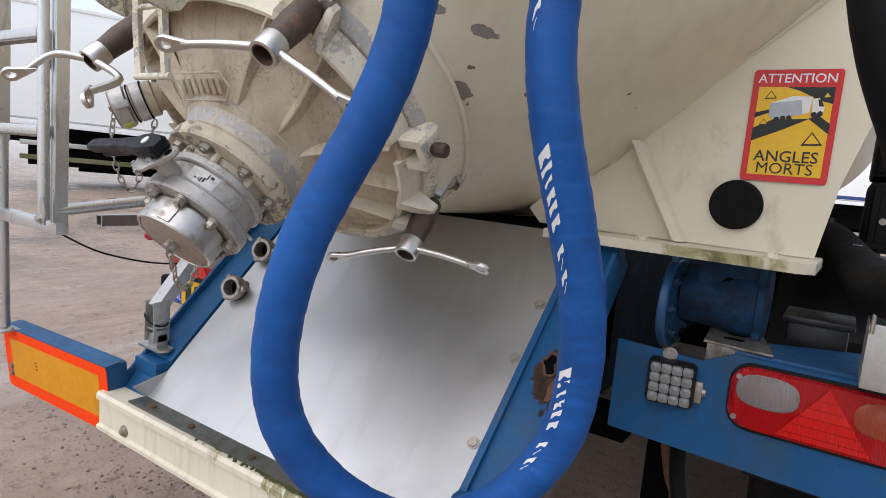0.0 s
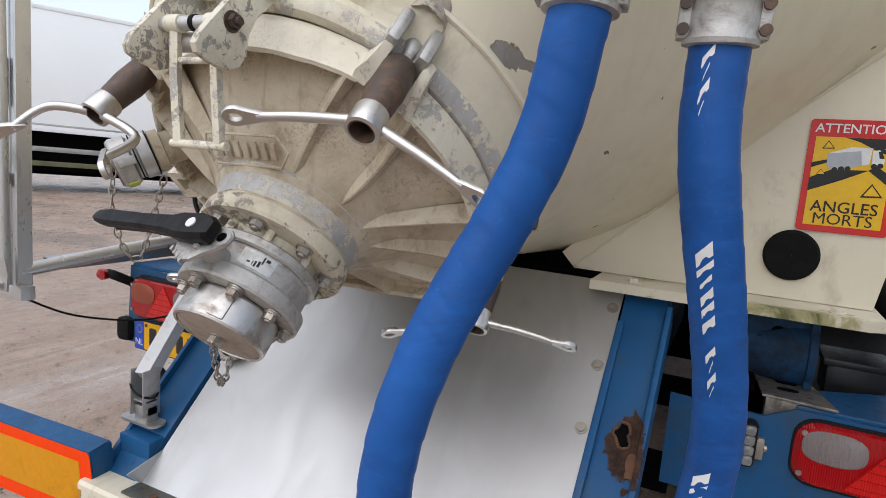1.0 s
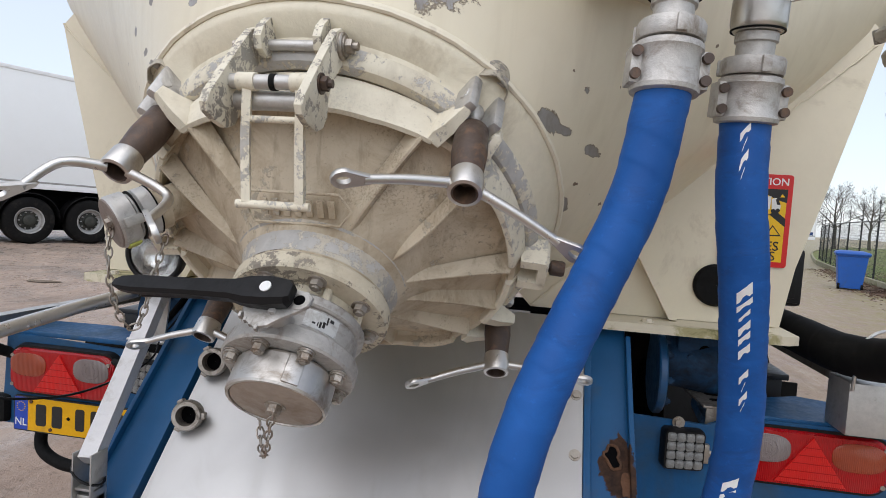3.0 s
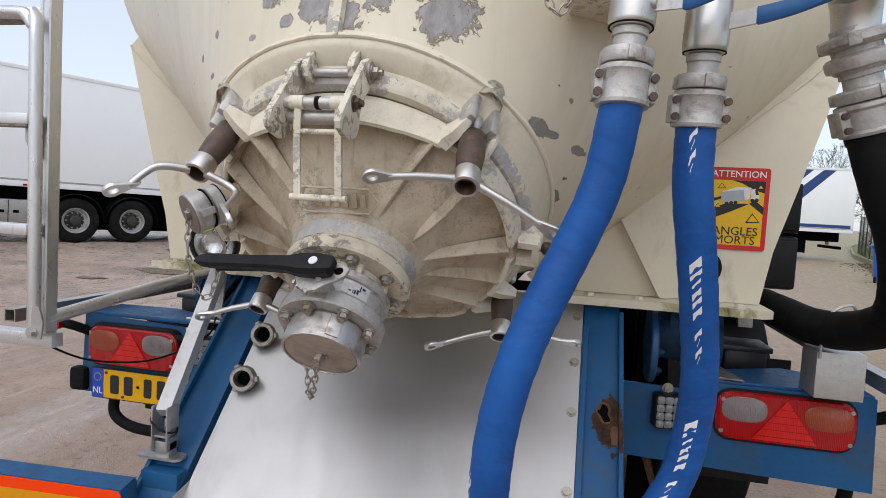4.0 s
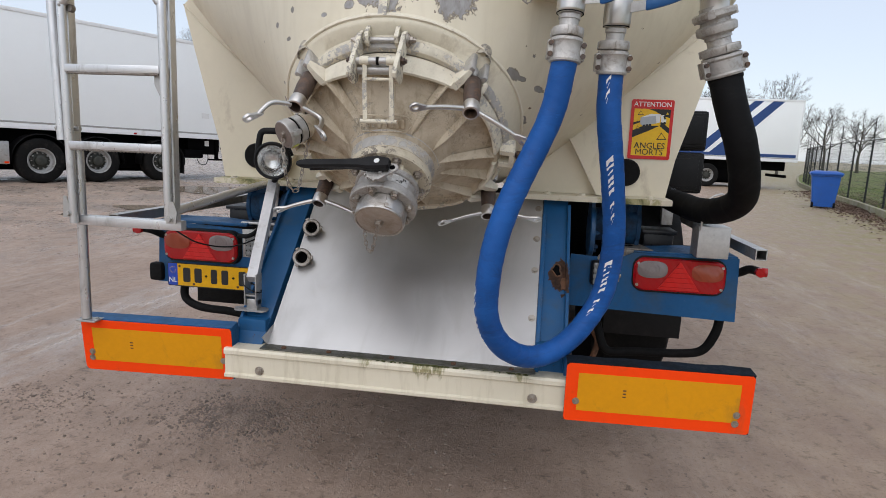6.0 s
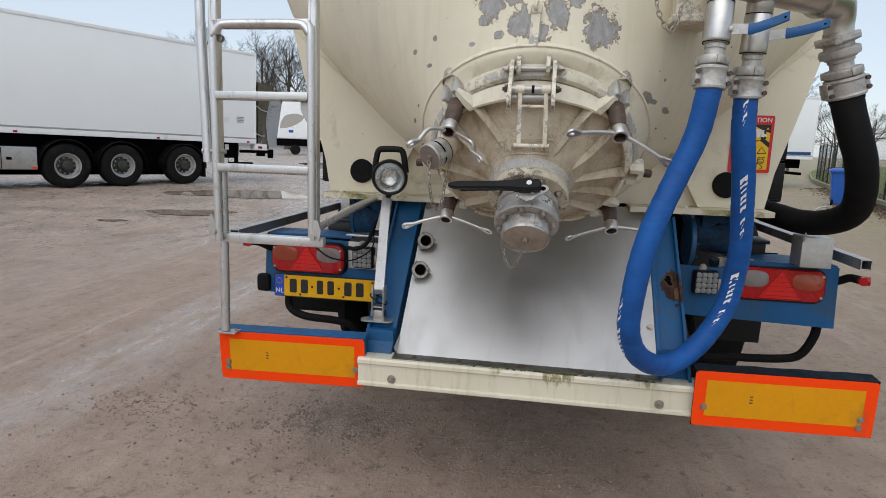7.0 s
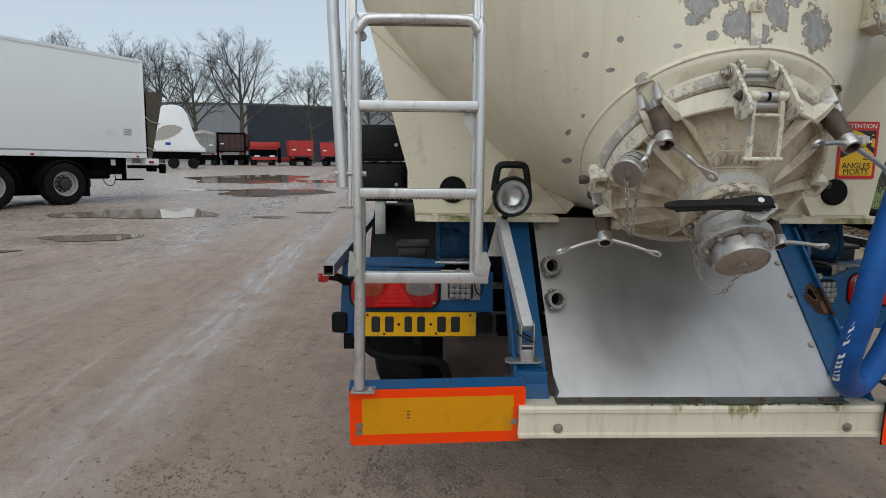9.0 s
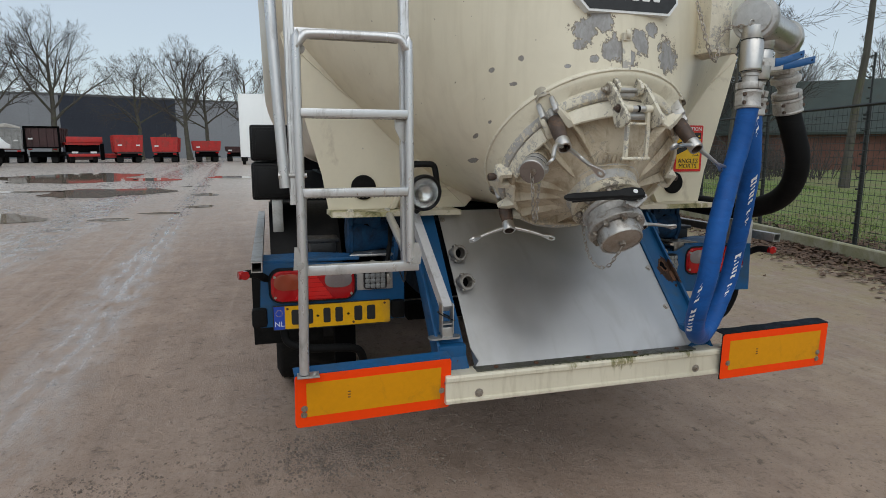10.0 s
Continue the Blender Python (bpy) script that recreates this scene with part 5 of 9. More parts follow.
prism(b, [(-1.29, 0.637), (-0.86, 0.637), (-0.86, 0.74), (-1.05, 0.82), (-1.29, 0.80)], Matrix.Translation((0, 0, 0.984)), 0, 0.014, bev=0.02)
part("panel_shelf", b, M_panel, panel_l)
b = bmesh.new()
prism(b, [(-0.90, 0.66), (-0.70, 0.66), (-0.72, 0.82), (-0.83, 0.86)], Matrix.Translation((0, 0, 0.992)), 0, 0.012, bev=0.02)
cyl(b, (-0.79, 0.72, 1.004), (-0.79, 0.72, 1.006), 0.02, n=14)
part("bracket", b, M_galv, panel_l)
b = bmesh.new()
prism(b, [(0.792, 0.625), (0.935, 0.612), (0.925, 0.66), (0.882, 0.850), (0.775, 0.825)], Matrix.Translation((0, 0, 0.994)), 0, 0.006, bev=0.012)
span(b, (0.80, 0.625, 0.95), (0.925, 0.631, 0.996), 0.001)
grey_plate = part("bracket", b, M_union, panel_r, "dull grey slotted bracket")
for y in (0.69, 0.745):
    b = bmesh.new()
    prism(b, [(px * 0.045 + 0.845, py * 0.022 + y) for px, py in round_rect(1, 1, 0.4)], Matrix.Translation((0, 0, 1.0)), 0, 0.0012)
    part("slot", b, M_hole, grey_plate)
# shaded underframe between seats and panels; the shade is put into its darker blues
for sx in (-1, 1):
    # bearing: round bolted flange, tapered housing and cap
    b = bmesh.new()
    lathe(b, [(0.0005, -0.011), (0.108, -0.011), (0.112, -0.007), (0.112, 0.007), (0.108, 0.011), (0.0005, 0.011)], Matrix.Translation((sx * 0.690, 0.735, 1.050)) @ pose(0, 0, 0, 0, 90, 0), 40, caps=False)
    span(b, (sx * 0.682, 0.70, 1.10), (sx * 0.698, 0.84, 1.185), 0.003)
    flange_ = part("bearing_flange", b, M_blue, trailer, "round blue bearing flange under the seat")
    for k in range(8):
        b = bmesh.new()
        bolt(b, (sx * 0.701, 0.735 + 0.088 * math.cos(k * 0.785), 1.050 + 0.088 * math.sin(k * 0.785)), (sx, 0, 0), 0.011, 0.012, stud=0.006)
        part("bolt", b, M_bluemid, flange_)
    b = bmesh.new()
    lathe(b, [(0.072, -0.085), (0.076, -0.02), (0.088, 0.03), (0.092, 0.085), (0.098, 0.088), (0.098, 0.104), (0.06, 0.106)], Matrix.Translation((sx * 0.790, 0.80, 1.075)) @ pose(0, 0, 0, 0, 90 * sx, 0), 32)
    span(b, (sx * 0.74, 0.735, 1.06), (sx * 0.885, 0.90, 1.185), 0.012)
    span(b, (sx * 0.875, 0.72, 1.00), (sx * 0.893, 0.88, 1.185), 0.004)
    housing_ = part("bearing_housing", b, M_bluemid, trailer, "grimy blue bearing housing with shade in its paint")
    for x, z in ((0.775, 1.155), (0.85, 1.155), (0.775, 1.10), (0.85, 1.10)):
        b = bmesh.new()
        bolt(b, (sx * x, 0.736, z), (0, -1, 0), 0.010, 0.012)
        part("bolt", b, M_bluemid, housing_)
    b = bmesh.new()
    cyl(b, (sx * 0.812, 0.7345, 1.120), (sx * 0.812, 0.733, 1.120), 0.016, n=16)
    part("grease_hole", b, M_hole, housing_)
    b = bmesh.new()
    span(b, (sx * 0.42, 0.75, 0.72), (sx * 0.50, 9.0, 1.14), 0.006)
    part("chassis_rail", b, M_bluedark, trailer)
    # unseen bulk added to keep light from the ground below the trailer
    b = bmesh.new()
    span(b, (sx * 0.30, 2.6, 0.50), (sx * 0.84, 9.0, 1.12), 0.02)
    part("shade_block", b, M_hole, trailer)
    # black valve box with a rimmed lid
    b = bmesh.new()
    span(b, (sx * 0.935, 0.86, 0.95), (sx * 1.065, 0.99, 1.040), 0.012)
    box_ = part("valve_box", b, M_boxblack, trailer, "black plastic valve box")
    b = bmesh.new()
    span(b, (sx * 0.925, 0.845, 1.036), (sx * 1.075, 1.00, 1.054), 0.005)
    part("lid", b, M_boxblack, box_)
# cross members and shim, with the shade behind the panels put into their colour
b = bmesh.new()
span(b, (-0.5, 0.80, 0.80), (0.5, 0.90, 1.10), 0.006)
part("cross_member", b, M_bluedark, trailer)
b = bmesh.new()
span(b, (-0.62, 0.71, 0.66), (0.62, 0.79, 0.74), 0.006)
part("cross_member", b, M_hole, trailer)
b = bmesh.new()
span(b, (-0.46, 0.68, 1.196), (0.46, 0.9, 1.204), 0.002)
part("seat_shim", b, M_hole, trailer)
# outrigger tubes, open at the end
for sx, y0 in ((-1, 0.33), (1, 0.46)):
    b = bmesh.new()
    x = sx * 1.30
    o, i = 0.021, 0.017
    secs = [[(x - k, y, 1.028 - k), (x + k, y, 1.028 - k), (x + k, y, 1.028 + k), (x - k, y, 1.028 + k)] for k, y in ((i, y0 + 0.12), (i, y0), (o, y0), (o, 2.4))]
    skin(b, secs, caps=False)
    part("outrigger_tube", b, M_galv, trailer, "galvanised square tube with open end")
    b = bmesh.new()
    xo = 1.335 if sx > 0 else -1.366
    yo = 0.535 if sx > 0 else 0.585
    path = smooth_path([(sx * 1.26, 0.64, 0.915), (sx * 1.285, 0.62, 0.93), (sx * 1.305, 0.585, 0.95), (xo - sx * 0.02, yo, 0.954), (xo, yo - 0.01, 0.952)], 5)
    tube(b, path, 0.017, 12)
    arm = part("marker_arm", b, M_rubber, trailer, "black rubber marker lamp arm")
    b = bmesh.new()
    cyl(b, (xo - sx * 0.004, yo - 0.01, 0.952), (xo + sx * 0.016, yo - 0.016, 0.952), 0.019, 0.018, 20)
    cyl(b, (xo - sx * 0.012, yo - 0.03, 0.952), (xo - sx * 0.012, yo - 0.01, 0.952), 0.0185, n=20)
    part("marker_lens", b, M_red, arm, "red marker lens")
# mudflaps, wheels and axle
for sx in (-1, 1):
    b = bmesh.new()
    span(b, (sx * 1.0, 1.02, 0.50), (sx * 1.345, 1.032, 0.93), 0.004) if sx < 0 else span(b, (sx * 1.0, 1.3, 0.62), (sx * 1.28, 1.31, 0.93), 0.004)
    part("mudflap", b, M_rubber, trailer)
    for y in (1.95, 3.26, 4.57):
        b = bmesh.new()
        lathe(b, [(0.30, -0.18), (0.46, -0.19), (0.515, -0.165), (0.525, -0.15), (0.525, 0.15), (0.515, 0.165), (0.46, 0.19), (0.30, 0.18)], Matrix.Translation((sx * 1.05, y, 0.525)) @ pose(0, 0, 0, 0, 90, 0), 48, caps=False)
        wheel = part("wheel", b, M_tyre, trailer, "black wide trailer tyre")
        b = bmesh.new()
        lathe(b, [(0.30, 0.17), (0.28, 0.10), (0.20, 0.06), (0.12, 0.10), (0.10, 0.19), (0.0005, 0.20)], Matrix.Translation((sx * 1.05, y, 0.525)) @ pose(0, 0, 0, 0, 90 * sx, 0), 32, caps=False)
        part("rim", b, M_galv, wheel)
    b = bmesh.new()
    arc = [(sx * 1.05, 1.95 + 0.62 * math.cos(radians(a)), 0.525 + 0.62 * math.sin(radians(a))) for a in range(-10, 191, 10)]
    skin(b, [[(x - 0.20, y, z), (x + 0.20, y, z), (x + 0.20, y, z + 0.006), (x - 0.20, y, z + 0.006)] for x, y, z in arc])
    part("mudguard", b, M_black, trailer)
b = bmesh.new()
cyl(b, (-1.0, 1.95, 0.525), (1.0, 1.95, 0.525), 0.07)
part("axle", b, M_hole, trailer)
# hanging pipes below the panels
for pts in ([(0.74, 0.80, 0.70), (0.76, 0.74, 0.60), (0.80, 0.72, 0.52), (0.92, 0.72, 0.525), (1.10, 0.70, 0.54), (1.19, 0.68, 0.57), (1.23, 0.66, 0.66), (1.235, 0.65, 0.73)],
            [(-1.20, 0.68, 0.70), (-1.19, 0.66, 0.62), (-1.10, 0.64, 0.585), (-0.95, 0.64, 0.575), (-0.87, 0.66, 0.55), (-0.84, 0.70, 0.47), (-0.84, 0.74, 0.38)]):
    b = bmesh.new()
    tube(b, smooth_path(pts, 6), 0.019, 14)
    part("bent_pipe", b, M_rubber, trailer, "dark bent pipe below the lamp panel")
b = bmesh.new()
tube(b, smooth_path([(0.70, 0.80, 0.70), (0.735, 0.76, 0.60), (0.76, 0.74, 0.55), (0.74, 0.74, 0.46), (0.74, 0.76, 0.38)], 5), 0.014, 10)
part("bent_pipe", b, M_rusty, trailer)
# legs coloured near black, for the shade they stand in
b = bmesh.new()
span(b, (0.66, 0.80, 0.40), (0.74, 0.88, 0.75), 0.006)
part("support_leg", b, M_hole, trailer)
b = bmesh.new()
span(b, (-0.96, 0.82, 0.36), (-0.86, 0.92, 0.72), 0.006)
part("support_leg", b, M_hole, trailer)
# rubber buffers beside the plate
for x in (-1.305, -0.688):
    b = bmesh.new()
    box(b, (x, 0.625, 0.748), (0.066, 0.05, 0.088), None, 0.018)
    part("rubber_buffer", b, M_rubber, trailer, "black rubber buffer")

# aluminium bracket under the black hose
b = bmesh.new()
span(b, (1.085, 0.53, 0.992), (1.205, 0.64, 1.118), 0.004)
hb = part("hose_bracket", b, M_alu, trailer, "folded aluminium hose bracket")
b = bmesh.new()
tube(b, smooth_path([(1.09, 0.528, 1.10), (1.095, 0.52, 1.20), (1.12, 0.525, 1.235), (1.16, 0.54, 1.245), (1.19, 0.58, 1.22)], 6), 0.004, 8)
part("wire_loop", b, M_steel, hb, "steel wire loop")

# ---------- support arm with the work light ----------
arm = thing("support_arm", (-0.60, 0.16, 0.72), "galvanised square support arm on a blue beam", "support arm")
b = bmesh.new()
tube(b, [(-0.590, 0.142, 0.862), (-0.648, 0.462, 1.205)], 0.019, square=True)
part("arm_tube", b, surface("pale_zinc_paint", (0.60, 0.595, 0.60), 0.42, 0.35, var=0.1, grain=0.05, dirt=(0.32, 0.29, 0.26), dirt_amt=0.25, dirt_scale=12, bump=0.15), arm, "pale zinc-painted square tube")
b = bmesh.new()
for dx in (-0.024, 0.020):
    span(b, (-0.590 + dx, 0.118, 0.765), (-0.586 + dx, 0.168, 0.885), 0.001)
span(b, (-0.614, 0.125, 0.80), (-0.566, 0.160, 0.806), 0.001)
part("arm_fork", b, M_galv, arm)
b = bmesh.new()
prism(b, round_rect(0.13, 0.05, 0.02), Matrix.Translation((-0.598, 0.145, 0.742)), 0, 0.007)
span(b, (-0.61, 0.128, 0.742), (-0.566, 0.164, 0.79), 0.004)
part("foot_plate", b, M_galv, arm)
b = bmesh.new()
ring = [(-0.592 + 0.034 * math.cos(k * 0.4), 0.142 + 0.03 * math.sin(k * 0.4), 0.832 - 0.018 * math.cos(k * 0.4)) for k in range(16)]
tube(b, ring, 0.003, 6, closed=True)
part("cable_loop", b, M_black, arm)
b = bmesh.new()
prism(b, [(-0.70, 1.06), (-0.64, 1.06), (-0.625, 1.20), (-0.66, 1.215)], Matrix.Translation((0, 0.47, 0)) @ pose(0, 0, 0, 90, 0, 0), -0.003, 0.003)
part("arm_plate", b, M_galv, arm)

lamp = thing("work_light", (-0.62, 0.43, 1.22), "round black work light with a carrying handle", "work light")
LM = Matrix.Translation((-0.617, 0.385, 1.300)) @ pose(0, 0, 0, 90, 0, 0) @ pose(0, 0, 0, 4, 8, 0)
b = bmesh.new()
lathe(b, [(0.070, 0.012), (0.075, 0.008), (0.077, -0.004), (0.074, -0.018), (0.066, -0.03), (0.05, -0.075), (0.03, -0.095), (0.0005, -0.10)], LM, 48, caps=False)
lathe(b, [(0.070, 0.012), (0.064, 0.010), (0.062, 0.0)], LM, 48, caps=False)
part("housing", b, M_black, lamp)
b = bmesh.new()
lathe(b, [(0.062, 0.0), (0.05, -0.018), (0.03, -0.03), (0.0005, -0.034)], LM, 40, caps=False)
part("reflector", b, M_reflect, lamp)
b = bmesh.new()
lathe(b, [(0.064, 0.005), (0.045, 0.010), (0.02, 0.0125), (0.0005, 0.013)], LM, 40, caps=False)
glass_ob = part("glass", b, M_glass, lamp, "ribbed clear lamp glass")
glass_ob.visible_shadow = False
b = bmesh.new()
hand = smooth_path([LM @ Vector(p) for p in ((-0.067, 0.020, -0.02), (-0.062, 0.060, -0.022), (-0.055, 0.098, -0.024), (-0.047, 0.112, -0.025), (-0.030, 0.117, -0.025), (0.030, 0.117, -0.025), (0.047, 0.112, -0.025), (0.055, 0.098, -0.024), (0.062, 0.060, -0.022), (0.067, 0.020, -0.02))], 6)
tube(b, hand, 0.0105, 12, flat=1.25)
part("carrying_handle", b, M_black, lamp)
b = bmesh.new()
cyl(b, LM @ Vector((0, -0.07, -0.05)), (-0.645, 0.455, 1.205), 0.012, n=14)
part("mount", b, M_black, lamp)

# ---------- ladder ----------
ladder = thing("ladder", (-0.96, -0.05, 0.70), "folding aluminium ladder at the back of the tank", "ladder")
XL, XR, YL = -1.143, -0.783, -0.075
b = bmesh.new()
hoop = [(XL, YL, 1.07), (XL, YL, 1.775), (XL + 0.006, YL, 1.800), (XL + 0.022, YL, 1.823), (XL + 0.050, YL, 1.834), (-0.96, YL, 1.836), (XR - 0.050, YL, 1.834), (XR - 0.022, YL, 1.823), (XR - 0.006, YL, 1.800), (XR, YL, 1.775), (XR, YL, 1.10)]
tube(b, smooth_path(hoop, 5), 0.0145, 16)
part("hoop", b, M_ladder, ladder, "bent aluminium tube hoop")


def tread(x0, x1, y, z):
    """A folded flat tread: bright smooth front, dark studded underside."""
    b = bmesh.new()
    span(b, (x0, y - 0.016, z - 0.011), (x1, y + 0.024, z + 0.0145), 0.003)
    rung = part("rung", b, M_ladder, ladder)
    b = bmesh.new()
    span(b, (x0 + 0.004, y - 0.013, z - 0.0155), (x1 - 0.004, y + 0.022, z - 0.0105), 0.001)
    for i in range(26):
        cx = x0 + 0.012 + (x1 - x0 - 0.024) * i / 25
        cyl(b, (cx, y - 0.0115, z - 0.0155), (cx, y - 0.0115, z - 0.0175), 0.0028, 0.0018, n=6)
    part("grip_strip", b, M_union, rung, "dark studded grip strip")


for z in (1.339, 1.592):
    tread(XL + 0.008, XR - 0.008, YL, z)
for x, z in ((XL + 0.004, 1.792),):
    b = bmesh.new()
    cyl(b, (x, YL - 0.016, z), (x, YL + 0.030, z), 0.0045, n=10)
    cyl(b, (x + 0.012, YL + 0.012, z - 0.003), (x + 0.012, YL + 0.030, z - 0.003), 0.013, n=16)
    part("hoop_bolt", b, M_union, ladder)
b = bmesh.new()
span(b, (XL - 0.005, -0.060, 1.062), (XR + 0.035, -0.026, 1.096), 0.004)
part("rung", b, M_ladder, ladder)
b = bmesh.new()
tube(b, [(-1.150, -0.035, 0.715), (-1.142, -0.04, 1.10), (-1.140, -0.04, 1.33)], 0.017, 14)
part("leg", b, M_ladder, ladder)
SECTION = [(-0.0155, -0.016), (-0.0125, -0.019), (-0.005, -0.019), (-0.004, -0.0165), (0.004, -0.0165), (0.005, -0.019), (0.0125, -0.019), (0.0155, -0.016), (0.0155, 0.016), (0.0125, 0.019), (-0.0125, 0.019), (-0.0155, 0.016)]
for x, z0 in ((-1.160, 1.30), (-0.790, 1.07)):
    b = bmesh.new()
    skin(b, [[(x + u, y + v, z) for u, v in SECTION] for y, z in ((-0.035, z0), (-0.028, 1.85), (0.0, 2.6), (0.02, 3.3))])
    part("stile", b, M_ladder, ladder, "grooved aluminium box section")
for z in (1.843, 2.12, 2.38):
    tread(-1.145, -0.805, -0.026 + (z - 1.85) * 0.04, z)
b = bmesh.new()
tube(b, [(-1.19, -0.05, 1.355), (-1.212, -0.035, 1.85), (-1.23, 0.0, 2.6), (-1.24, 0.02, 3.3)], 0.0175, 14)
part("grab_rail", b, M_ladder, ladder, "grey tube grab rail")
b = bmesh.new()
cyl(b, (-1.20, -0.05, 1.395), (-1.12, -0.05, 1.395), 0.008, n=12)
bolt(b, (-1.20, -0.05, 1.395), (-1, 0, 0), 0.012, 0.01)
part("rail_bolt", b, M_galv, ladder)
for x in (XL, XR):
    s = 1 if x > -1 else -1
    b = bmesh.new()
    prism(b, [(x - 0.018 + s * 0.014, 1.09), (x + 0.018 + s * 0.014, 1.09), (x + 0.018 + s * 0.02, 1.13), (x + 0.004 + s * 0.022, 1.165), (x - 0.008 + s * 0.018, 1.165)], Matrix.Translation((0, YL - 0.01, 0)) @ pose(0, 0, 0, 90, 0, 0), -0.002, 0.003)
    bolt(b, (x + s * 0.01, YL - 0.012, 1.105), (0, -1, 0), 0.010, 0.012)
    part("hook_plate", b, M_galv, ladder)
b = bmesh.new()
prism(b, [(XR - 0.046, 1.583), (XR - 0.006, 1.583), (XR - 0.008, 1.510), (XR - 0.017, 1.500), (XR - 0.028, 1.512), (XR - 0.046, 1.548)], Matrix.Translation((0, YL + 0.02, 0)) @ pose(0, 0, 0, 90, 0, 0), -0.002, 0.003)
part("stop_plate", b, M_galv, ladder)
b = bmesh.new()
span(b, (-1.175, -0.06, 0.706), (-1.10, 0.0, 0.712), 0.001)
bolt(b, (-1.115, -0.03, 0.712), (0, 0, 1), 0.008, 0.006)
part("foot_plate", b, M_galv, ladder)
b = bmesh.new()
tube(b, [(-0.79, -0.04, 1.125), (-0.76, 0.3, 1.165), (-0.725, 0.66, 1.20)], 0.0165, 14)
part("brace_tube", b, M_ladder, ladder, "grey tube brace to the tank seat")
# thin cable from the ladder to the lamps
b = bmesh.new()
tube(b, smooth_path([(-0.79, -0.03, 1.06), (-0.77, 0.08, 1.00), (-0.74, 0.25, 0.96), (-0.72, 0.42, 0.965), (-0.73, 0.55, 0.985), (-0.74, 0.60, 1.03), (-0.70, 0.64, 1.10)], 6), 0.003, 6)
solid("cable", b, M_black, "thin black electric cable hanging from the ladder", "cable", at=(-0.79, -0.03, 1.06))
b = bmesh.new()
tube(b, smooth_path([(-0.86, 0.56, 0.955), (-0.80, 0.53, 0.96), (-0.755, 0.53, 0.99), (-0.735, 0.56, 1.05), (-0.72, 0.62, 1.10), (-0.71, 0.68, 1.15)], 6), 0.010, 8)
solid("cable_sleeve", b, M_rubber, "black rubber cable sleeve by the lamp panel", "cable", at=(-0.8, 0.55, 0.96))

# ---------- marker boards ----------
def marker_board(x0, x1, bent):
    t = thing("marker_board", ((x0 + x1) / 2, 0.0, 0.505), "orange bordered amber rear marker board" + (" with a bent top edge" if bent else " on the bumper"), "marker board", group="rear marker boards")
    w, z0, z1 = x1 - x0, 0.508, 0.709
    FR = Matrix.Translation(((x0 + x1) / 2, -0.010, (z0 + z1) / 2)) @ pose(0, 0, 0, 90, 0, 0)
    b = bmesh.new()
    box(b, ((x0 + x1) / 2, -0.006, (z0 + z1) / 2), (w, 0.006, z1 - z0), None, 0.002)
    n = 14
    top = []
    for i in range(n + 1):
        x = x0 + w * i / n
        dip = (0.0015 * math.sin(i * 1.7) + 0.003 * (i / n)) if bent else 0.0
        top.append([(x, -0.010, z1 - 0.001), (x, -0.010, z1 + 0.003), (x, 0.045, z1 + 0.006 + dip), (x, 0.047, z1 + 0.003 + dip)])
    skin(b, top)
    if not bent:
        span(b, (x1 - 0.004, -0.008, z0), (x1, 0.05, z1), 0.001)
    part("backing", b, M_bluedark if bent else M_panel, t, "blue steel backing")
    # border and field
    r4 = random.Random(3 if bent else 4)
    rag = [(px + r4.uniform(-0.0012, 0.0012), py + r4.uniform(-0.0016, 0.0012)) for px, py in round_rect(w, z1 - z0, 0.014, 4)]
    b = bmesh.new()
    prism(b, rag, FR, -0.0008, 0.001)
    part("orange_border", b, M_orange, t)
    b = bmesh.new()
    prism(b, rect(-w / 2 + 0.040, -0.062, w / 2 - 0.040, 0.068), FR, 0.001, 0.0018)
    part("amber_field", b, M_yellow, t)
    for k in range(3):
        b = bmesh.new()
        box(b, FR @ Vector((-w / 2 + 0.19, 0.018 - k * 0.011, 0.002)), (0.011, 0.0006, 0.0042), None)
        part("print_bar", b, M_rusty, t)
    for x, z in (((-w / 2 + 0.032, -0.028), (-w / 2 + 0.030, -0.052), (w / 2 - 0.036, -0.028)) if not bent else ((-w / 2 + 0.036, -0.03), (w / 2 - 0.045, -0.035), (w / 2 - 0.047, -0.065))):
        b = bmesh.new()
        bolt(b, FR @ Vector((x, z, 0.001)), (0, -1, 0), 0.0085, 0.006)
        part("screw", b, M_bolt, t)
    # neither board hangs quite square to the bumper
    t.rotation_euler = (radians(1.5), 0, radians(2.6)) if bent else (radians(6), 0, radians(3.3))
    t.location.y += 0.002 if bent else 0.022
    return t


marker_board(-1.187, -0.610, False)
marker_board(0.580, 1.170, True)

# ---------- number plate: plain bars for its characters ----------
plate = thing("number_plate", (-0.985, 0.62, 0.69), "yellow number plate with black characters and blue band", "number plate")
PM = Matrix.Translation((-0.986, 0.614, 0.742)) @ pose(0, 0, 0, 90, 0, 0)
b = bmesh.new()
prism(b, round_rect(0.526, 0.112, 0.006), PM, -0.006, 0.0)
part("plate_back", b, M_ink, plate)
b = bmesh.new()
prism(b, round_rect(0.518, 0.104, 0.005), PM, 0, 0.0012)
part("plate_face", b, M_plate, plate)
b = bmesh.new()
prism(b, rect(-0.259, -0.052, -0.212, 0.052), PM, 0.0012, 0.0018)
part("blue_band", b, M_euroblue, plate, "blue band")
part("country_letters", words("NL", 0.034, PM @ Matrix.Translation((-0.236, -0.028, 0.002))), M_white, plate, smooth=0)
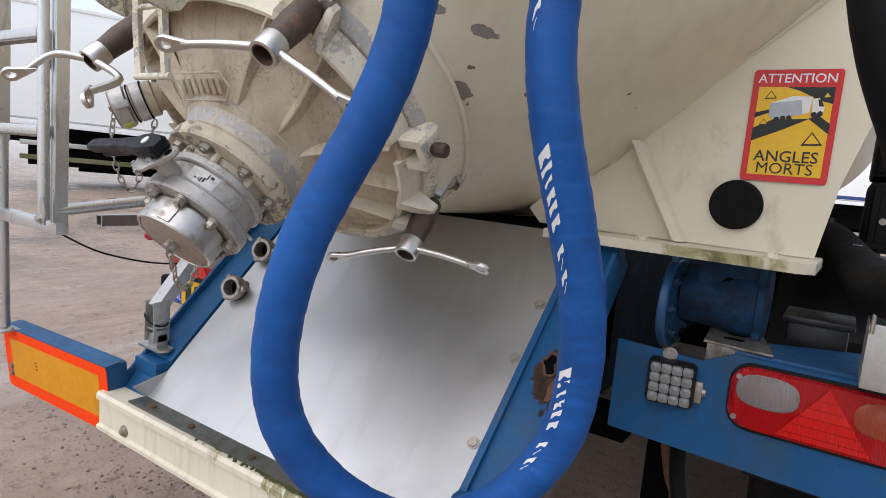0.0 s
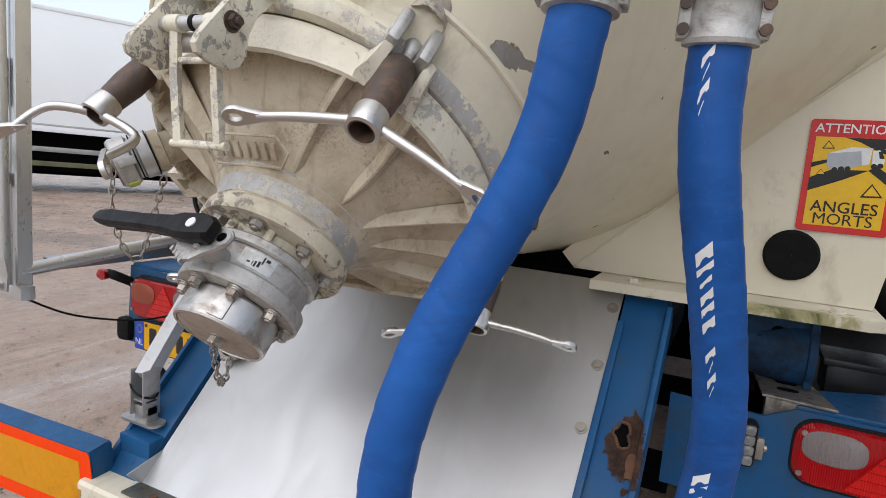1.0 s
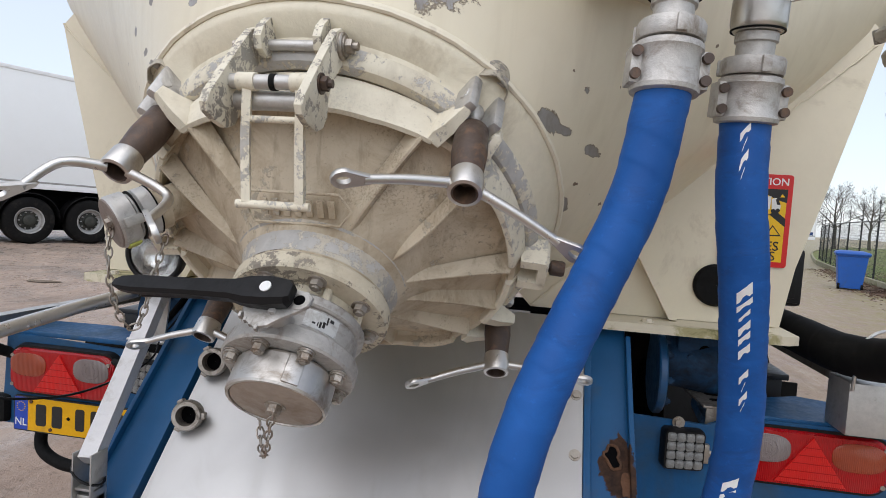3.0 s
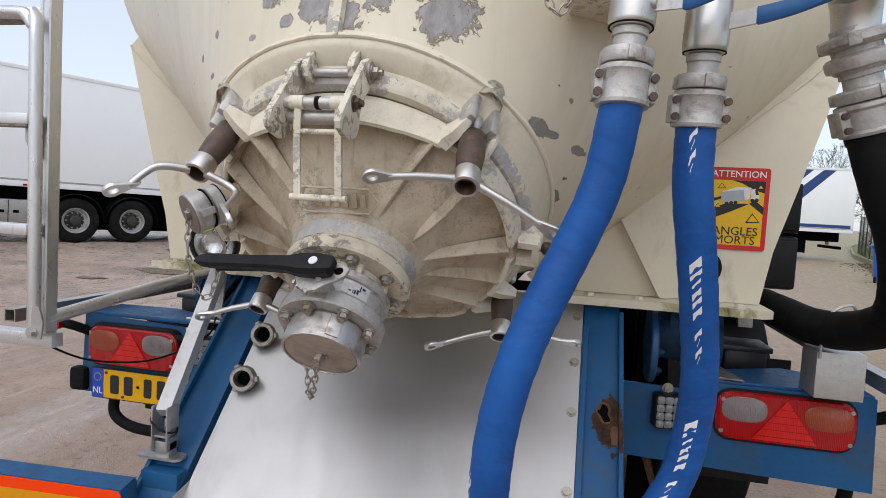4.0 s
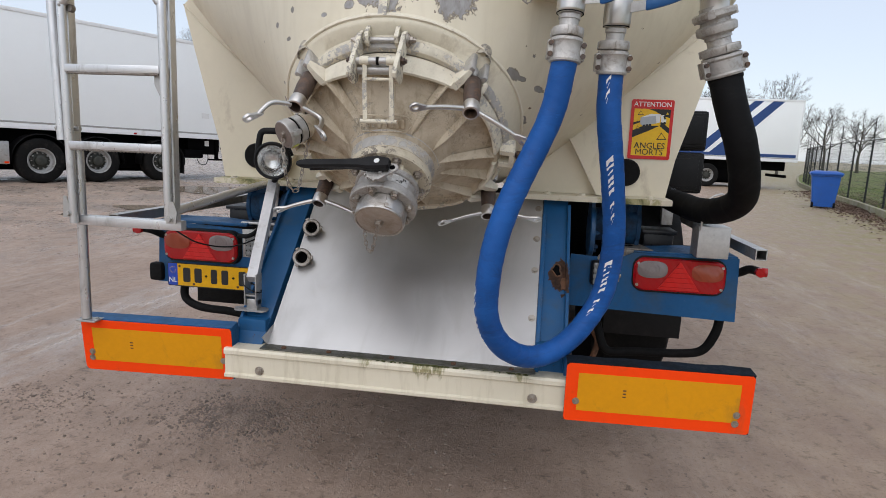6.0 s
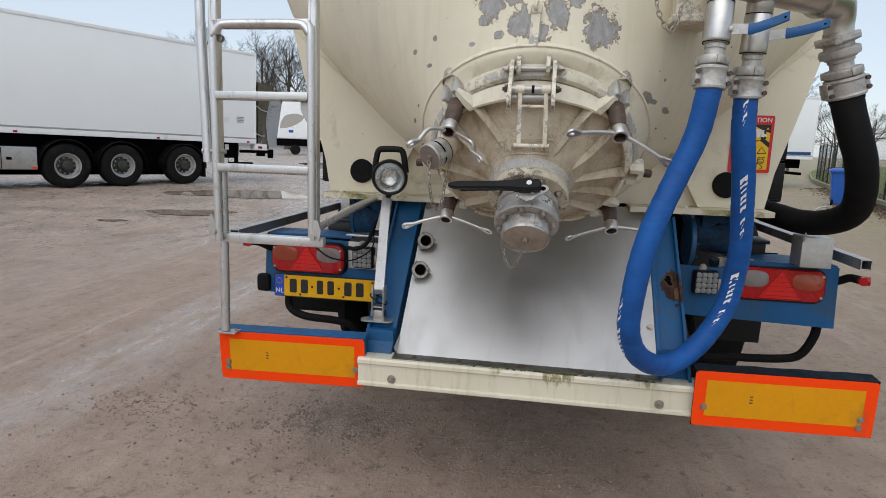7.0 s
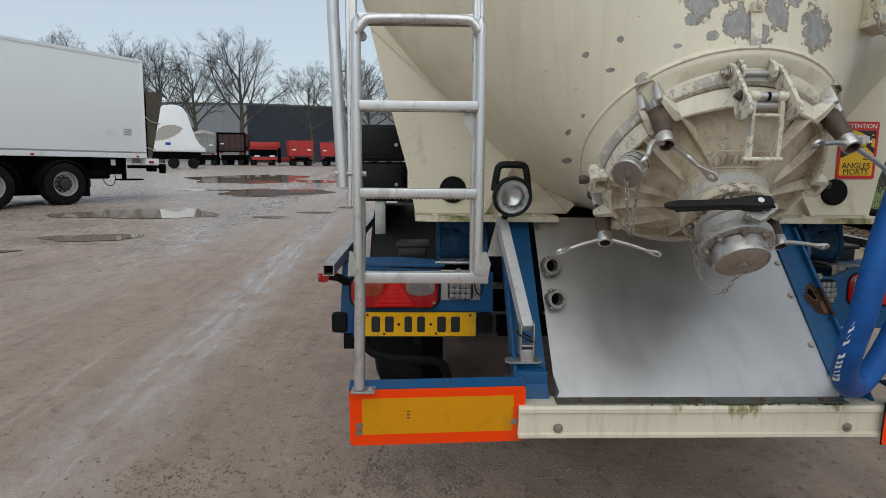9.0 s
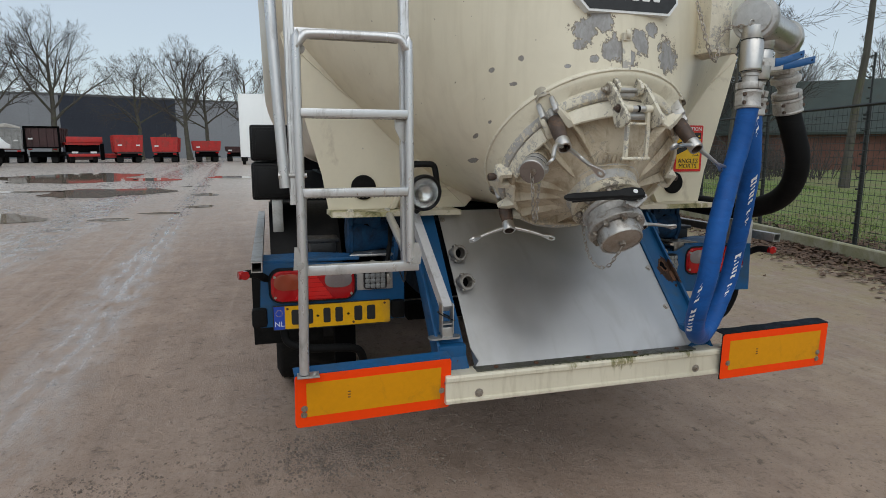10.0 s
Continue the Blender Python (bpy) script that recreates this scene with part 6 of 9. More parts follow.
for k in range(12):
    b = bmesh.new()
    cyl(b, PM @ Vector((-0.236 + 0.014 * math.cos(k * 0.5236), 0.022 + 0.014 * math.sin(k * 0.5236), 0.0018)), PM @ Vector((-0.236 + 0.014 * math.cos(k * 0.5236), 0.022 + 0.014 * math.sin(k * 0.5236), 0.0022)), 0.002, n=5)
    part("star", b, M_stickyel, plate)
for x, w, h in ((-0.165, 0.046, 0.072), (-0.108, 0.046, 0.072), (-0.068, 0.016, 0.012), (-0.028, 0.040, 0.072), (0.026, 0.042, 0.072), (0.068, 0.016, 0.012), (0.113, 0.046, 0.072), (0.172, 0.048, 0.072)):
    b = bmesh.new()
    prism(b, round_rect(w * 0.8, h * 0.95, 0.008), PM @ Matrix.Translation((x, 0, 0)), 0.0012, 0.0019)
    part("bar", b, M_ink, plate)
for x, z in ((-0.20, 0.04), (0.235, 0.04), (-0.13, -0.042), (0.09, -0.040)):
    b = bmesh.new()
    bolt(b, PM @ Vector((x, z, 0.0012)), (0, -1, 0), 0.006, 0.003, washer=False)
    part("screw", b, M_rusty, plate)

# ---------- tail lamps ----------
def tail_lamp(xc, y, zc, inner):
    """inner: +1 where the clear lens lies towards +x, -1 the other way."""
    t = thing("tail_lamp", (xc, y, zc - 0.07), "red tail lamp cluster with clear, triangle and amber lenses", "tail lamp", group="tail lamps")
    m = Matrix.Translation((xc, y, zc)) @ pose(0, 0, 0, 90, 0, 0) @ Matrix.Scale(1, 4)
    def fl(poly):
        return [(px * inner, py) for px, py in poly] if inner > 0 else [(-px * 1.0, py) for px, py in poly]
    def layer(name, poly, z0, z1, mat, label="", bev=0.04):
        b = bmesh.new()
        prism(b, poly, m, z0, z1, bev=bev)
        return part(name, b, mat, t, label)
    layer("housing", round_rect(0.384, 0.158, 0.048), -0.05, 0.028, M_black)
    layer("red_lens", round_rect(0.362, 0.138, 0.044, 8), 0.006, 0.042, M_red, bev=0.06)
    ov = lambda cx, cy, a, c: [(cx + a * (abs(math.cos(k)) ** 0.75) * (1 if math.cos(k) > 0 else -1), cy + c * (abs(math.sin(k)) ** 0.75) * (1 if math.sin(k) > 0 else -1)) for k in [i * 0.2618 for i in range(24)]]
    layer("clear_lens", fl(ov(0.108, 0.022, 0.060, 0.036)), 0.04, 0.0455, M_clear, "milky clear lens")
    for rr in (0.016, 0.028):
        b = bmesh.new()
        tube(b, [m @ Vector(((0.108 if inner > 0 else -0.108) + rr * math.cos(k * 0.3142), 0.022 + rr * 0.9 * math.sin(k * 0.3142), 0.0455)) for k in range(20)], 0.0012, 5, closed=True)
        part("lens_ring", b, M_clear, t)
    layer("amber_lens", fl(ov(-0.108, 0.020, 0.062, 0.036)), 0.04, 0.0450, M_amber, "orange lens")
    layer("reflector_triangle", fl([(0.0, 0.060), (0.082, -0.058), (-0.082, -0.058)]), 0.04, 0.0465, M_tri, "bright red reflector triangle", bev=0.0)
    for k in range(5):
        z = -0.046 + k * 0.02
        hw = 0.082 * (0.060 - z) / 0.118
        layer("ridge", rect(-hw, z - 0.0008, hw, z + 0.0008), 0.0465, 0.0478, M_red, bev=0.0)
    for px, pz in ((0.165, 0.045), (-0.165, 0.045), (0.165, -0.045), (-0.165, -0.045)):
        b = bmesh.new()
        cyl(b, m @ Vector((px, pz, 0.04)), m @ Vector((px, pz, 0.044)), 0.006, n=12)
        part("screw", b, M_bolt, t)
    return t


tail_lamp(1.044, 0.632, 0.900, -1)
tail_lamp(-1.070, 0.632, 0.886, 1)

# ---------- square LED lamps ----------
def led_lamp(x, y, z, turn, plate_too):
    t = thing("led_lamp", (x, y + 0.01, z - 0.052), "square work lamp with sixteen small lenses" + (" on a bare metal plate" if plate_too else " on the blue panel"), "lamp", group="led lamps")
    m = Matrix.Translation((x, y, z)) @ pose(0, 0, 0, 0, 0, turn) @ pose(0, 0, 0, 90, 0, 0)
    b = bmesh.new()
    prism(b, round_rect(0.104, 0.104, 0.012), m, -0.030, 0.012, bev=0.05)
    part("lamp_body", b, M_black, t)
    for i in range(4):
        for j in range(4):
            b = bmesh.new()
            c = m @ Matrix.Translation((-0.0345 + 0.023 * i, -0.0345 + 0.023 * j, 0.012))
            prism(b, round_rect(0.0215, 0.0215, 0.005, 2), c, 0, 0.003)
            lathe(b, [(0.0098, 0.003), (0.0092, 0.0042), (0.006, 0.0052), (0.0005, 0.0055)], c, 12, caps=False)
            part("lens", b, M_ledlens, t)
    b = bmesh.new()
    box(b, m @ Vector((0.060, -0.01, -0.012)), (0.016, 0.05, 0.02), m.to_3x3().to_4x4(), 0.003)
    bolt(b, m @ Vector((0.068, -0.01, -0.012)), m.to_3x3() @ Vector((1, 0, 0)), 0.008, 0.007)
    part("bracket", b, M_bolt, t)
    b = bmesh.new()
    bolt(b, m @ Vector((-0.01, 0.062, -0.02)), m.to_3x3() @ Vector((0, 0, 1)), 0.012, 0.010)
    part("mount_bolt", b, M_bolt, t)
    if plate_too:
        b = bmesh.new()
        span(b, (x - 0.08, y + 0.024, z - 0.06), (x + 0.085, y + 0.028, z + 0.07), 0.001)
        part("mount_plate", b, M_alu, t, "bare aluminium plate")
    return t


led_lamp(0.742, 0.585, 0.893, 8, False)
led_lamp(-0.795, 0.600, 0.905, -6, True)

# ---------- side storage boxes ----------
def storage_box(x0, x1, y, z0, z1):
    t = thing("storage_box", ((x0 + x1) / 2, y + 0.3, z0), "black plastic storage box with a latched lid", "storage box", group="storage boxes")
    b = bmesh.new()
    span(b, (x0, y, z0), (x1, y + 0.55, z1), 0.018)
    part("body", b, M_black, t)
    b = bmesh.new()
    span(b, (x0 + 0.012, y - 0.014, z0 + 0.014), (x1 - 0.012, y + 0.004, z1 - 0.014), 0.008)
    span(b, (x0 + 0.03, y - 0.018, z0 + 0.03), (x1 - 0.03, y - 0.006, z1 - 0.03), 0.006)
    part("lid", b, M_black, t)
    b = bmesh.new()
    s = 1 if x0 < 0 else -1
    cyl(b, ((x1 if x0 < 0 else x0) - s * 0.045, y - 0.018, (z0 + z1) / 2 - 0.01), ((x1 if x0 < 0 else x0) - s * 0.045, y - 0.028, (z0 + z1) / 2 - 0.01), 0.010, n=14)
    part("latch", b, M_bolt, t)
    return t


for z0, z1 in ((1.415, 1.615), (1.195, 1.405)):
    storage_box(-1.335, -1.06, 1.5, z0, z1)
    storage_box(1.06, 1.285, 1.35, z0, z1)
for x in (-1.2, 1.17):
    b = bmesh.new()
    span(b, (x - 0.03, 1.55, 0.9), (x + 0.03, 1.6, 1.196), 0.004)
    part("box_bracket", b, M_galv, trailer)

# ---------- pipework: manifold, ball valves, couplings ----------
pipes = thing("pipe_manifold", (0.62, 0.0, 1.63), "stainless pipe manifold with two blue-handled ball valves", "pipe manifold")
b = bmesh.new()
m0, m1 = Vector((0.515, -0.135, 1.958)), Vector((0.902, 0.092, 1.942))
path = [m0, m0.lerp(m1, 0.5), m1] + [Vector(p) for p in ((0.928, 0.118, 1.938), (0.946, 0.140, 1.922), (0.957, 0.155, 1.895), (0.961, 0.162, 1.868), (0.964, 0.164, 1.835))]
tube(b, path, [0.058, 0.058, 0.058, 0.054, 0.049, 0.046, 0.044, 0.044], 32)
md = (m1 - m0).normalized()
mq = md.to_track_quat("Z", "Y").to_matrix().to_4x4()
lathe(b, [(0.058, -0.012), (0.066, -0.012), (0.068, 0), (0.066, 0.012), (0.058, 0.012)], Matrix.Translation(m1 - md * 0.05) @ mq, 36)
man = part("manifold_pipe", b, M_steel, pipes, "bright steel manifold pipe")
b = bmesh.new()
lathe(b, [(0.058, 0.03), (0.076, 0.028), (0.080, 0.022), (0.080, -0.004), (0.076, -0.010), (0.064, -0.012), (0.060, -0.020), (0.0005, -0.024)], Matrix.Translation(m0) @ mq, 44, caps=False)
tube(b, [m0 - md * 0.03 + Vector((0.012 * math.cos(k * 0.63), 0, 0.012 * math.sin(k * 0.63) - 0.02)) for k in range(10)], 0.0025, 6, closed=True)
part("end_cap", b, M_alu, man, "round aluminium end cap")
b = bmesh.new()
chain(b, [m0 - md * 0.03 + Vector((0, 0, -0.03)), (0.445, -0.080, 1.930), (0.415, -0.065, 1.885), (0.404, -0.085, 1.842), (0.381, -0.100, 1.807), (0.360, -0.100, 1.830), (0.340, -0.098, 1.872), (0.330, -0.080, 1.942), (0.325, -0.050, 2.02)], 0.026, 0.002)
part("chain", b, M_bolt, man)
b = bmesh.new()
span(b, (0.405, -0.03, 1.866), (0.50, 0.16, 2.10), 0.005)
span(b, (0.395, -0.045, 1.848), (0.525, 0.16, 1.868), 0.003)
part("pipe_bracket", b, M_worn, pipes, "flaking cream pipe bracket")


def coupling(p, d, r, parent):
    """A screwed coupling and a bolted hose clamp; p is where the hose comes out, d points up the pipe."""
    p, d = Vector(p), Vector(d).normalized()
    ex = (Vector((1, 0.15, 0)) - d * Vector((1, 0.15, 0)).dot(d)).normalized()
    m = Matrix.Translation(p) @ Matrix((ex, d.cross(ex), d)).transposed().to_4x4()
    b = bmesh.new()
    lathe(b, [(r, 0.0), (r * 1.16, 0.002), (r * 1.19, 0.008), (r * 1.10, 0.014), (r * 1.10, 0.052), (r * 1.19, 0.058), (r * 1.17, 0.066), (r * 0.98, 0.070)], m, 40)
    for s in (-1, 1):
        box(b, m @ Vector((s * r * 1.16, 0, 0.034)), (r * 0.42, r * 0.9, 0.052), m.to_3x3().to_4x4(), 0.004)
    clamp = part("hose_clamp", b, M_castalu, parent, "cast aluminium hose clamp")
    for s in (-1, 1):
        for z in (0.019, 0.049):
            b = bmesh.new()
            cyl(b, m @ Vector((s * r * 1.2, -r * 0.45, z)), m @ Vector((s * r * 1.2, -r * 0.62, z)), 0.0072, n=14)
            part("clamp_screw", b, M_rust, parent)
    b = bmesh.new()
    lathe(b, [(r * 0.90, 0.066), (r * 0.90, 0.070), (r * 1.12, 0.071), (r * 1.17, 0.075), (r * 1.17, 0.092), (r * 1.11, 0.096), (r * 0.72, 0.098), (r * 0.70, 0.102), (r * 0.70, 0.118), (r * 0.79, 0.120), (r * 0.79, 0.132), (r * 0.70, 0.134), (r * 0.70, 0.150)], m, 40)
    for k in range(3):
        R = m @ Matrix.Rotation(k * 2.094 + 0.5, 4, "Z")
        box(b, R @ Vector((r * 1.15, 0, 0.0835)), (0.010, 0.014, 0.024), R.to_3x3().to_4x4(), 0.003)
    part("coupling_nut", b, M_castalu, parent, "aluminium coupling nut")
    return m


H1, H2, H3 = Vector((0.499, -0.152, 1.630)), Vector((0.643, -0.020, 1.617)), Vector((1.022, 0.182, 1.645))
LEVERS = (((0.541, -0.160, 1.803), (0.585, -0.175, 1.801), (0.633, -0.190, 1.812), (0.681, -0.205, 1.831)), ((0.675, -0.050, 1.803), (0.722, -0.075, 1.806), (0.773, -0.100, 1.814), (0.819, -0.125, 1.827)))
for p, top, pts in ((H1, Vector((0.515, -0.130, 1.95)), LEVERS[0]), (H2, Vector((0.650, -0.045, 1.945)), LEVERS[1])):
    d = (top - p).normalized()
    m = coupling(p, d, 0.0385, pipes)
    b = bmesh.new()
    lathe(b, [(0.030, 0.134), (0.034, 0.1345), (0.0385, 0.139), (0.0398, 0.146), (0.0398, 0.245), (0.0375, 0.249), (0.0375, 0.256), (0.0390, 0.259), (0.0390, 0.300)], m, 12, a0=0.26)
    body_v = part("ball_valve", b, M_steel, pipes, "steel ball valve body", smooth=40)
    for z in (0.1365, 0.2525):
        b = bmesh.new()
        lathe(b, [(0.036, z - 0.0012), (0.0383, z - 0.0012), (0.0383, z + 0.0012), (0.036, z + 0.0012)], m, 30, caps=False)
        part("seal_ring", b, M_rubber, body_v)
    pts = [Vector(q) for q in pts]
    u, w = (pts[1] - pts[0]).normalized(), Vector((0, 0, 1))
    v = w.cross(u).normalized()
    b = bmesh.new()
    cyl(b, pts[0] - u * 0.022, pts[0] + u * 0.004, 0.012, n=16)
    skin(b, [[q + v * 0.0025 + w * h, q - v * 0.0025 + w * h, q - v * 0.0025 - w * h, q + v * 0.0025 - w * h] for q, h in ((pts[0] - u * 0.006, 0.0135), (pts[0] + u * 0.004, 0.0145), (pts[1] + u * 0.01, 0.0135))])
    part("lever_root", b, M_alu, pipes)
    grip = smooth_path([pts[1] - u * 0.002, pts[1] + u * 0.012, pts[2], pts[3] - (pts[3] - pts[2]) * 0.12, pts[3]], 4)
    b = bmesh.new()
    secs = []
    for i, q in enumerate(grip):
        f = i / (len(grip) - 1)
        h = (0.0155 - 0.003 * f) * (1.0 if 0 < i < len(grip) - 2 else (0.90 if i == 0 else (0.93 if i == len(grip) - 2 else 0.55)))
        secs.append([q + v * a_ + w * c_ for a_, c_ in ((0.0035, h), (-0.0035, h), (-0.0058, h * 0.75), (-0.0058, -h * 0.75), (-0.0035, -h), (0.0035, -h), (0.0058, -h * 0.75), (0.0058, h * 0.75))])
    skin(b, secs)
    lev = part("blue_lever", b, M_lever, pipes, "blue plastic lever sleeve")
    b = bmesh.new()
    hole = pts[3].lerp(pts[2], 0.22)
    cyl(b, hole + v * 0.0064, hole - v * 0.0064, 0.0032, n=12)
    part("lever_hole", b, M_hole, lev)
m = coupling(H3, (-0.30, -0.09, 0.95), 0.052, pipes)
b = bmesh.new()
lathe(b, [(0.046, 0.13), (0.050, 0.135), (0.060, 0.138), (0.062, 0.146), (0.062, 0.160), (0.056, 0.166), (0.046, 0.168), (0.046, 0.178), (0.060, 0.182), (0.066, 0.188), (0.066, 0.200), (0.058, 0.206), (0.042, 0.208), (0.042, 0.22)], m, 40)
for k in range(3):
    R = m @ Matrix.Rotation(k * 2.094, 4, "Z")
    box(b, R @ Vector((0.066, 0, 0.194)), (0.012, 0.022, 0.026), R.to_3x3().to_4x4(), 0.003)
part("coupling_nut", b, M_castalu, pipes)

# ---------- hoses ----------
def wrapped_hose(name, pts, r, mat, label, step, proud):
    """A hose whose wrapping tape lies in slightly slanted turns, each overlapping the one before."""
    rough_path = smooth_path(pts, 16)
    path, acc, nxt, cum = [], 0.0, 0.0, []
    for a, c in zip(rough_path[:-1], rough_path[1:]):
        seg = (c - a).length
        while acc + seg > nxt:
            path.append(a.lerp(c, (nxt - acc) / seg))
            cum.append(nxt)
            nxt += 0.0035
        acc += seg
    path.append(rough_path[-1])
    cum.append(acc)
    t = thing(name, pts[0], label, "hose")
    b = bmesh.new()
    rings, u, n = [], None, 28
    for i, p in enumerate(path):
        d = (path[min(i + 1, len(path) - 1)] - path[max(i - 1, 0)]).normalized()
        if u is None:
            u, v = frame_of(d)
        else:
            u = (u - d * u.dot(d)).normalized()
            v = d.cross(u).normalized()
        ring = []
        for k in range(n):
            a = 2 * math.pi * k / n
            s = cum[i] + 0.42 * r * math.cos(a + 0.9 * math.sin(cum[i] * 3.1))
            turn = s / step + 0.22 * math.sin(s * 17) + 0.13 * math.sin(s * 41 + 1)
            f = turn - math.floor(turn)
            rise = min(f / 0.86, (1 - f) / 0.14)
            rr = r * (1 + 0.006 * math.sin(cum[i] * 13 + 1)) + proud * (rise - 0.5) + 0.0004 * math.sin(3 * a + cum[i] * 23)
            ring.append(p + u * (rr * math.cos(a)) + v * (rr * math.sin(a)))
        rings.append(ring)
    skin(b, rings)
    part("hose_wall", b, mat, t, smooth=60)
    return t, rough_path


LOOP = [H1 + Vector((0.002, 0.004, 0.03)), H1, (0.478, -0.152, 1.505), (0.437, -0.164, 1.392), (0.398, -0.184, 1.302), (0.362, -0.204, 1.210), (0.335, -0.216, 1.103), (0.321, -0.210, 0.990),
        (0.321, -0.180, 0.890), (0.348, -0.130, 0.804), (0.398, -0.078, 0.745), (0.464, -0.026, 0.716), (0.536, 0.022, 0.728), (0.603, 0.060, 0.778), (0.658, 0.084, 0.855), (0.690, 0.091, 0.932),
        (0.704, 0.082, 1.045), (0.702, 0.061, 1.150), (0.685, 0.026, 1.267), (0.662, -0.014, 1.400), (0.645, -0.027, 1.515), H2, H2 + Vector((-0.001, 0.002, 0.03))]
blue_hose, blue_path = wrapped_hose("blue_hose", LOOP, 0.0365, M_hose, "blue wrapped rubber hose hanging in a loop", 0.052, 0.0011)
# white lettering on the hose becomes plain slanted bars
def hose_marks(path, spots, r):
    acc, marks = 0.0, []
    cum = [0.0]
    for a, c in zip(path[:-1], path[1:]):
        acc += (c - a).length
        cum.append(acc)
    def at(s):
        for i in range(len(path) - 1):
            if cum[i + 1] >= s:
                f = (s - cum[i]) / max(cum[i + 1] - cum[i], 1e-6)
                return path[i].lerp(path[i + 1], f), (path[i + 1] - path[i]).normalized()
        return path[-1], (path[-1] - path[-2]).normalized()
    for s0, lens, half, towards in spots:
        s = s0
        for ln, gap, size in lens:
            b = bmesh.new()
            secs = []
            k = 5
            for j in range(k + 1):
                f = -1 + 2 * j / k
                ang = half * size * f + 0.05
                row = []
                for e, rr in ((0, 1.004), (0, 1.019), (1, 1.019), (1, 1.004)):
                    q = ln * (0.74 if j in (2, 3) else 1.0)
                    p, d = at(s - (q if e else 0.12 * ln) + 0.009 * f)
                    v = (towards - p)
                    v = (v - d * v.dot(d)).normalized()
                    u = d.cross(v)
                    row.append(p + (v * math.cos(ang) + u * math.sin(ang)) * r * rr)
                secs.append(row)
            skin(b, secs)
            part("white_mark", b, M_white, blue_hose)
            s -= ln + gap


total = sum((c - a).length for a, c in zip(blue_path[:-1], blue_path[1:])) - 0.03
word = [(0.020, 0.004, 1.0), (0.010, 0.009, 1.0), (0.008, 0.009, 0.72), (0.015, 0.004, 0.75), (0.013, 0.008, 0.75), (0.017, 0.030, 0.75), (0.014, 0.010, 0.6), (0.004, 0.012, 0.25), (0.015, 0.008, 0.5), (0.004, 0.0, 0.25)]
EYE_A, EYE_B = Vector((0.36, -1.0, 1.45)), Vector((-0.9, -0.9, 0.9))
hose_marks(blue_path, [(total - 0.012, word[6:], 0.30, EYE_A), (total - 0.237, word, 0.30, EYE_A), (total - 0.592, word, 0.30, EYE_A), (total - 1.24, word, 0.30, EYE_B)], 0.0365)

BLACK = [H3 + Vector((-0.002, 0.003, 0.03)), H3, (1.050, 0.166, 1.540), (1.092, 0.175, 1.432), (1.135, 0.235, 1.325), (1.165, 0.345, 1.238), (1.140, 0.468, 1.190), (1.098, 0.590, 1.174), (1.070, 0.78, 1.180), (1.045, 0.95, 1.192), (1.010, 1.15, 1.216), (0.98, 1.35, 1.225), (0.96, 1.9, 1.20)]
black_hose, _ = wrapped_hose("black_hose", BLACK, 0.0505, M_hoseb, "thick black rubber hose resting on a bracket", 0.075, 0.0006)

b = bmesh.new()
cuff_d = (Vector(BLACK[2]) - H3).normalized()
lathe(b, [(0.0500, -0.004), (0.0535, -0.002), (0.0540, 0.008), (0.0530, 0.014), (0.0505, 0.016)], Matrix.Translation(H3) @ cuff_d.to_track_quat("Z", "Y").to_matrix().to_4x4(), 36, caps=False)
part("hose_cuff", b, M_rubber, black_hose)
for k in range(4):
    b = bmesh.new()
    MK = Matrix.Translation((1.048 + 0.001 * k, 0.93 - 0.016 * k, 1.190)) @ pose(0, 0, 0, -28, 0, 0)
    box(b, MK @ Vector((0, 0, 0.0525)), (0.020, 0.009, 0.0012), MK.to_3x3().to_4x4(), 0.0)
    part("printed_mark", b, M_printgrey, black_hose)

# tank sign above the hatch: plain white shapes on black
SG = Matrix.Translation((-0.003, -0.103, 2.022)) @ pose(0, 0, 0, 90 - 10.5, 0, 0)
b = bmesh.new()
prism(b, [(-0.20, -0.03), (-0.16, -0.075), (0.16, -0.075), (0.20, -0.03), (0.20, 0.03), (0.16, 0.075), (-0.16, 0.075), (-0.20, 0.03)], SG, -0.06, 0.004)
sign = part("name_sign", b, M_white, tank, "black name sign with white edge")
b = bmesh.new()
prism(b, [(-0.190, -0.028), (-0.155, -0.066), (0.155, -0.066), (0.190, -0.028), (0.190, 0.028), (0.155, 0.066), (-0.155, 0.066), (-0.190, 0.028)], SG, 0.004, 0.006)
part("sign_field", b, M_ink, tank)
for i, w in enumerate((0.03, 0.03, 0.012, 0.03, 0.032, 0.028)):
    b = bmesh.new()
    prism(b, round_rect(w, 0.06, 0.006), SG @ Matrix.Translation((-0.105 + i * 0.043, 0, 0)), 0.006, 0.0075)
    part("sign_bar", b, M_white, tank)

# ---------- the yard: ground, puddles, kerb, verge ----------
PUDDLES = [(-6.66, 8.6, 0.74, 0.50, 1), (-7.2, 7.1, 0.26, 0.12, 2), (-7.75, 12.85, 1.6, 1.35, 3), (-6.7, 21.4, 1.75, 2.6, 4), (-11.2, 34.5, 3.7, 5.6, 5), (-4.1, 24.6, 0.6, 0.35, 6), (-9.6, 22.5, 1.2, 0.5, 7), (-15.5, 20.5, 1.3, 0.5, 8), (-6.7, 31.0, 1.1, 1.8, 9), (-3.1, 33.0, 1.4, 1.5, 10), (-3.3, 19.5, 0.40, 0.7, 11), (-4.5, 12.2, 0.42, 0.30, 12), (-3.7, 13.4, 0.40, 0.25, 13), (-3.0, 15.0, 0.3, 0.4, 14)]


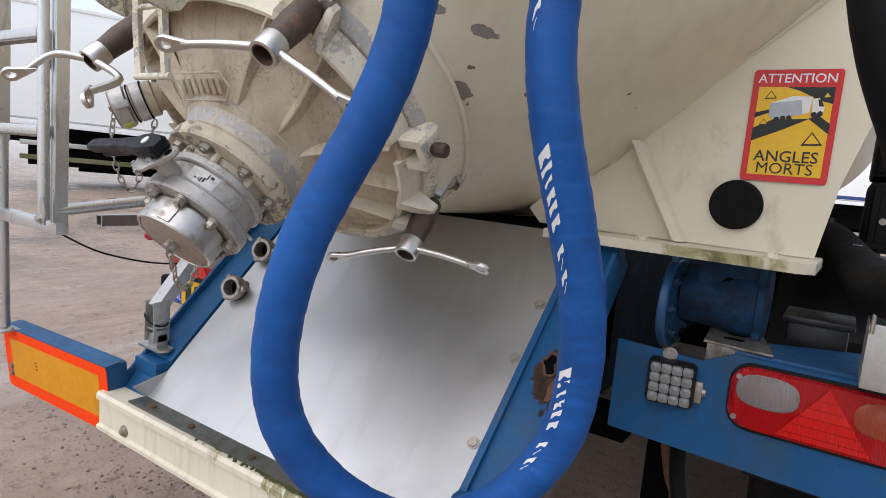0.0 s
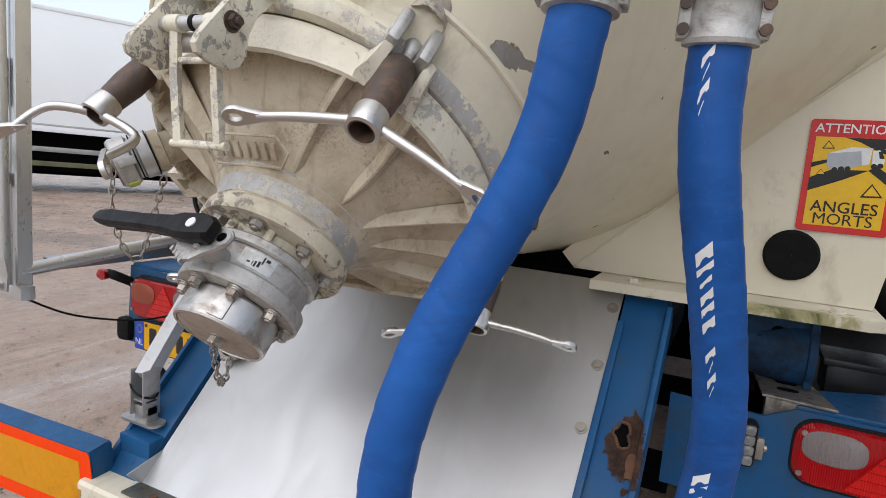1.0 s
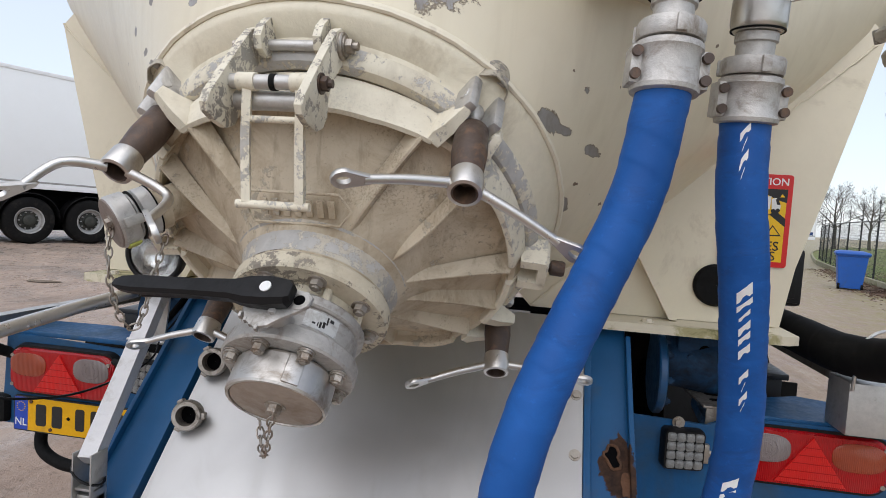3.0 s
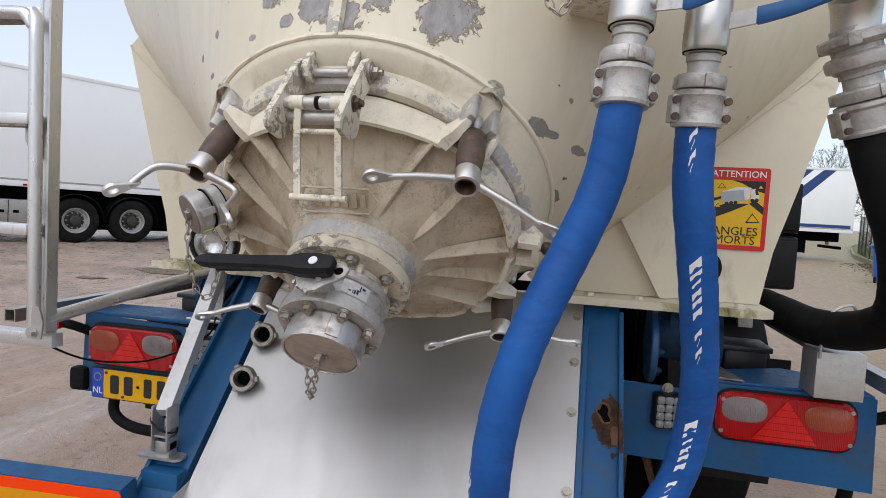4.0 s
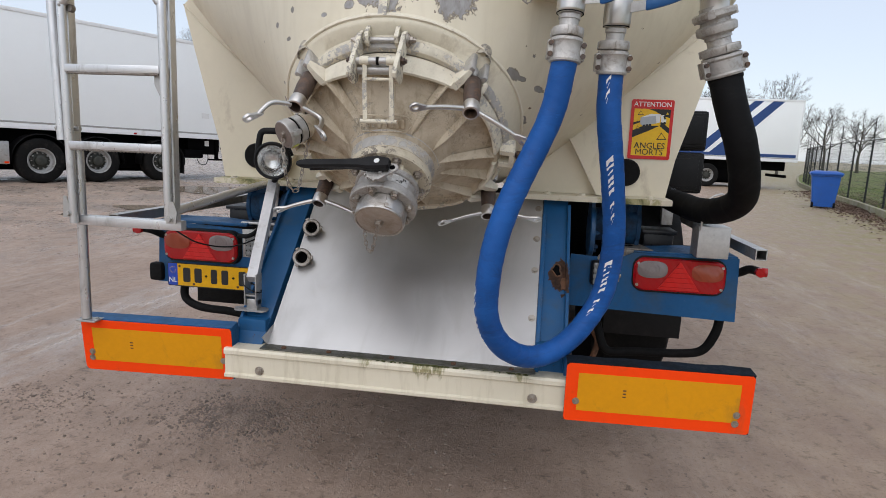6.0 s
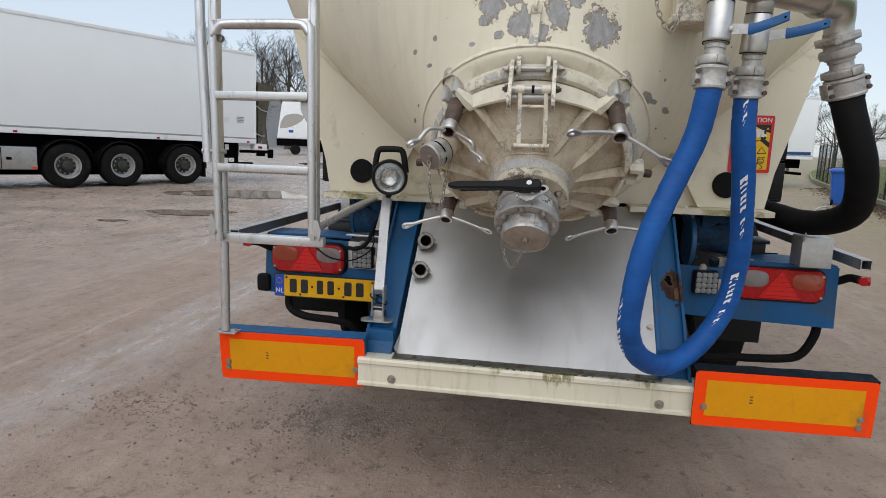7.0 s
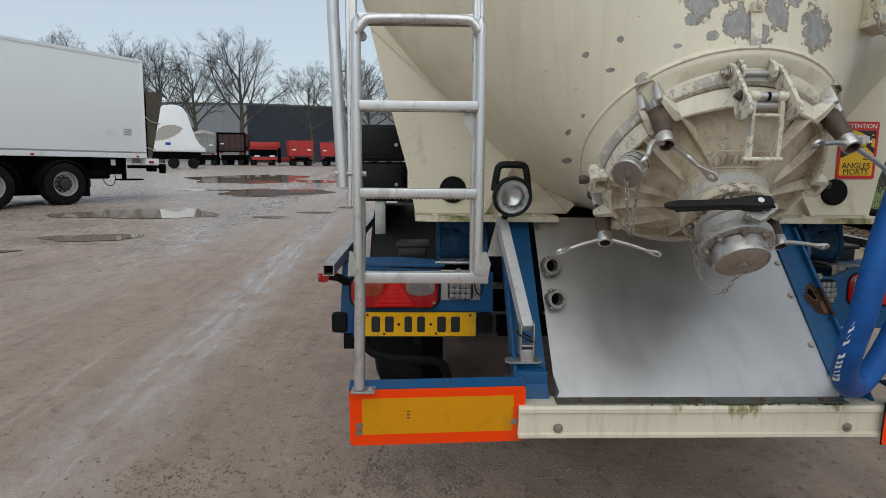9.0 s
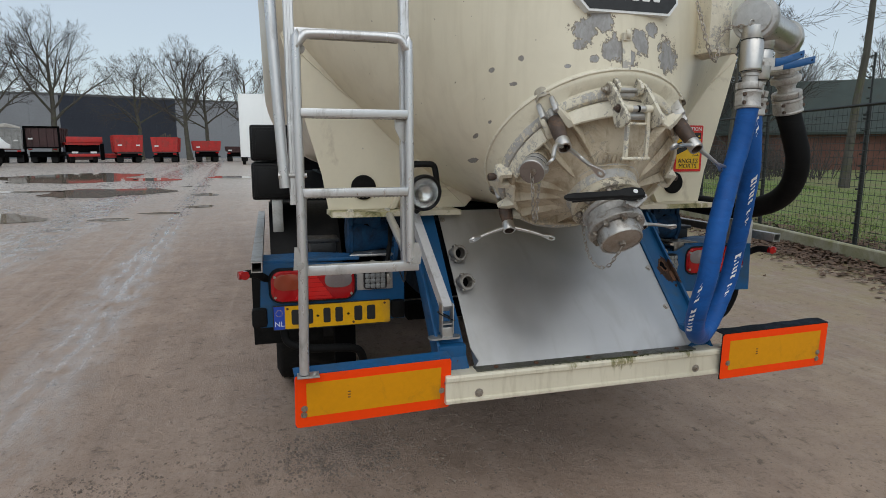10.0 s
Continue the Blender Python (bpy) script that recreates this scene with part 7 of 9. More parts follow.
def puddle_outline(k, n=40):
    cx, cy, rx, ry, seed = PUDDLES[k]
    r5 = random.Random(seed)
    ph = [r5.random() * 6.28 for _ in range(4)]
    return [(cx + rx * f * math.cos(a), cy + ry * f * math.sin(a)) for a, f in ((2 * math.pi * i / n, 1 + 0.16 * math.sin(2 * (2 * math.pi * i / n) + ph[0]) + 0.12 * math.sin(3 * (2 * math.pi * i / n) + ph[1]) + 0.08 * math.sin(5 * (2 * math.pi * i / n) + ph[2]) + 0.05 * math.sin(9 * (2 * math.pi * i / n) + ph[3])) for i in range(n))]


def ground_height(x, y):
    d = math.hypot(x, y - 4)
    fade = max(0.0, 1 - d / 55)
    z = 0.014 * noise.noise((x * 0.9, y * 0.35, 0.3)) + 0.008 * noise.noise((x * 4, y * 2.0, 1.7)) + 0.006 * noise.noise((x * 10, y * 5, 4.1))
    rough = min(1.0, max(0.0, (-x - 3.8) / 2.5)) * min(1.0, max(0.0, (y - 3.0) / 4.0))
    z += rough * (0.034 * noise.noise((x * 2.1, y * 1.1, 7.7)) + 0.022 * noise.noise((x * 5.2, y * 3.1, 2.2)) + 0.015 * noise.noise((x * 9.0, y * 7.0, 5.2)))
    # wheel ruts that run along the yard
    for rx, w in ((-2.9, 0.22), (-4.6, 0.24), (-3.6, 0.15), (2.6, 0.22), (4.3, 0.22)):
        dx = (x - rx - 0.25 * math.sin(y * 0.12)) / w
        z -= 0.012 * math.exp(-dx * dx)
        z += 0.007 * math.exp(-((abs(dx) - 1.5) ** 2) * 3)
    z *= fade
    for cx, cy, rx, ry, _ in PUDDLES:
        q = math.hypot((x - cx) / (rx * 1.25), (y - cy) / (ry * 1.25))
        if q < 1.2:
            z = z * min(1, max(0, (q - 0.8) / 0.4)) - 0.022 * max(0.0, 1 - q)
    return z


def axis_steps(lo, hi, fine, far):
    """Fine steps between lo and hi, then growing ones out to the horizon."""
    out = [lo + (hi - lo) * i / round((hi - lo) / fine) for i in range(round((hi - lo) / fine) + 1)]
    s, a, b = fine, lo, hi
    while b < far:
        s *= 1.28
        a, b = a - s, b + s
        out = [a] + out + [b]
    return out


xs, ys = axis_steps(-13.0, 6.4, 0.075, 900), axis_steps(-1.6, 20.0, 0.08, 900)
verts = [(x, y, ground_height(x, y)) for y in ys for x in xs]
nx = len(xs)
faces = [(j * nx + i, j * nx + i + 1, (j + 1) * nx + i + 1, (j + 1) * nx + i) for j in range(len(ys) - 1) for i in range(nx - 1)]


def mud():
    """Trodden wet clay and sand: wet wheel tracks and far yard with sky sheen painted in, grit, darker clods, moss
    towards the kerb.
    """
    m, N, L, B = tree_of("wet_trodden_mud")
    co = n_coord(N, L)
    sep = N.new("ShaderNodeSeparateXYZ")
    L.new(co, sep.inputs[0])
    big = n_noise(N, L, co, 0.22, 5, 0.6, 0.4)
    mid = n_noise(N, L, co, 2.6, 9, 0.7)
    clod = n_noise(N, L, co, 13, 9, 0.72, 0.3)
    grit = n_noise(N, L, co, 60, 8, 0.75)
    fine = n_noise(N, L, co, 210, 4, 0.7)
    rake = n_noise(N, L, n_coord(N, L, (9, 0.45, 1)), 1.0, 8, 0.65, 0.2)
    wob = n_math(N, L, "MULTIPLY", n_math(N, L, "SUBTRACT", n_noise(N, L, n_coord(N, L, (0.1, 0.25, 1)), 1.0, 3), 0.5), 0.9)
    xw = n_math(N, L, "ADD", n_math(N, L, "ADD", sep.outputs[0], n_math(N, L, "MULTIPLY", sep.outputs[1], 0.055)), n_math(N, L, "MULTIPLY", wob, 0.3))
    tracks = 0.0
    for x0, w, k in ((-2.42, 0.040, 0.80), (-2.54, 0.045, 0.95), (-2.68, 0.045, 0.95), (-2.78, 0.03, 0.6), (-2.58, 0.28, 0.62), (-3.12, 0.018, 0.5), (-3.20, 0.012, 0.35), (-3.55, 0.22, 0.16), (-4.60, 0.62, 0.85), (-4.15, 0.14, 0.6), (-6.4, 0.5, 0.35), (2.7, 0.2, 0.18), (3.5, 0.25, 0.18), (4.6, 0.2, 0.18)):
        q = n_math(N, L, "DIVIDE", n_math(N, L, "SUBTRACT", xw, x0), w)
        hump = n_math(N, L, "MULTIPLY", n_range(N, L, n_math(N, L, "MULTIPLY", q, q), 0.0, 2.2, 1.0, 0.0), k)
        tracks = n_math(N, L, "MAXIMUM", tracks, hump)
    broken = n_noise(N, L, n_coord(N, L, (5, 1.4, 1)), 1.6, 8, 0.72)
    # tread marks across the tracks
    tread = N.new("ShaderNodeTexWave")
    tread.wave_type, tread.bands_direction = "BANDS", "Y"
    tread.inputs["Scale"].default_value, tread.inputs["Distortion"].default_value, tread.inputs["Detail"].default_value = 2.3, 7.0, 4.0
    L.new(co, tread.inputs["Vector"])
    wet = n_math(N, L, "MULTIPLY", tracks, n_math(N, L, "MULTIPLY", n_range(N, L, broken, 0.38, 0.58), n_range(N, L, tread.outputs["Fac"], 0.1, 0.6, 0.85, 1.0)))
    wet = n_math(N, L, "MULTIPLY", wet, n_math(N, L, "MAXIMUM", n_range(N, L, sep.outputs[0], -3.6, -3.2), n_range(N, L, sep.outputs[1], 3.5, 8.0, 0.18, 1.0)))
    col = n_mix(N, L, n_range(N, L, mid, 0.32, 0.68), (0.300, 0.207, 0.150), (0.480, 0.346, 0.262))
    col = n_mix(N, L, n_range(N, L, big, 0.35, 0.65, 0, 0.5), col, (0.32, 0.235, 0.183))
    col = n_mix(N, L, n_range(N, L, rake, 0.54, 0.72, 0, 0.28), col, (0.55, 0.425, 0.345))
    col = n_mix(N, L, n_range(N, L, rake, 0.45, 0.30, 0, 0.34), col, (0.20, 0.138, 0.102))
    col = n_mix(N, L, n_range(N, L, clod, 0.55, 0.66, 0, 0.8), col, (0.14, 0.098, 0.072))
    col = n_mix(N, L, n_range(N, L, clod, 0.42, 0.32, 0, 0.45), col, (0.44, 0.36, 0.305))
    col = n_mix(N, L, n_range(N, L, grit, 0.55, 0.66, 0, 0.72), col, (0.13, 0.094, 0.072))
    col = n_mix(N, L, n_range(N, L, fine, 0.61, 0.70, 0, 0.7), col, (0.54, 0.43, 0.335))
    # churned wet patches away from the tank trailer
    churn = n_math(N, L, "MULTIPLY", n_range(N, L, n_noise(N, L, n_coord(N, L, (0.55, 0.8, 1)), 1.0, 8, 0.68, 0.6), 0.46, 0.60, 0, 0.66), n_range(N, L, sep.outputs[0], -4.2, -6.5))
    col = n_mix(N, L, churn, col, (0.15, 0.117, 0.092))
    # ground coloured paler far across the yard, in place of the sky's sheen
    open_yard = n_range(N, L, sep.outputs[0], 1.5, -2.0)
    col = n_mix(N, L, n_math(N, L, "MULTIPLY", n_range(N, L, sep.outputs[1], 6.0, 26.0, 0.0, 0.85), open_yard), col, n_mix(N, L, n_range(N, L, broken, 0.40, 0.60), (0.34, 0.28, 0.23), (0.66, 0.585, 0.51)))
    # thin moss and grass towards the kerb
    dk = n_math(N, L, "SUBTRACT", n_math(N, L, "ADD", n_math(N, L, "MULTIPLY", sep.outputs[1], 0.27), 5.15), sep.outputs[0])
    green = n_math(N, L, "MULTIPLY", n_range(N, L, dk, 0.3, 5.0, 1.0, 0.0), n_range(N, L, mid, 0.36, 0.58))
    green = n_math(N, L, "MULTIPLY", green, n_range(N, L, sep.outputs[1], 0.5, 8.0, 0.35, 1.0))
    col = n_mix(N, L, green, col, (0.235, 0.205, 0.060))
    # part of the sky's reflection on the wet tracks is painted as paler colour
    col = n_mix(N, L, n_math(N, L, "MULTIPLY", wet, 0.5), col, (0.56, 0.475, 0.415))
    L.new(col, B.inputs["Base Color"])
    damp = n_math(N, L, "ADD", wet, n_math(N, L, "ADD", n_range(N, L, broken, 0.50, 0.66, 0, 0.3), n_math(N, L, "MULTIPLY", n_range(N, L, sep.outputs[0], -3.5, -7.0, 0, 0.7), n_range(N, L, broken, 0.42, 0.58))), True)
    damp = n_math(N, L, "ADD", damp, n_math(N, L, "MULTIPLY", n_range(N, L, sep.outputs[1], 9.0, 24.0, 0, 0.25), n_range(N, L, broken, 0.36, 0.56)), True)
    L.new(n_math(N, L, "ADD", n_range(N, L, damp, 0, 1, 0.58, 0.14), n_range(N, L, grit, 0.3, 0.7, -0.08, 0.08)), B.inputs["Roughness"])
    B.inputs["Specular IOR Level"].default_value = 0.45
    h = n_math(N, L, "ADD", n_math(N, L, "MULTIPLY", mid, 1.5), n_math(N, L, "ADD", n_math(N, L, "MULTIPLY", clod, 0.7), n_math(N, L, "ADD", n_math(N, L, "MULTIPLY", grit, 0.62), n_math(N, L, "MULTIPLY", fine, 0.26))))
    n_bump(N, L, B, h, 0.7, 0.020)
    # a film of water lies on the pressed tracks and over the far part of the yard
    far_wet = n_math(N, L, "MULTIPLY", n_math(N, L, "MULTIPLY", n_range(N, L, sep.outputs[1], 5.0, 13.0, 0, 0.45), n_range(N, L, broken, 0.44, 0.62, 0.0, 1.0)), n_range(N, L, big, 0.36, 0.56, 0.35, 1.0))
    film = n_math(N, L, "MULTIPLY", n_math(N, L, "MAXIMUM", n_range(N, L, wet, 0.05, 0.75, 0, 0.9), far_wet), open_yard)
    L.new(film, B.inputs["Coat Weight"])
    B.inputs["Coat Roughness"].default_value, B.inputs["Coat IOR"].default_value = 0.13, 1.36
    return m


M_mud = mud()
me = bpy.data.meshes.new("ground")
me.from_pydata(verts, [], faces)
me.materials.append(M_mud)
me.shade_smooth()
tagged(new("ground", me), "brown wet trodden mud of a lorry yard", "ground", kind="structure")


def water():
    m, N, L, B = tree_of("muddy_puddle_water")
    B.inputs["Base Color"].default_value = (0.34, 0.275, 0.21, 1)
    B.inputs["Roughness"].default_value = 0.03
    B.inputs["IOR"].default_value = 1.33
    n_bump(N, L, B, n_noise(N, L, n_coord(N, L), 5, 3), 0.03, 0.01)
    return m


M_water = water()
for k in range(len(PUDDLES)):
    b = bmesh.new()
    o = puddle_outline(k)
    add(b, [(x, y, 0.0045) for x, y in o], [list(range(len(o)))])
    cx, cy = PUDDLES[k][:2]
    solid("puddle", b, M_water, "shallow brown puddle that mirrors the sky", "puddle", at=(cx, cy, 0.004), kind="structure", smooth=0)

# loose stones and clods: uncountable
r6 = random.Random(5)
sv, sf = [], []


def stone(x, y, s):
    z = ground_height(x, y)
    o = len(sv)
    a0 = r6.random() * 6.28
    for i in range(5):
        a = a0 + i * 1.2566
        k = s * r6.uniform(0.7, 1.25)
        sv.append((x + k * math.cos(a), y + k * math.sin(a), z - 0.002))
    for i in range(5):
        a = a0 + i * 1.2566
        k = s * r6.uniform(0.4, 0.75)
        sv.append((x + k * math.cos(a), y + k * math.sin(a), z + s * r6.uniform(0.35, 0.7)))
    sf.extend([(o + i, o + (i + 1) % 5, o + 5 + (i + 1) % 5, o + 5 + i) for i in range(5)])
    sf.append(tuple(o + 5 + i for i in range(5)))


for _ in range(6000):
    stone(r6.uniform(-7, 6), -1.6 + 10.6 * r6.random() ** 1.4, 0.002 + 0.006 * r6.random() ** 3.5)
for cx, cy, sx, sy, cnt in ((-0.94, 0.74, 0.15, 0.10, 1500), (-0.93, 0.74, 0.28, 0.18, 1200), (-2.06, 0.68, 0.20, 0.12, 500), (-1.2, 0.5, 0.5, 0.4, 700), (-0.3, 0.5, 0.5, 0.4, 600), (1.6, -0.6, 0.6, 0.6, 300)):
    for _ in range(cnt):
        stone(r6.gauss(cx, sx), r6.gauss(cy, sy), 0.003 + (0.010 if sx == 0.15 else 0.007) * r6.random() ** 2.2)
me = bpy.data.meshes.new("gravel")
me.from_pydata(sv, [], sf)
M_stone = surface("muddy_stones", (0.235, 0.178, 0.142), 0.62, var=0.55, grain=0.1, big=9, bump=0.4)
me.materials.append(M_stone)
tagged(new("gravel", me), "small loose stones and clods in the mud", "gravel", kind="stuff")

# kerb along the verge
KERB = [(3.0, -12), (4.75, -2.4), (6.12, 3.5), (6.66, 5.6), (7.42, 8.5), (9.45, 15.9), (10.25, 18.7), (12.7, 27.9), (16.3, 38.8), (26, 62), (46, 100)]
kp = smooth_path([(x, y, 0) for x, y in KERB], 8)


def along(path, off, z):
    out = []
    for i, p in enumerate(path):
        d = (path[min(i + 1, len(path) - 1)] - path[max(i - 1, 0)]).normalized()
        out.append((p.x + d.y * off, p.y - d.x * off, z))
    return out


b = bmesh.new()
rows_k = [along(kp, o, z) for o, z in ((0, -0.05), (0.003, 0.195), (0.018, 0.21), (0.10, 0.21), (0.115, 0.195), (0.12, -0.05))]
skin(b, [[rows_k[j][i] for j in range(6)] for i in range(len(kp))])
M_kerb = surface("mossy_concrete", (0.36, 0.34, 0.25), 0.85, var=0.2, grain=0.1, dirt=(0.20, 0.195, 0.075), dirt_amt=0.6, dirt_scale=2.6, bump=0.6)
solid("kerb", b, M_kerb, "long concrete kerb with moss at the yard's edge", "kerb", kind="structure")
b = bmesh.new()
rows_v = [along(kp, o, z) for o, z in ((0.112, 0.13), (0.9, 0.13), (3, 0.16), (9, 0.22), (30, 0.3))]
for i in range(len(kp) - 1):
    for j in range(4):
        add(b, [rows_v[j][i], rows_v[j + 1][i], rows_v[j + 1][i + 1], rows_v[j][i + 1]], [(0, 1, 2, 3)])
bmesh.ops.remove_doubles(b, verts=b.verts[:], dist=0.001)


def turf():
    m, N, L, B = tree_of("winter_grass_turf")
    co = n_coord(N, L)
    a, f = n_noise(N, L, co, 0.9, 8, 0.7), n_noise(N, L, co, 30, 8, 0.7)
    col = n_mix(N, L, n_range(N, L, a, 0.35, 0.62), (0.22, 0.17, 0.088), (0.16, 0.245, 0.055))
    col = n_mix(N, L, n_range(N, L, f, 0.4, 0.7, 0, 0.6), col, (0.055, 0.065, 0.022))
    L.new(col, B.inputs["Base Color"])
    B.inputs["Roughness"].default_value = 0.95
    n_bump(N, L, B, f, 0.9, 0.03)
    return m


M_turf = turf()
solid("verge", b, M_turf, "rough winter grass verge beyond the kerb", "verge", kind="structure")
gv, gf = [], []
kd = [Vector(p) for p in along(kp, 0, 0)]
for _ in range(42000):
    t = 8 + r6.random() ** 1.3 * 52
    i = int(t)
    off = 0.2 + 7.5 * r6.random() ** 1.3
    d = (kp[i + 1] - kp[i]).normalized()
    p = kp[i].lerp(kp[i + 1], t - i)
    if noise.noise((p.x + off, p.y, 0)) + 0.25 * off < r6.uniform(-0.3, 0.9):
        continue
    x, y = p.x + d.y * off, p.y - d.x * off
    z = 0.13 + 0.01 * off
    a, h, w = r6.random() * 6.28, r6.uniform(0.03, 0.10), r6.uniform(0.004, 0.009)
    lx, ly = r6.gauss(0, 0.04), r6.gauss(0, 0.04)
    o = len(gv)
    gv += [(x - w * math.cos(a), y - w * math.sin(a), z), (x + w * math.cos(a), y + w * math.sin(a), z), (x + lx, y + ly, z + h)]
    gf.append((o, o + 1, o + 2))
me = bpy.data.meshes.new("grass")
me.from_pydata(gv, [], gf)
M_blade = surface("grass_blades", (0.19, 0.27, 0.07), 0.8, var=0.5, grain=0.1, big=3, bump=0)
me.materials.append(M_blade)
tagged(new("grass", me), "rough green and straw grass blades", "grass", kind="stuff")
lv, lf = [], []
for _ in range(11000):
    i = 8 + int(r6.random() ** 1.2 * 48)
    d = (kp[i + 1] - kp[i]).normalized()
    p = kp[i].lerp(kp[i + 1], r6.random())
    off = -abs(r6.gauss(0.0, 0.42)) if r6.random() < 0.72 else 0.15 + abs(r6.gauss(0.1, 0.6))
    x, y = p.x + d.y * off, p.y - d.x * off
    z = 0.14 if off > 0.1 else 0.006 + 0.05 * max(0.0, 1 + off / 0.35) * r6.random()
    a, s = r6.random() * 6.28, r6.uniform(0.022, 0.055)
    o = len(lv)
    lv += [(x + s * math.cos(a + k * 1.57), y + s * 0.8 * math.sin(a + k * 1.57), z + r6.uniform(0, 0.035)) for k in range(4)]
    lf.append((o, o + 1, o + 2, o + 3))
me = bpy.data.meshes.new("fallen_leaves")
me.from_pydata(lv, [], lf)
me.materials.append(surface("dead_leaves", (0.135, 0.082, 0.052), 0.8, var=0.45, grain=0.1, big=6, bump=0.2))
tagged(new("fallen_leaves", me), "brown fallen leaves along the kerb", "leaves", kind="stuff")

# ---------- fence ----------
M_fence = surface("dark_green_black_coating", (0.012, 0.016, 0.015), 0.5, var=0.2, bump=0.1)
fence = thing("fence", (8.0, 5.0, 0.06), "tall black wire mesh fence with barbed posts", "fence")
fp = smooth_path(along([Vector((x, y, 0)) for x, y in KERB[1:9]], 0.30, 0), 10)
posts, acc, nxt = [], 0.0, 2.13
for a, c in zip(fp[:-1], fp[1:]):
    seg = (c - a).length
    while acc + seg > nxt:
        posts.append((a.lerp(c, (nxt - acc) / seg), (c - a).normalized()))
        nxt += 2.5
    acc += seg
for p, d in posts[:22]:
    z0 = 0.06
    b = bmesh.new()
    cyl(b, (p.x, p.y, z0), (p.x, p.y, z0 + 2.05), 0.032, n=8)
    cyl(b, (p.x, p.y, z0 + 2.05), (p.x, p.y, z0 + 2.72), 0.014, n=6)
    for k in range(12):
        z = z0 + 0.25 + k * 0.16 if k < 11 else z0 + 1.9
        box(b, (p.x - d.y * 0.045, p.y + d.x * 0.045, z), (0.05, 0.03, 0.022))
    for k in range(5):
        box(b, (p.x - d.y * 0.02, p.y + d.x * 0.02, z0 + 2.12 + k * 0.14), (0.06, 0.03, 0.02))
    part("post", b, M_fence, fence)
line = [p for p, d in posts[:22]]
for z in [0.12 + 0.1 * k for k in range(20)]:
    b = bmesh.new()
    tube(b, [(p.x - 0.03, p.y, 0.06 + z) for p in line], 0.0035, 4)
    part("wire", b, M_fence, fence)
b = bmesh.new()
tube(b, [(p.x - 0.03, p.y, 2.10) for p in line], 0.018, 6)
part("top_rail", b, M_fence, fence)
b = bmesh.new()
for a, c in zip(line[:-1], line[1:]):
    for k in range(25):
        q = a.lerp(c, k / 25)
        tube(b, [(q.x - 0.03, q.y, 0.08), (q.x - 0.03, q.y, 2.1)], 0.0025, 3, caps=False)
tagged(part("wire_mesh", b, M_fence, fence), kind="stuff")

# ---------- blue wheelie bin ----------
M_bin = surface("blue_bin_plastic", (0.012, 0.10, 0.42), 0.42, var=0.08, dirt=(0.05, 0.09, 0.16), dirt_amt=0.15, bump=0.1)
bin_ = thing("waste_bin", (9.05, 18.1, 0.0), "blue plastic wheeled waste bin by the kerb", "bin")
bq = Matrix.Translation((9.05, 18.1, 0)) @ pose(0, 0, 0, 0, 0, -20)
b = bmesh.new()
skin(b, [[bq @ Vector(p) for p in ((-w, -d, z), (w, -d, z), (w, d, z), (-w, d, z))] for w, d, z in ((0.28, 0.30, 0.04), (0.29, 0.31, 0.10), (0.37, 0.38, 0.95), (0.40, 0.41, 0.96), (0.40, 0.41, 1.0))])
part("body", b, M_bin, bin_)
b = bmesh.new()
skin(b, [[bq @ Vector(p) for p in ((-w, -d, z), (w, -d, z), (w, d, z), (-w, d, z))] for w, d, z in ((0.42, 0.44, 0.995), (0.43, 0.45, 1.03), (0.40, 0.42, 1.07), (0.28, 0.30, 1.11))])
part("lid", b, M_bin, bin_)
for sx in (-1, 1):
    b = bmesh.new()
    cyl(b, bq @ Vector((sx * 0.25, -0.28, 0.09)), bq @ Vector((sx * 0.31, -0.28, 0.09)), 0.09, n=20)
    part("wheel", b, M_rubber, bin_)

# ---------- white box semi-trailer ----------
def wheel_set(parent, at, axis_m, r=0.545, w=0.38):
    b = bmesh.new()
    m = at @ axis_m
    lathe(b, [(r * 0.56, -0.02), (r * 0.58, 0.0), (r * 0.70, 0.012), (r * 0.88, 0.006), (r * 0.97, -0.02), (r, -0.05), (r, -w + 0.05), (r * 0.95, -w), (r * 0.5, -w)], m, 44, caps=False)
    wh = part("wheel", b, M_tyre, parent, "black trailer tyre with dried mud")
    b = bmesh.new()
    lathe(b, [(r * 0.575, -0.012), (r * 0.57, 0.002), (r * 0.545, 0.0), (r * 0.52, -0.03), (r * 0.50, -0.11), (r * 0.44, -0.135), (r * 0.30, -0.140)], m, 40, caps=False)
    part("rim", b, M_wheelrim, wh, "pale grey steel rim")
    b = bmesh.new()
    lathe(b, [(r * 0.41, -0.136), (r * 0.40, -0.122), (r * 0.30, -0.116), (r * 0.25, -0.095), (r * 0.235, -0.02), (r * 0.20, -0.004), (r * 0.11, 0.0), (0.0005, 0.002)], m, 30, caps=False)
    part("hub", b, M_hub, wh, "greasy dark hub")
    for k in range(10):
        b = bmesh.new()
        p = m @ Vector((r * 0.355 * math.cos(k * 0.628), r * 0.355 * math.sin(k * 0.628), -0.122))
        d = m.to_3x3() @ Vector((0, 0, 1))
        cyl(b, p, p + d * 0.05, 0.021, 0.017, n=6)
        cyl(b, p + d * 0.05, p + d * 0.062, 0.010, n=6)
        part("wheel_nut", b, M_galv, wh)


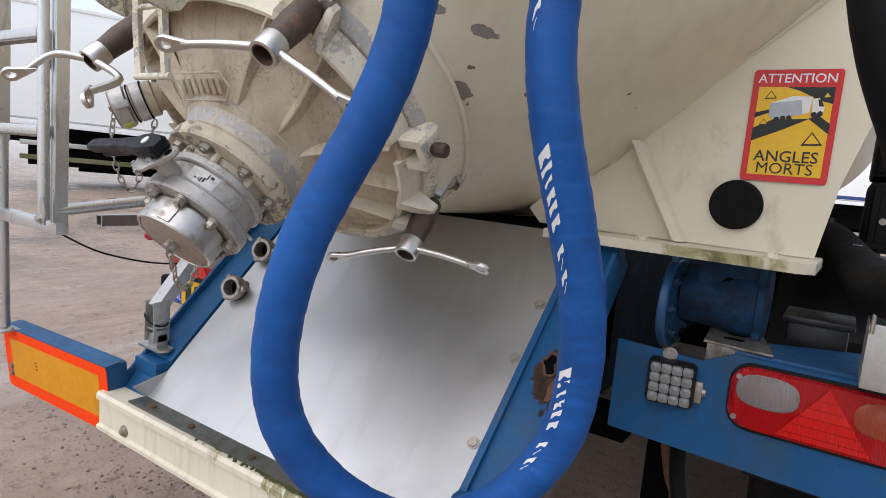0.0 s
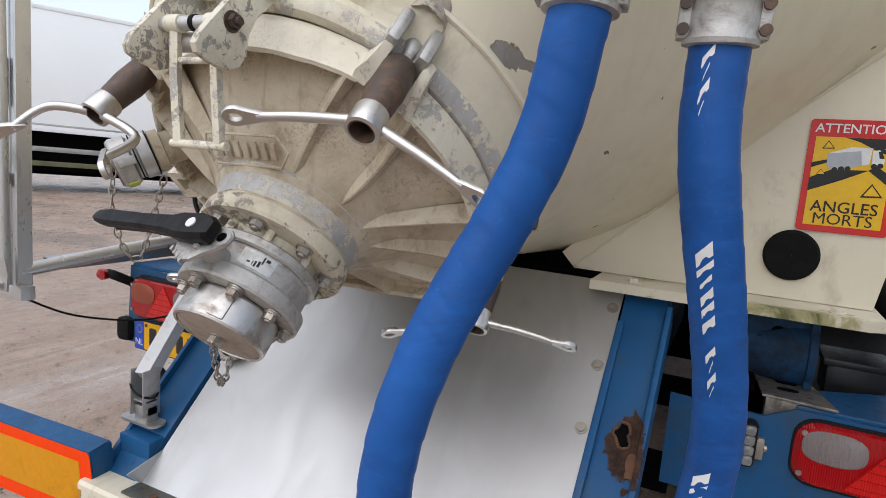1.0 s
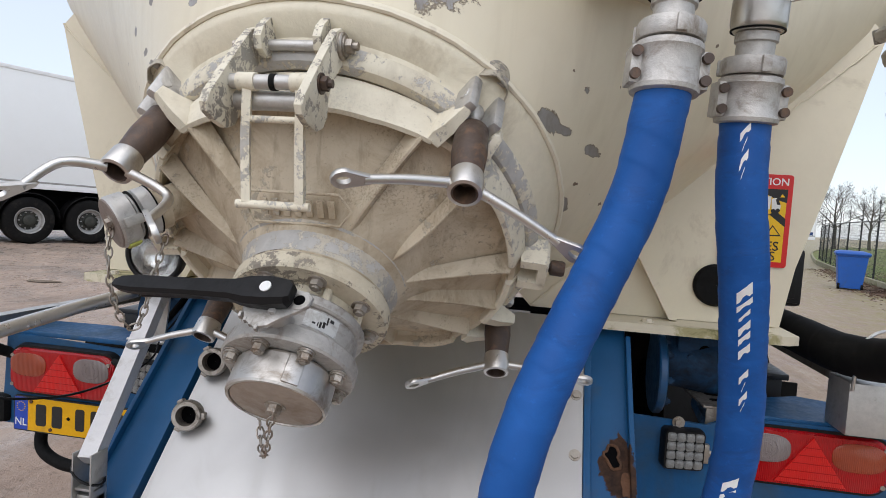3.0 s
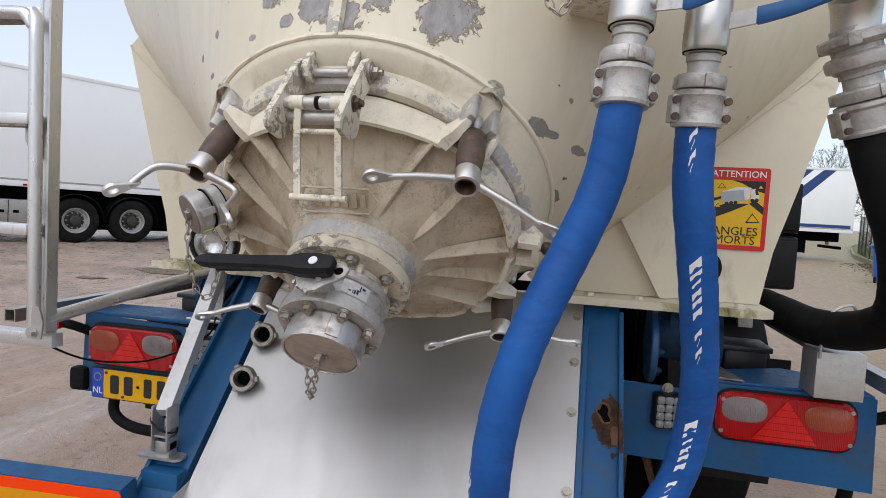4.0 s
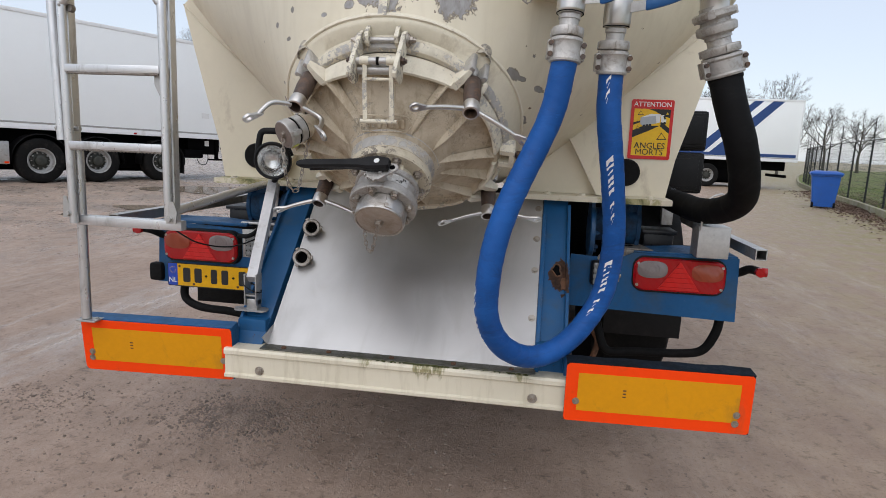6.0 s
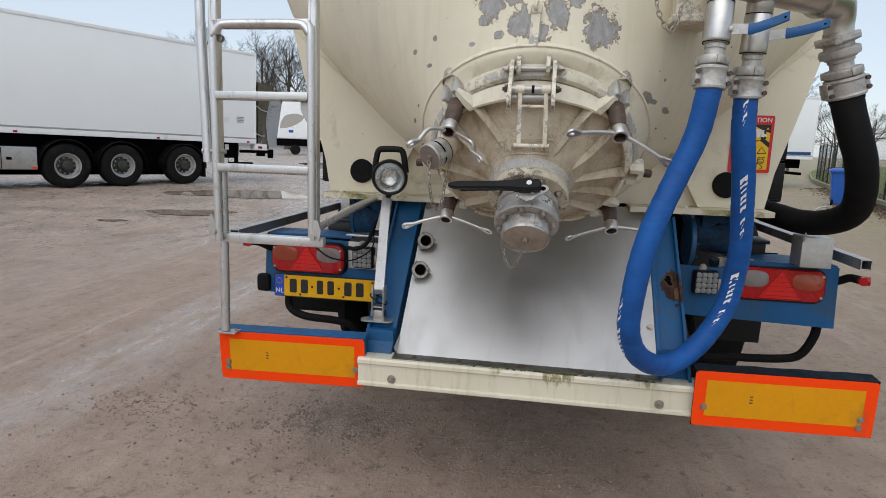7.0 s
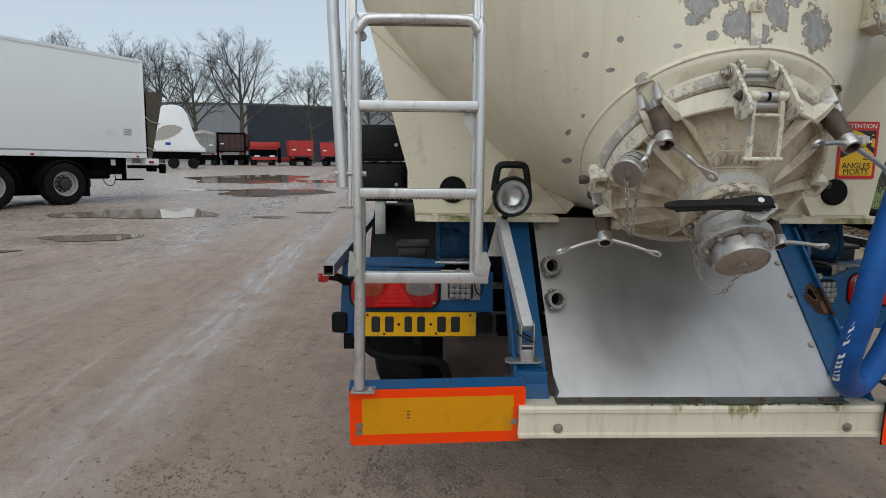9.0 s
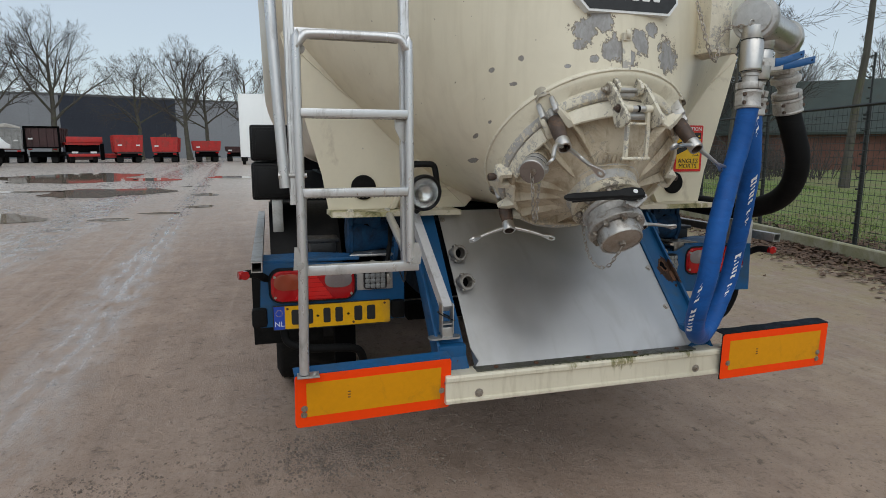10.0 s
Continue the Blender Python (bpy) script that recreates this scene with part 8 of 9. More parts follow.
def box_trailer(base, yaw, length, side_marks=False):
    """A box trailer whose near side lies on the local plane y = 0, rear end at x = 0, reaching to -x."""
    m = base @ pose(0, 0, 0, 0, 0, yaw) @ pose(0, 0, 0, 0, 0 if side_marks else 1.0, 0)
    t = thing("box_trailer", base.translation, "white box trailer with navy stripes parked by the fence" if side_marks else "plain white box semi-trailer parked on the mud", "trailer")
    def bx(name, p0, p1, mat, bev=0.01, label=""):
        b = bmesh.new()
        span(b, p0, p1, bev)
        bmesh.ops.transform(b, matrix=m, verts=b.verts[:])
        return part(name, b, mat, t, label)
    top = 4.22 if not side_marks else 4.10
    bx("body", (-length, 0.0, 1.42), (0, 2.5, top - 0.04), M_sidewhite, 0.02, "smooth white side panel body")
    bx("top_rail", (-length, -0.02, top - 0.10), (0.02, 2.5, top), M_railwhite, 0.02)
    bx("bottom_rail", (-length, -0.012, 1.28), (0.01, 2.5, 1.425), M_railwhite, 0.01)
    bx("rail_strip", (-length, -0.016, 1.425), (0.0, 0.0, 1.47), M_galv, 0.004)
    bx("corner_post", (-0.06, -0.014, 1.30), (0.012, 0.05, top - 0.08), M_railwhite, 0.01)
    # near-black chassis and added backing: shade below the body is put into their colour
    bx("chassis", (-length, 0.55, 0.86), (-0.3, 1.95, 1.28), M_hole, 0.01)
    bx("shade_backing", (-length + 0.5, 0.62, 0.30), (-1.6, 1.9, 0.90), M_hole, 0.02)
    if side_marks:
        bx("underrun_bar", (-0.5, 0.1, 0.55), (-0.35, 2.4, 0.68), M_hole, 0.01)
    # added on the unseen far side to stop light coming through underneath
    bx("far_shade_skirt", (-length + 1.5, 2.40, 0.12), (-1.7, 2.46, 1.28), M_hole, 0.01)
    return t, m, bx


M_mossplank = surface("mossy_grey_plank", (0.16, 0.15, 0.09), 0.85, var=0.3, dirt=(0.10, 0.11, 0.03), dirt_amt=0.6, dirt_scale=2, bump=0.4)
M_rev = pose(0, 0, 0, 90, 0, 0)
yaw_a = 61.27
base_a = Matrix.Translation((-9.61, 17.31, 0))
ta, ma, bxa = box_trailer(base_a, yaw_a, 13.6)
for k, wx in enumerate((-2.50, -4.36, -5.78)):
    wheel_set(ta, base_a @ pose(0, 0, 0, 0, 0, yaw_a) @ Matrix.Translation((wx, 0.02, 0.58)), M_rev, 0.585)
    b = bmesh.new()
    arc = [Vector((wx + 0.68 * math.cos(radians(a)), 0.0, 0.50 + 0.66 * math.sin(radians(a)))) for a in range(-5, 186, 10)]
    skin(b, [[ma @ (p + Vector((0, 0.0, 0))), ma @ (p + Vector((0, 0.42, 0))), ma @ (p + Vector((0, 0.42, 0.02))), ma @ (p + Vector((0, 0.0, 0.02)))] for p in arc])
    part("mudguard", b, M_black, ta)
bxa("side_locker", (-8.10, 0.02, 0.38), (-6.50, 0.55, 0.95), M_galv, 0.02, "grey steel side locker")
bxa("locker_seam", (-7.29, 0.012, 0.40), (-7.275, 0.03, 0.93), M_hole, 0.0)
for lx in (-7.48, -7.18):
    bxa("locker_latch", (lx, 0.006, 0.62), (lx + 0.12, 0.03, 0.69), M_hole, 0.01)
bxa("white_locker", (-8.75, 0.02, 0.40), (-8.20, 0.5, 0.95), M_railwhite, 0.02)
bxa("side_rail", (-13.2, 0.03, 0.80), (-8.9, 0.08, 0.92), M_galv, 0.01)
bxa("side_rail", (-13.2, 0.03, 0.45), (-8.9, 0.08, 0.57), M_mossplank, 0.01)
bxa("side_reflector", (-6.62, 0.010, 0.40), (-6.52, 0.03, 0.45), M_orange, 0.0)
for gx in range(4):
    bxa("vent_slat", (-0.72, -0.012, 1.95 + gx * 0.05), (-0.46, 0.0, 1.975 + gx * 0.05), M_galv, 0.0)
bxa("type_label", (-1.25, -0.006, 1.92), (-1.0, 0.0, 2.08), M_white, 0.0)
for lx in (-0.35, -3.4, -7.0):
    bxa("marker_lamp", (lx, -0.016, 1.30), (lx + 0.09, 0.0, 1.35), M_red, 0.0)
M_lift = surface("weathered_brown_board", (0.10, 0.085, 0.06), 0.75, var=0.2, dirt=(0.05, 0.04, 0.03), dirt_amt=0.4, bump=0.3)
b = bmesh.new()
skin(b, [[ma @ Vector((x, y, z)) for x, z in ((0.10, 1.32), (0.24, 1.30), (0.74, 3.30), (0.12, 3.32))] for y in (0.05, 2.42)])
part("tail_lift", b, M_lift, ta, "raised brown tail lift platform")
bxa("lift_post", (0.015, 0.02, 1.30), (0.09, 0.12, 3.22), M_hole, 0.008)
for z0, z1 in ((2.55, 2.35), (1.62, 1.55)):
    b = bmesh.new()
    tube(b, [ma @ Vector((0.02, 0.02, z0)), ma @ Vector((0.20, -0.02, (z0 + z1) / 2 - 0.04)), ma @ Vector((0.30 + 0.25 * (z1 - 1.3), 0.03, z1))], 0.018, 8)
    part("lift_stay", b, M_galv, ta)
bxa("rear_sill", (-0.02, 0.02, 1.08), (0.46, 0.30, 1.27), M_railwhite, 0.02, "white rear corner sill")
bxa("sill_lamp", (0.10, 0.005, 1.12), (0.26, 0.03, 1.20), M_red, 0.005)
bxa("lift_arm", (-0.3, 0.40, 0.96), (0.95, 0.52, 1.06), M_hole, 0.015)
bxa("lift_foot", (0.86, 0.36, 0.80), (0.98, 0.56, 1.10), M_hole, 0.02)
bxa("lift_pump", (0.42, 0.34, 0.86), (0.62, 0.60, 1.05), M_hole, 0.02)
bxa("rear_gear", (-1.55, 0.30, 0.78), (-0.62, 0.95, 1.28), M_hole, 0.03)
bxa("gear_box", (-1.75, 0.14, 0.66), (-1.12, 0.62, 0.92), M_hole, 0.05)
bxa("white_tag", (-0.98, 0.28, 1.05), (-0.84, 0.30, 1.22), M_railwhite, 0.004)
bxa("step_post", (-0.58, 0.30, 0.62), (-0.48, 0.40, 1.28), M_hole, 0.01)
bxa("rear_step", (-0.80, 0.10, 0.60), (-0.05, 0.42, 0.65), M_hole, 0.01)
bxa("mudflap", (-1.86, 0.04, 0.17), (-1.83, 0.42, 0.72), M_black, 0.004)
b = bmesh.new()
tube(b, smooth_path([ma @ Vector(p) for p in ((-1.3, 0.25, 0.70), (-1.2, 0.24, 0.50), (-1.0, 0.24, 0.46), (-0.9, 0.25, 0.62), (-0.88, 0.28, 0.80))], 6), 0.012, 8)
part("air_hose", b, M_black, ta)

# second trailer by the fence, with navy stripes; its words are plain shapes
base_b = Matrix.Translation((12.2, 28.5, 0))
tb, mb, bxb = box_trailer(base_b, 0, 13.6, True)
FB = mb @ pose(0, 0, 0, 90, 0, 0)
for poly in ([(-1.35, 4.0), (-0.85, 4.0), (-3.35, 1.48), (-4.05, 1.48)], [(-2.15, 4.0), (-1.75, 4.0), (-4.3, 1.48), (-4.9, 1.48)]):
    b = bmesh.new()
    prism(b, poly, FB, 0.0, 0.006)
    part("navy_stripe", b, M_tarp, tb)
b = bmesh.new()
prism(b, [(-13.6, 1.62), (-0.1, 1.62), (-0.1, 1.48), (-13.6, 1.48)], FB, 0.001, 0.007)
part("navy_stripe", b, M_tarp, tb)
for i, (x, w) in enumerate(((-7.6, 0.45), (-7.0, 0.5), (-6.4, 0.4), (-5.95, 0.35), (-5.55, 0.3))):
    b = bmesh.new()
    prism(b, [(x, 2.75), (x + w, 2.75), (x + w + 0.12, 3.35), (x + 0.12, 3.35)], FB, 0.0, 0.006)
    part("sign_shape", b, M_tarp, tb)
for i in range(5):
    b = bmesh.new()
    prism(b, rect(-6.9 + i * 0.34, 2.25, -6.66 + i * 0.34, 2.45), FB, 0.0, 0.006)
    part("sign_shape", b, M_ink, tb)
for wx in (-3.9, -5.2):
    wheel_set(tb, mb @ Matrix.Translation((wx, 0.02, 0.545)), M_rev)

# ---------- far vehicles ----------
M_redv = surface("red_tipper_paint", (0.50, 0.030, 0.026), 0.5, var=0.15, dirt=(0.16, 0.06, 0.05), dirt_amt=0.3, dirt_scale=1.5, bump=0.1)
M_maroon = surface("dark_maroon_paint", (0.06, 0.025, 0.025), 0.6, var=0.2, dirt=(0.05, 0.045, 0.04), dirt_amt=0.3, bump=0.1)
M_greyv = surface("grey_tipper_paint", (0.3, 0.3, 0.29), 0.5, var=0.15, dirt=(0.15, 0.13, 0.11), dirt_amt=0.3, bump=0.1)


def tipper(x, y, yaw, mat, label, w=2.5, length=5.2, z0=1.25, z1=2.9, flare=0.12):
    m = Matrix.Translation((x, y, 0)) @ pose(0, 0, 0, 0, 0, yaw)
    t = thing("tipper_trailer", (x, y, 0), label, "trailer", group="far tipper trailers")
    b = bmesh.new()
    ring_ = lambda hw, hl, z: [m @ Vector(p) for p in ((-hw, -hl, z), (hw, -hl, z), (hw, hl, z), (-hw, hl, z))]
    skin(b, [ring_(w / 2 - flare, length / 2 - 0.1, z0), ring_(w / 2, length / 2, z1), ring_(w / 2 + 0.05, length / 2 + 0.05, z1), ring_(w / 2 + 0.05, length / 2 + 0.05, z1 + 0.12), ring_(w / 2 - 0.06, length / 2 - 0.06, z1 + 0.12), ring_(w / 2 - flare - 0.06, length / 2 - 0.2, z0 + 0.3)])
    part("skip_body", b, mat, t)
    for k, s in [(k, s) for k in range(5) for s in (-1, 1)]:
        b = bmesh.new()
        yy = -length / 2 + 0.4 + k * (length - 0.8) / 4
        skin(b, [[m @ Vector((s * (hw + o), yy + q, z)) for hw, z, o in ((w / 2 - flare, z0, 0), (w / 2 - flare, z0, 0.07), (w / 2, z1, 0.07), (w / 2, z1, 0))] for q in (-0.05, 0.05)])
        part("body_rib", b, mat, t)
    b = bmesh.new()
    box(b, (0, 0, 0.98), (w * 0.8, length, 0.50), None, 0.02)
    bmesh.ops.transform(b, matrix=m, verts=b.verts[:])
    part("chassis", b, M_hole, t)
    for s in (-1, 1):
        for yy in (-length / 2 + 0.9, length / 2 - 1.2):
            b = bmesh.new()
            lathe(b, [(0.25, 0.30), (0.46, 0.32), (0.5, 0.28), (0.5, -0.28), (0.46, -0.32), (0.25, -0.30)], m @ Matrix.Translation((s * 0.90, yy, 0.5)) @ pose(0, 0, 0, 0, 90, 0), 28)
            part("wheel", b, M_tyre, t)
    b = bmesh.new()
    box(b, (0, -length / 2 - 0.05, 0.85), (2.2, 0.1, 0.18), None, 0.01)
    bmesh.ops.transform(b, matrix=m, verts=b.verts[:])
    part("underrun_bar", b, M_hole, t)
    b = bmesh.new()
    span(b, (-w / 2 + 0.2, -length / 2 - 0.12, z0 - 0.12), (w / 2 - 0.2, -length / 2 + 0.1, z0 + 0.02), 0.01)
    bmesh.ops.transform(b, matrix=m, verts=b.verts[:])
    part("tail_beam", b, M_maroon, t)
    for xx in (-0.32 * w, -0.1 * w, 0.12 * w, 0.33 * w):
        b = bmesh.new()
        skin(b, [[m @ Vector((xx + q, -length / 2 + o, z)) for z, o in ((z0 + 0.05, 0.1), (z0 + 0.05, -0.02), (z1, -0.1), (z1, 0.0))] for q in (-0.04, 0.04)])
        part("tail_rib", b, mat, t)
    for s in ((-1, 1) if yaw > 11 else (-1,)):
        b = bmesh.new()
        box(b, (s * (w / 2 - 0.55), -length / 2 - 0.09 - (0.06 if z1 > 2 else 0), (z0 + z1) / 2 - 0.1), (0.42, 0.03, 0.16), None, 0.0)
        bmesh.ops.transform(b, matrix=m, verts=b.verts[:])
        part("marker_plate", b, M_white, t)
    return t


def placed(az, rng_):
    return -0.94 + rng_ * math.sin(radians(az)), -1.9 + rng_ * math.cos(radians(az))


for az, rng_, yaw, mat, label, w, z0, z1 in ((-19.4, 82, 12, M_greyv, "grey tipper trailer with a rolled tarpaulin far across the yard", 2.6, 1.5, 3.5), (-17.07, 82, 6, M_maroon, "dark maroon tipper trailer far across the yard", 3.2, 1.7, 3.7),
                                             (-11.58, 80, 16, M_redv, "red tipper trailer with marker plates far across the yard", 2.9, 1.15, 2.95), (-8.56, 80, 4, M_redv, "red tipper trailer with brown boards far across the yard", 2.8, 1.2, 2.75),
                                             (-5.43, 82, 8, M_redv, "low red tipper trailer with dark tailboard far across the yard", 3.1, 1.35, 2.4), (-2.9, 84, 4, M_maroon, "low dark flatbed trailer far across the yard", 2.8, 1.25, 1.75)):
    tt = tipper(*placed(az, rng_), yaw, mat, label, w=w, z0=z0, z1=z1)
    x, y = placed(az, rng_)
    mt = Matrix.Translation((x, y, 0)) @ pose(0, 0, 0, 0, 0, yaw)
    def extra(name, p0, p1, mat_, bev=0.02):
        b = bmesh.new()
        span(b, p0, p1, bev)
        bmesh.ops.transform(b, matrix=mt, verts=b.verts[:])
        part(name, b, mat_, tt)
    extra("tail_step", (-w / 2 + 0.1, -2.85, 0.62), (w / 2 - 0.1, -2.66, 0.74), M_hole)
    for sx in (-1, 1):
        extra("tail_lamp", (sx * w * 0.36 - 0.18, -2.80, z0 - 0.30), (sx * w * 0.36 + 0.18, -2.70, z0 - 0.14), M_red, 0.01)
        extra("mudflap", (sx * 0.95 - 0.3, -2.45, 0.12), (sx * 0.95 + 0.3, -2.42, 0.75), M_black, 0.0)
    if mat is M_greyv:
        for k in range(4):
            b = bmesh.new()
            tube(b, smooth_path([mt @ Vector((-w / 2 + 0.15 + 0.1 * k, -2.7 + 0.12 * k, z1 + 0.20 + 0.09 * k)), mt @ Vector((0, -2.75, z1 + 0.34 + 0.07 * k)), mt @ Vector((w / 2 - 0.1 - 0.15 * k, -2.6, z1 + 0.22 + 0.05 * k))], 5), 0.11, 8)
            part("tarpaulin_roll", b, surface("pale_tarpaulin", (0.42, 0.40, 0.36), 0.7, var=0.15) if k == 0 else bpy.data.materials["pale_tarpaulin"], tt)
    if mat is M_maroon and z1 > 3:
        for sx in (-1, 1):
            extra("corner_post", (sx * w / 2 - 0.10, -2.74, 1.0), (sx * w / 2 + 0.10, -2.60, z1 + 0.25), M_hole)
        extra("top_beam", (-w / 2, -2.74, z1 + 0.05), (w / 2, -2.60, z1 + 0.25), M_hole)
        extra("tail_shelf", (-w / 2, -3.2, z0 - 0.12), (w / 2, -2.6, z0 + 0.03), M_hole)
    if "boards" in label:
        for k in range(5):
            extra("loose_board", (-0.5 + 0.24 * k, -1.5, z1 - 0.4), (-0.34 + 0.24 * k, -1.42, z1 + 0.35 + 0.12 * (k % 3)), M_lift, 0.0)
# red low loader with a raised neck and a low bed
lx, ly = placed(-14.6, 80)
low = thing("low_loader", (lx, ly, 0), "red low loader with a raised neck far across the yard", "trailer")
LLM = Matrix.Translation((lx, ly, 0)) @ pose(0, 0, 0, 0, 0, 24)
for name, p0, p1, mat in (("neck_deck", (-2.0, -1.6, 1.95), (1.5, 1.6, 2.25), M_redv), ("headboard", (-2.0, -1.75, 2.25), (1.5, -1.55, 2.85), M_redv), ("neck_frame", (-1.7, -1.4, 1.15), (1.2, 1.4, 1.95), M_hole),
                          ("rear_bumper", (-1.9, -1.9, 0.70), (1.1, -1.7, 1.0), M_redv), ("axle_beam", (-1.4, -1.5, 0.35), (0.8, 1.3, 0.72), M_maroon), ("low_bed", (1.5, -1.3, 0.55), (4.4, 1.3, 0.85), M_redv), ("bed_rail", (1.6, -1.45, 0.85), (4.4, -1.3, 1.02), M_redv),
                          ("ramp_post", (1.25, -1.8, 0.3), (1.6, -1.4, 2.1), M_hole), ("marker_plate", (-1.6, -1.93, 1.05), (-1.0, -1.90, 1.25), M_white), ("marker_plate", (0.2, -1.93, 1.05), (0.8, -1.90, 1.25), M_white)):
    b = bmesh.new()
    span(b, p0, p1, 0.03)
    bmesh.ops.transform(b, matrix=LLM, verts=b.verts[:])
    part(name, b, mat, low)
for wx, wy in ((-1.5, -1.2), (0.7, -1.2), (-1.5, 0.6), (0.7, 0.6), (3.4, 0.2)):
    b = bmesh.new()
    lathe(b, [(0.2, 0.2), (0.40, 0.22), (0.44, 0.18), (0.44, -0.18), (0.40, -0.22), (0.2, -0.2)], LLM @ Matrix.Translation((wx, wy, 0.44)) @ pose(0, 0, 0, 0, 90, 0), 24)
    part("wheel", b, M_tyre, low)

# white streamlined lorry cab behind the box trailer
tk = thing("lorry_cab", (-23.6, 55.8, 0), "white streamlined lorry cowl far across the yard", "lorry")
TKM = Matrix.Translation((-24.9, 55.3, 0)) @ pose(0, 0, 0, 0, 0, 21) @ pose(0, 0, 0, 90, 0, 0)
cab_side = [(-1.15, 1.55), (-1.1, 1.9), (-0.94, 3.0), (-0.68, 4.77), (-0.42, 5.5), (0.06, 5.75), (0.6, 5.82), (1.1, 5.8), (1.57, 5.6), (1.97, 5.0), (2.18, 4.3), (2.36, 3.58), (2.6, 2.85), (2.88, 2.33), (3.2, 2.0), (3.47, 1.83), (3.42, 1.52)]
b = bmesh.new()
mid_u, mid_z = 1.1, 3.3
skin(b, [[TKM @ Vector((mid_u + (x - mid_u) * k, mid_z + (z - mid_z) * k, d)) for x, z in cab_side] for k, d in ((0.90, 0.0), (0.97, -0.06), (1.0, -0.22), (1.0, -2.2), (0.95, -2.4))])
part("cab_body", b, M_railwhite, tk)
b = bmesh.new()
prism(b, [(-0.86, 2.52), (-0.76, 3.1), (-0.5, 3.6), (-0.14, 3.86), (0.4, 3.98), (0.81, 3.99), (1.2, 3.88), (1.53, 3.70), (1.25, 3.3), (0.9, 3.06), (0.4, 2.8), (-0.1, 2.62)], TKM, 0.0, 0.012)
part("beige_swoosh", b, surface("beige_patch", (0.42, 0.39, 0.34), 0.5, var=0.05), tk)
b = bmesh.new()
prism(b, rect(0.0, 2.15, 0.44, 2.40), TKM, 0.0, 0.012)
part("blue_mark", b, M_euroblue, tk)
b = bmesh.new()
span(b, (-1.2, 0.85, -2.1), (3.0, 1.6, -0.3), 0.02)
bmesh.ops.transform(b, matrix=TKM, verts=b.verts[:])
part("chassis", b, M_hole, tk)
for xx in (0.6, 2.3):
    b = bmesh.new()
    lathe(b, [(0.25, 0.02), (0.46, 0.03), (0.5, -0.02), (0.5, -0.3), (0.46, -0.35), (0.25, -0.35)], TKM @ Matrix.Translation((xx, 0.5, -0.2)), 28)
    part("wheel", b, M_tyre, tk)
# white lorry body beyond the tank's flank
wl_ = thing("white_lorry", (-2.7, 62.0, 0), "tall white lorry body parked far across the yard", "lorry")
b = bmesh.new()
span(b, (-3.9, 62, 0.75), (-1.5, 68, 6.9), 0.1)
part("body", b, M_sidewhite, wl_)
for x in (-3.6, -1.8):
    b = bmesh.new()
    cyl(b, (x - 0.15, 62.9, 0.5), (x + 0.15, 62.9, 0.5), 0.5, n=28)
    part("wheel", b, M_tyre, wl_)

# ---------- buildings ----------
M_navy = surface("navy_cladding", (0.026, 0.033, 0.050), 0.55, var=0.12, big=0.2, bump=0.05, bump_scale=4)
M_greyc = surface("grey_cladding", (0.27, 0.285, 0.305), 0.55, var=0.06, big=0.2, bump=0.05, bump_scale=4)
M_roofm = surface("grey_roof_edge", (0.12, 0.125, 0.13), 0.6, var=0.1, big=0.3)
wh = thing("warehouse", (-45, 112, 0), "long navy and grey clad warehouse behind the trees", "warehouse")
FRONT = [(-130, 104), (-52, 104), (-31.4, 104), (-15.9, 110), (-3.6, 114.8), (30, 128)]
for (x0, y0), (x1, y1), mat in zip(FRONT[:-1], FRONT[1:], (M_greyc, M_greyc, M_navy, M_greyc, M_navy)):
    WM = Matrix.Translation((x0, y0, 0)) @ Matrix.Rotation(math.atan2(y1 - y0, x1 - x0), 4, "Z")
    wide = math.hypot(x1 - x0, y1 - y0)
    def clad(name, p0, p1, m_):
        b = bmesh.new()
        span(b, p0, p1, 0.0)
        bmesh.ops.transform(b, matrix=WM, verts=b.verts[:])
        part(name, b, m_, wh)
    clad("wall", (0, 0, 0), (wide, 30, 9.55), mat)
    clad("roof_edge", (-0.02, -0.1, 9.55), (wide + 0.02, 30, 9.88), M_roofm)
    for k in range(int(wide / 3)):
        clad("cladding_rib", (1.5 + 3 * k, -0.04, 0), (1.56 + 3 * k, 0, 9.5), mat)
barn = thing("barn", (40, 30, 0), "low barn with a dark green roof and brick wall", "barn")
BM_ = Matrix.Translation((37, 30, 0)) @ pose(0, 0, 0, 0, 0, -42)
M_greenroof = surface("dark_green_roof", (0.035, 0.05, 0.042), 0.7, var=0.2, big=0.8, dirt=(0.06, 0.06, 0.05), dirt_amt=0.3, dirt_scale=1, bump=0.3, bump_scale=8)
M_brick = surface("red_brown_brick", (0.16, 0.075, 0.055), 0.85, var=0.2, big=1.2, bump=0.3, bump_scale=20)
b = bmesh.new()
span(b, (-9, -3, 0), (22, 8, 2.7), 0.0)
bmesh.ops.transform(b, matrix=BM_, verts=b.verts[:])
part("wall", b, M_brick, barn)
b = bmesh.new()
skin(b, [[BM_ @ Vector((x, y, z)) for y, z in ((-3.6, 2.5), (-3.6, 2.65), (2.5, 6.4), (8.6, 2.65), (8.6, 2.5))] for x in (-9.4, 22.4)])
part("roof", b, M_greenroof, barn)

# ---------- bare winter trees ----------
M_bark = surface("grey_brown_bark", (0.088, 0.080, 0.066), 0.9, var=0.3, grain=0.12, big=1.5, dirt=(0.10, 0.11, 0.05), dirt_amt=0.35, dirt_scale=2, bump=0.7, bump_scale=20, bump_dist=0.02)
M_twig = surface("fine_twigs", (0.068, 0.060, 0.054), 0.9, var=0.25, bump=0)


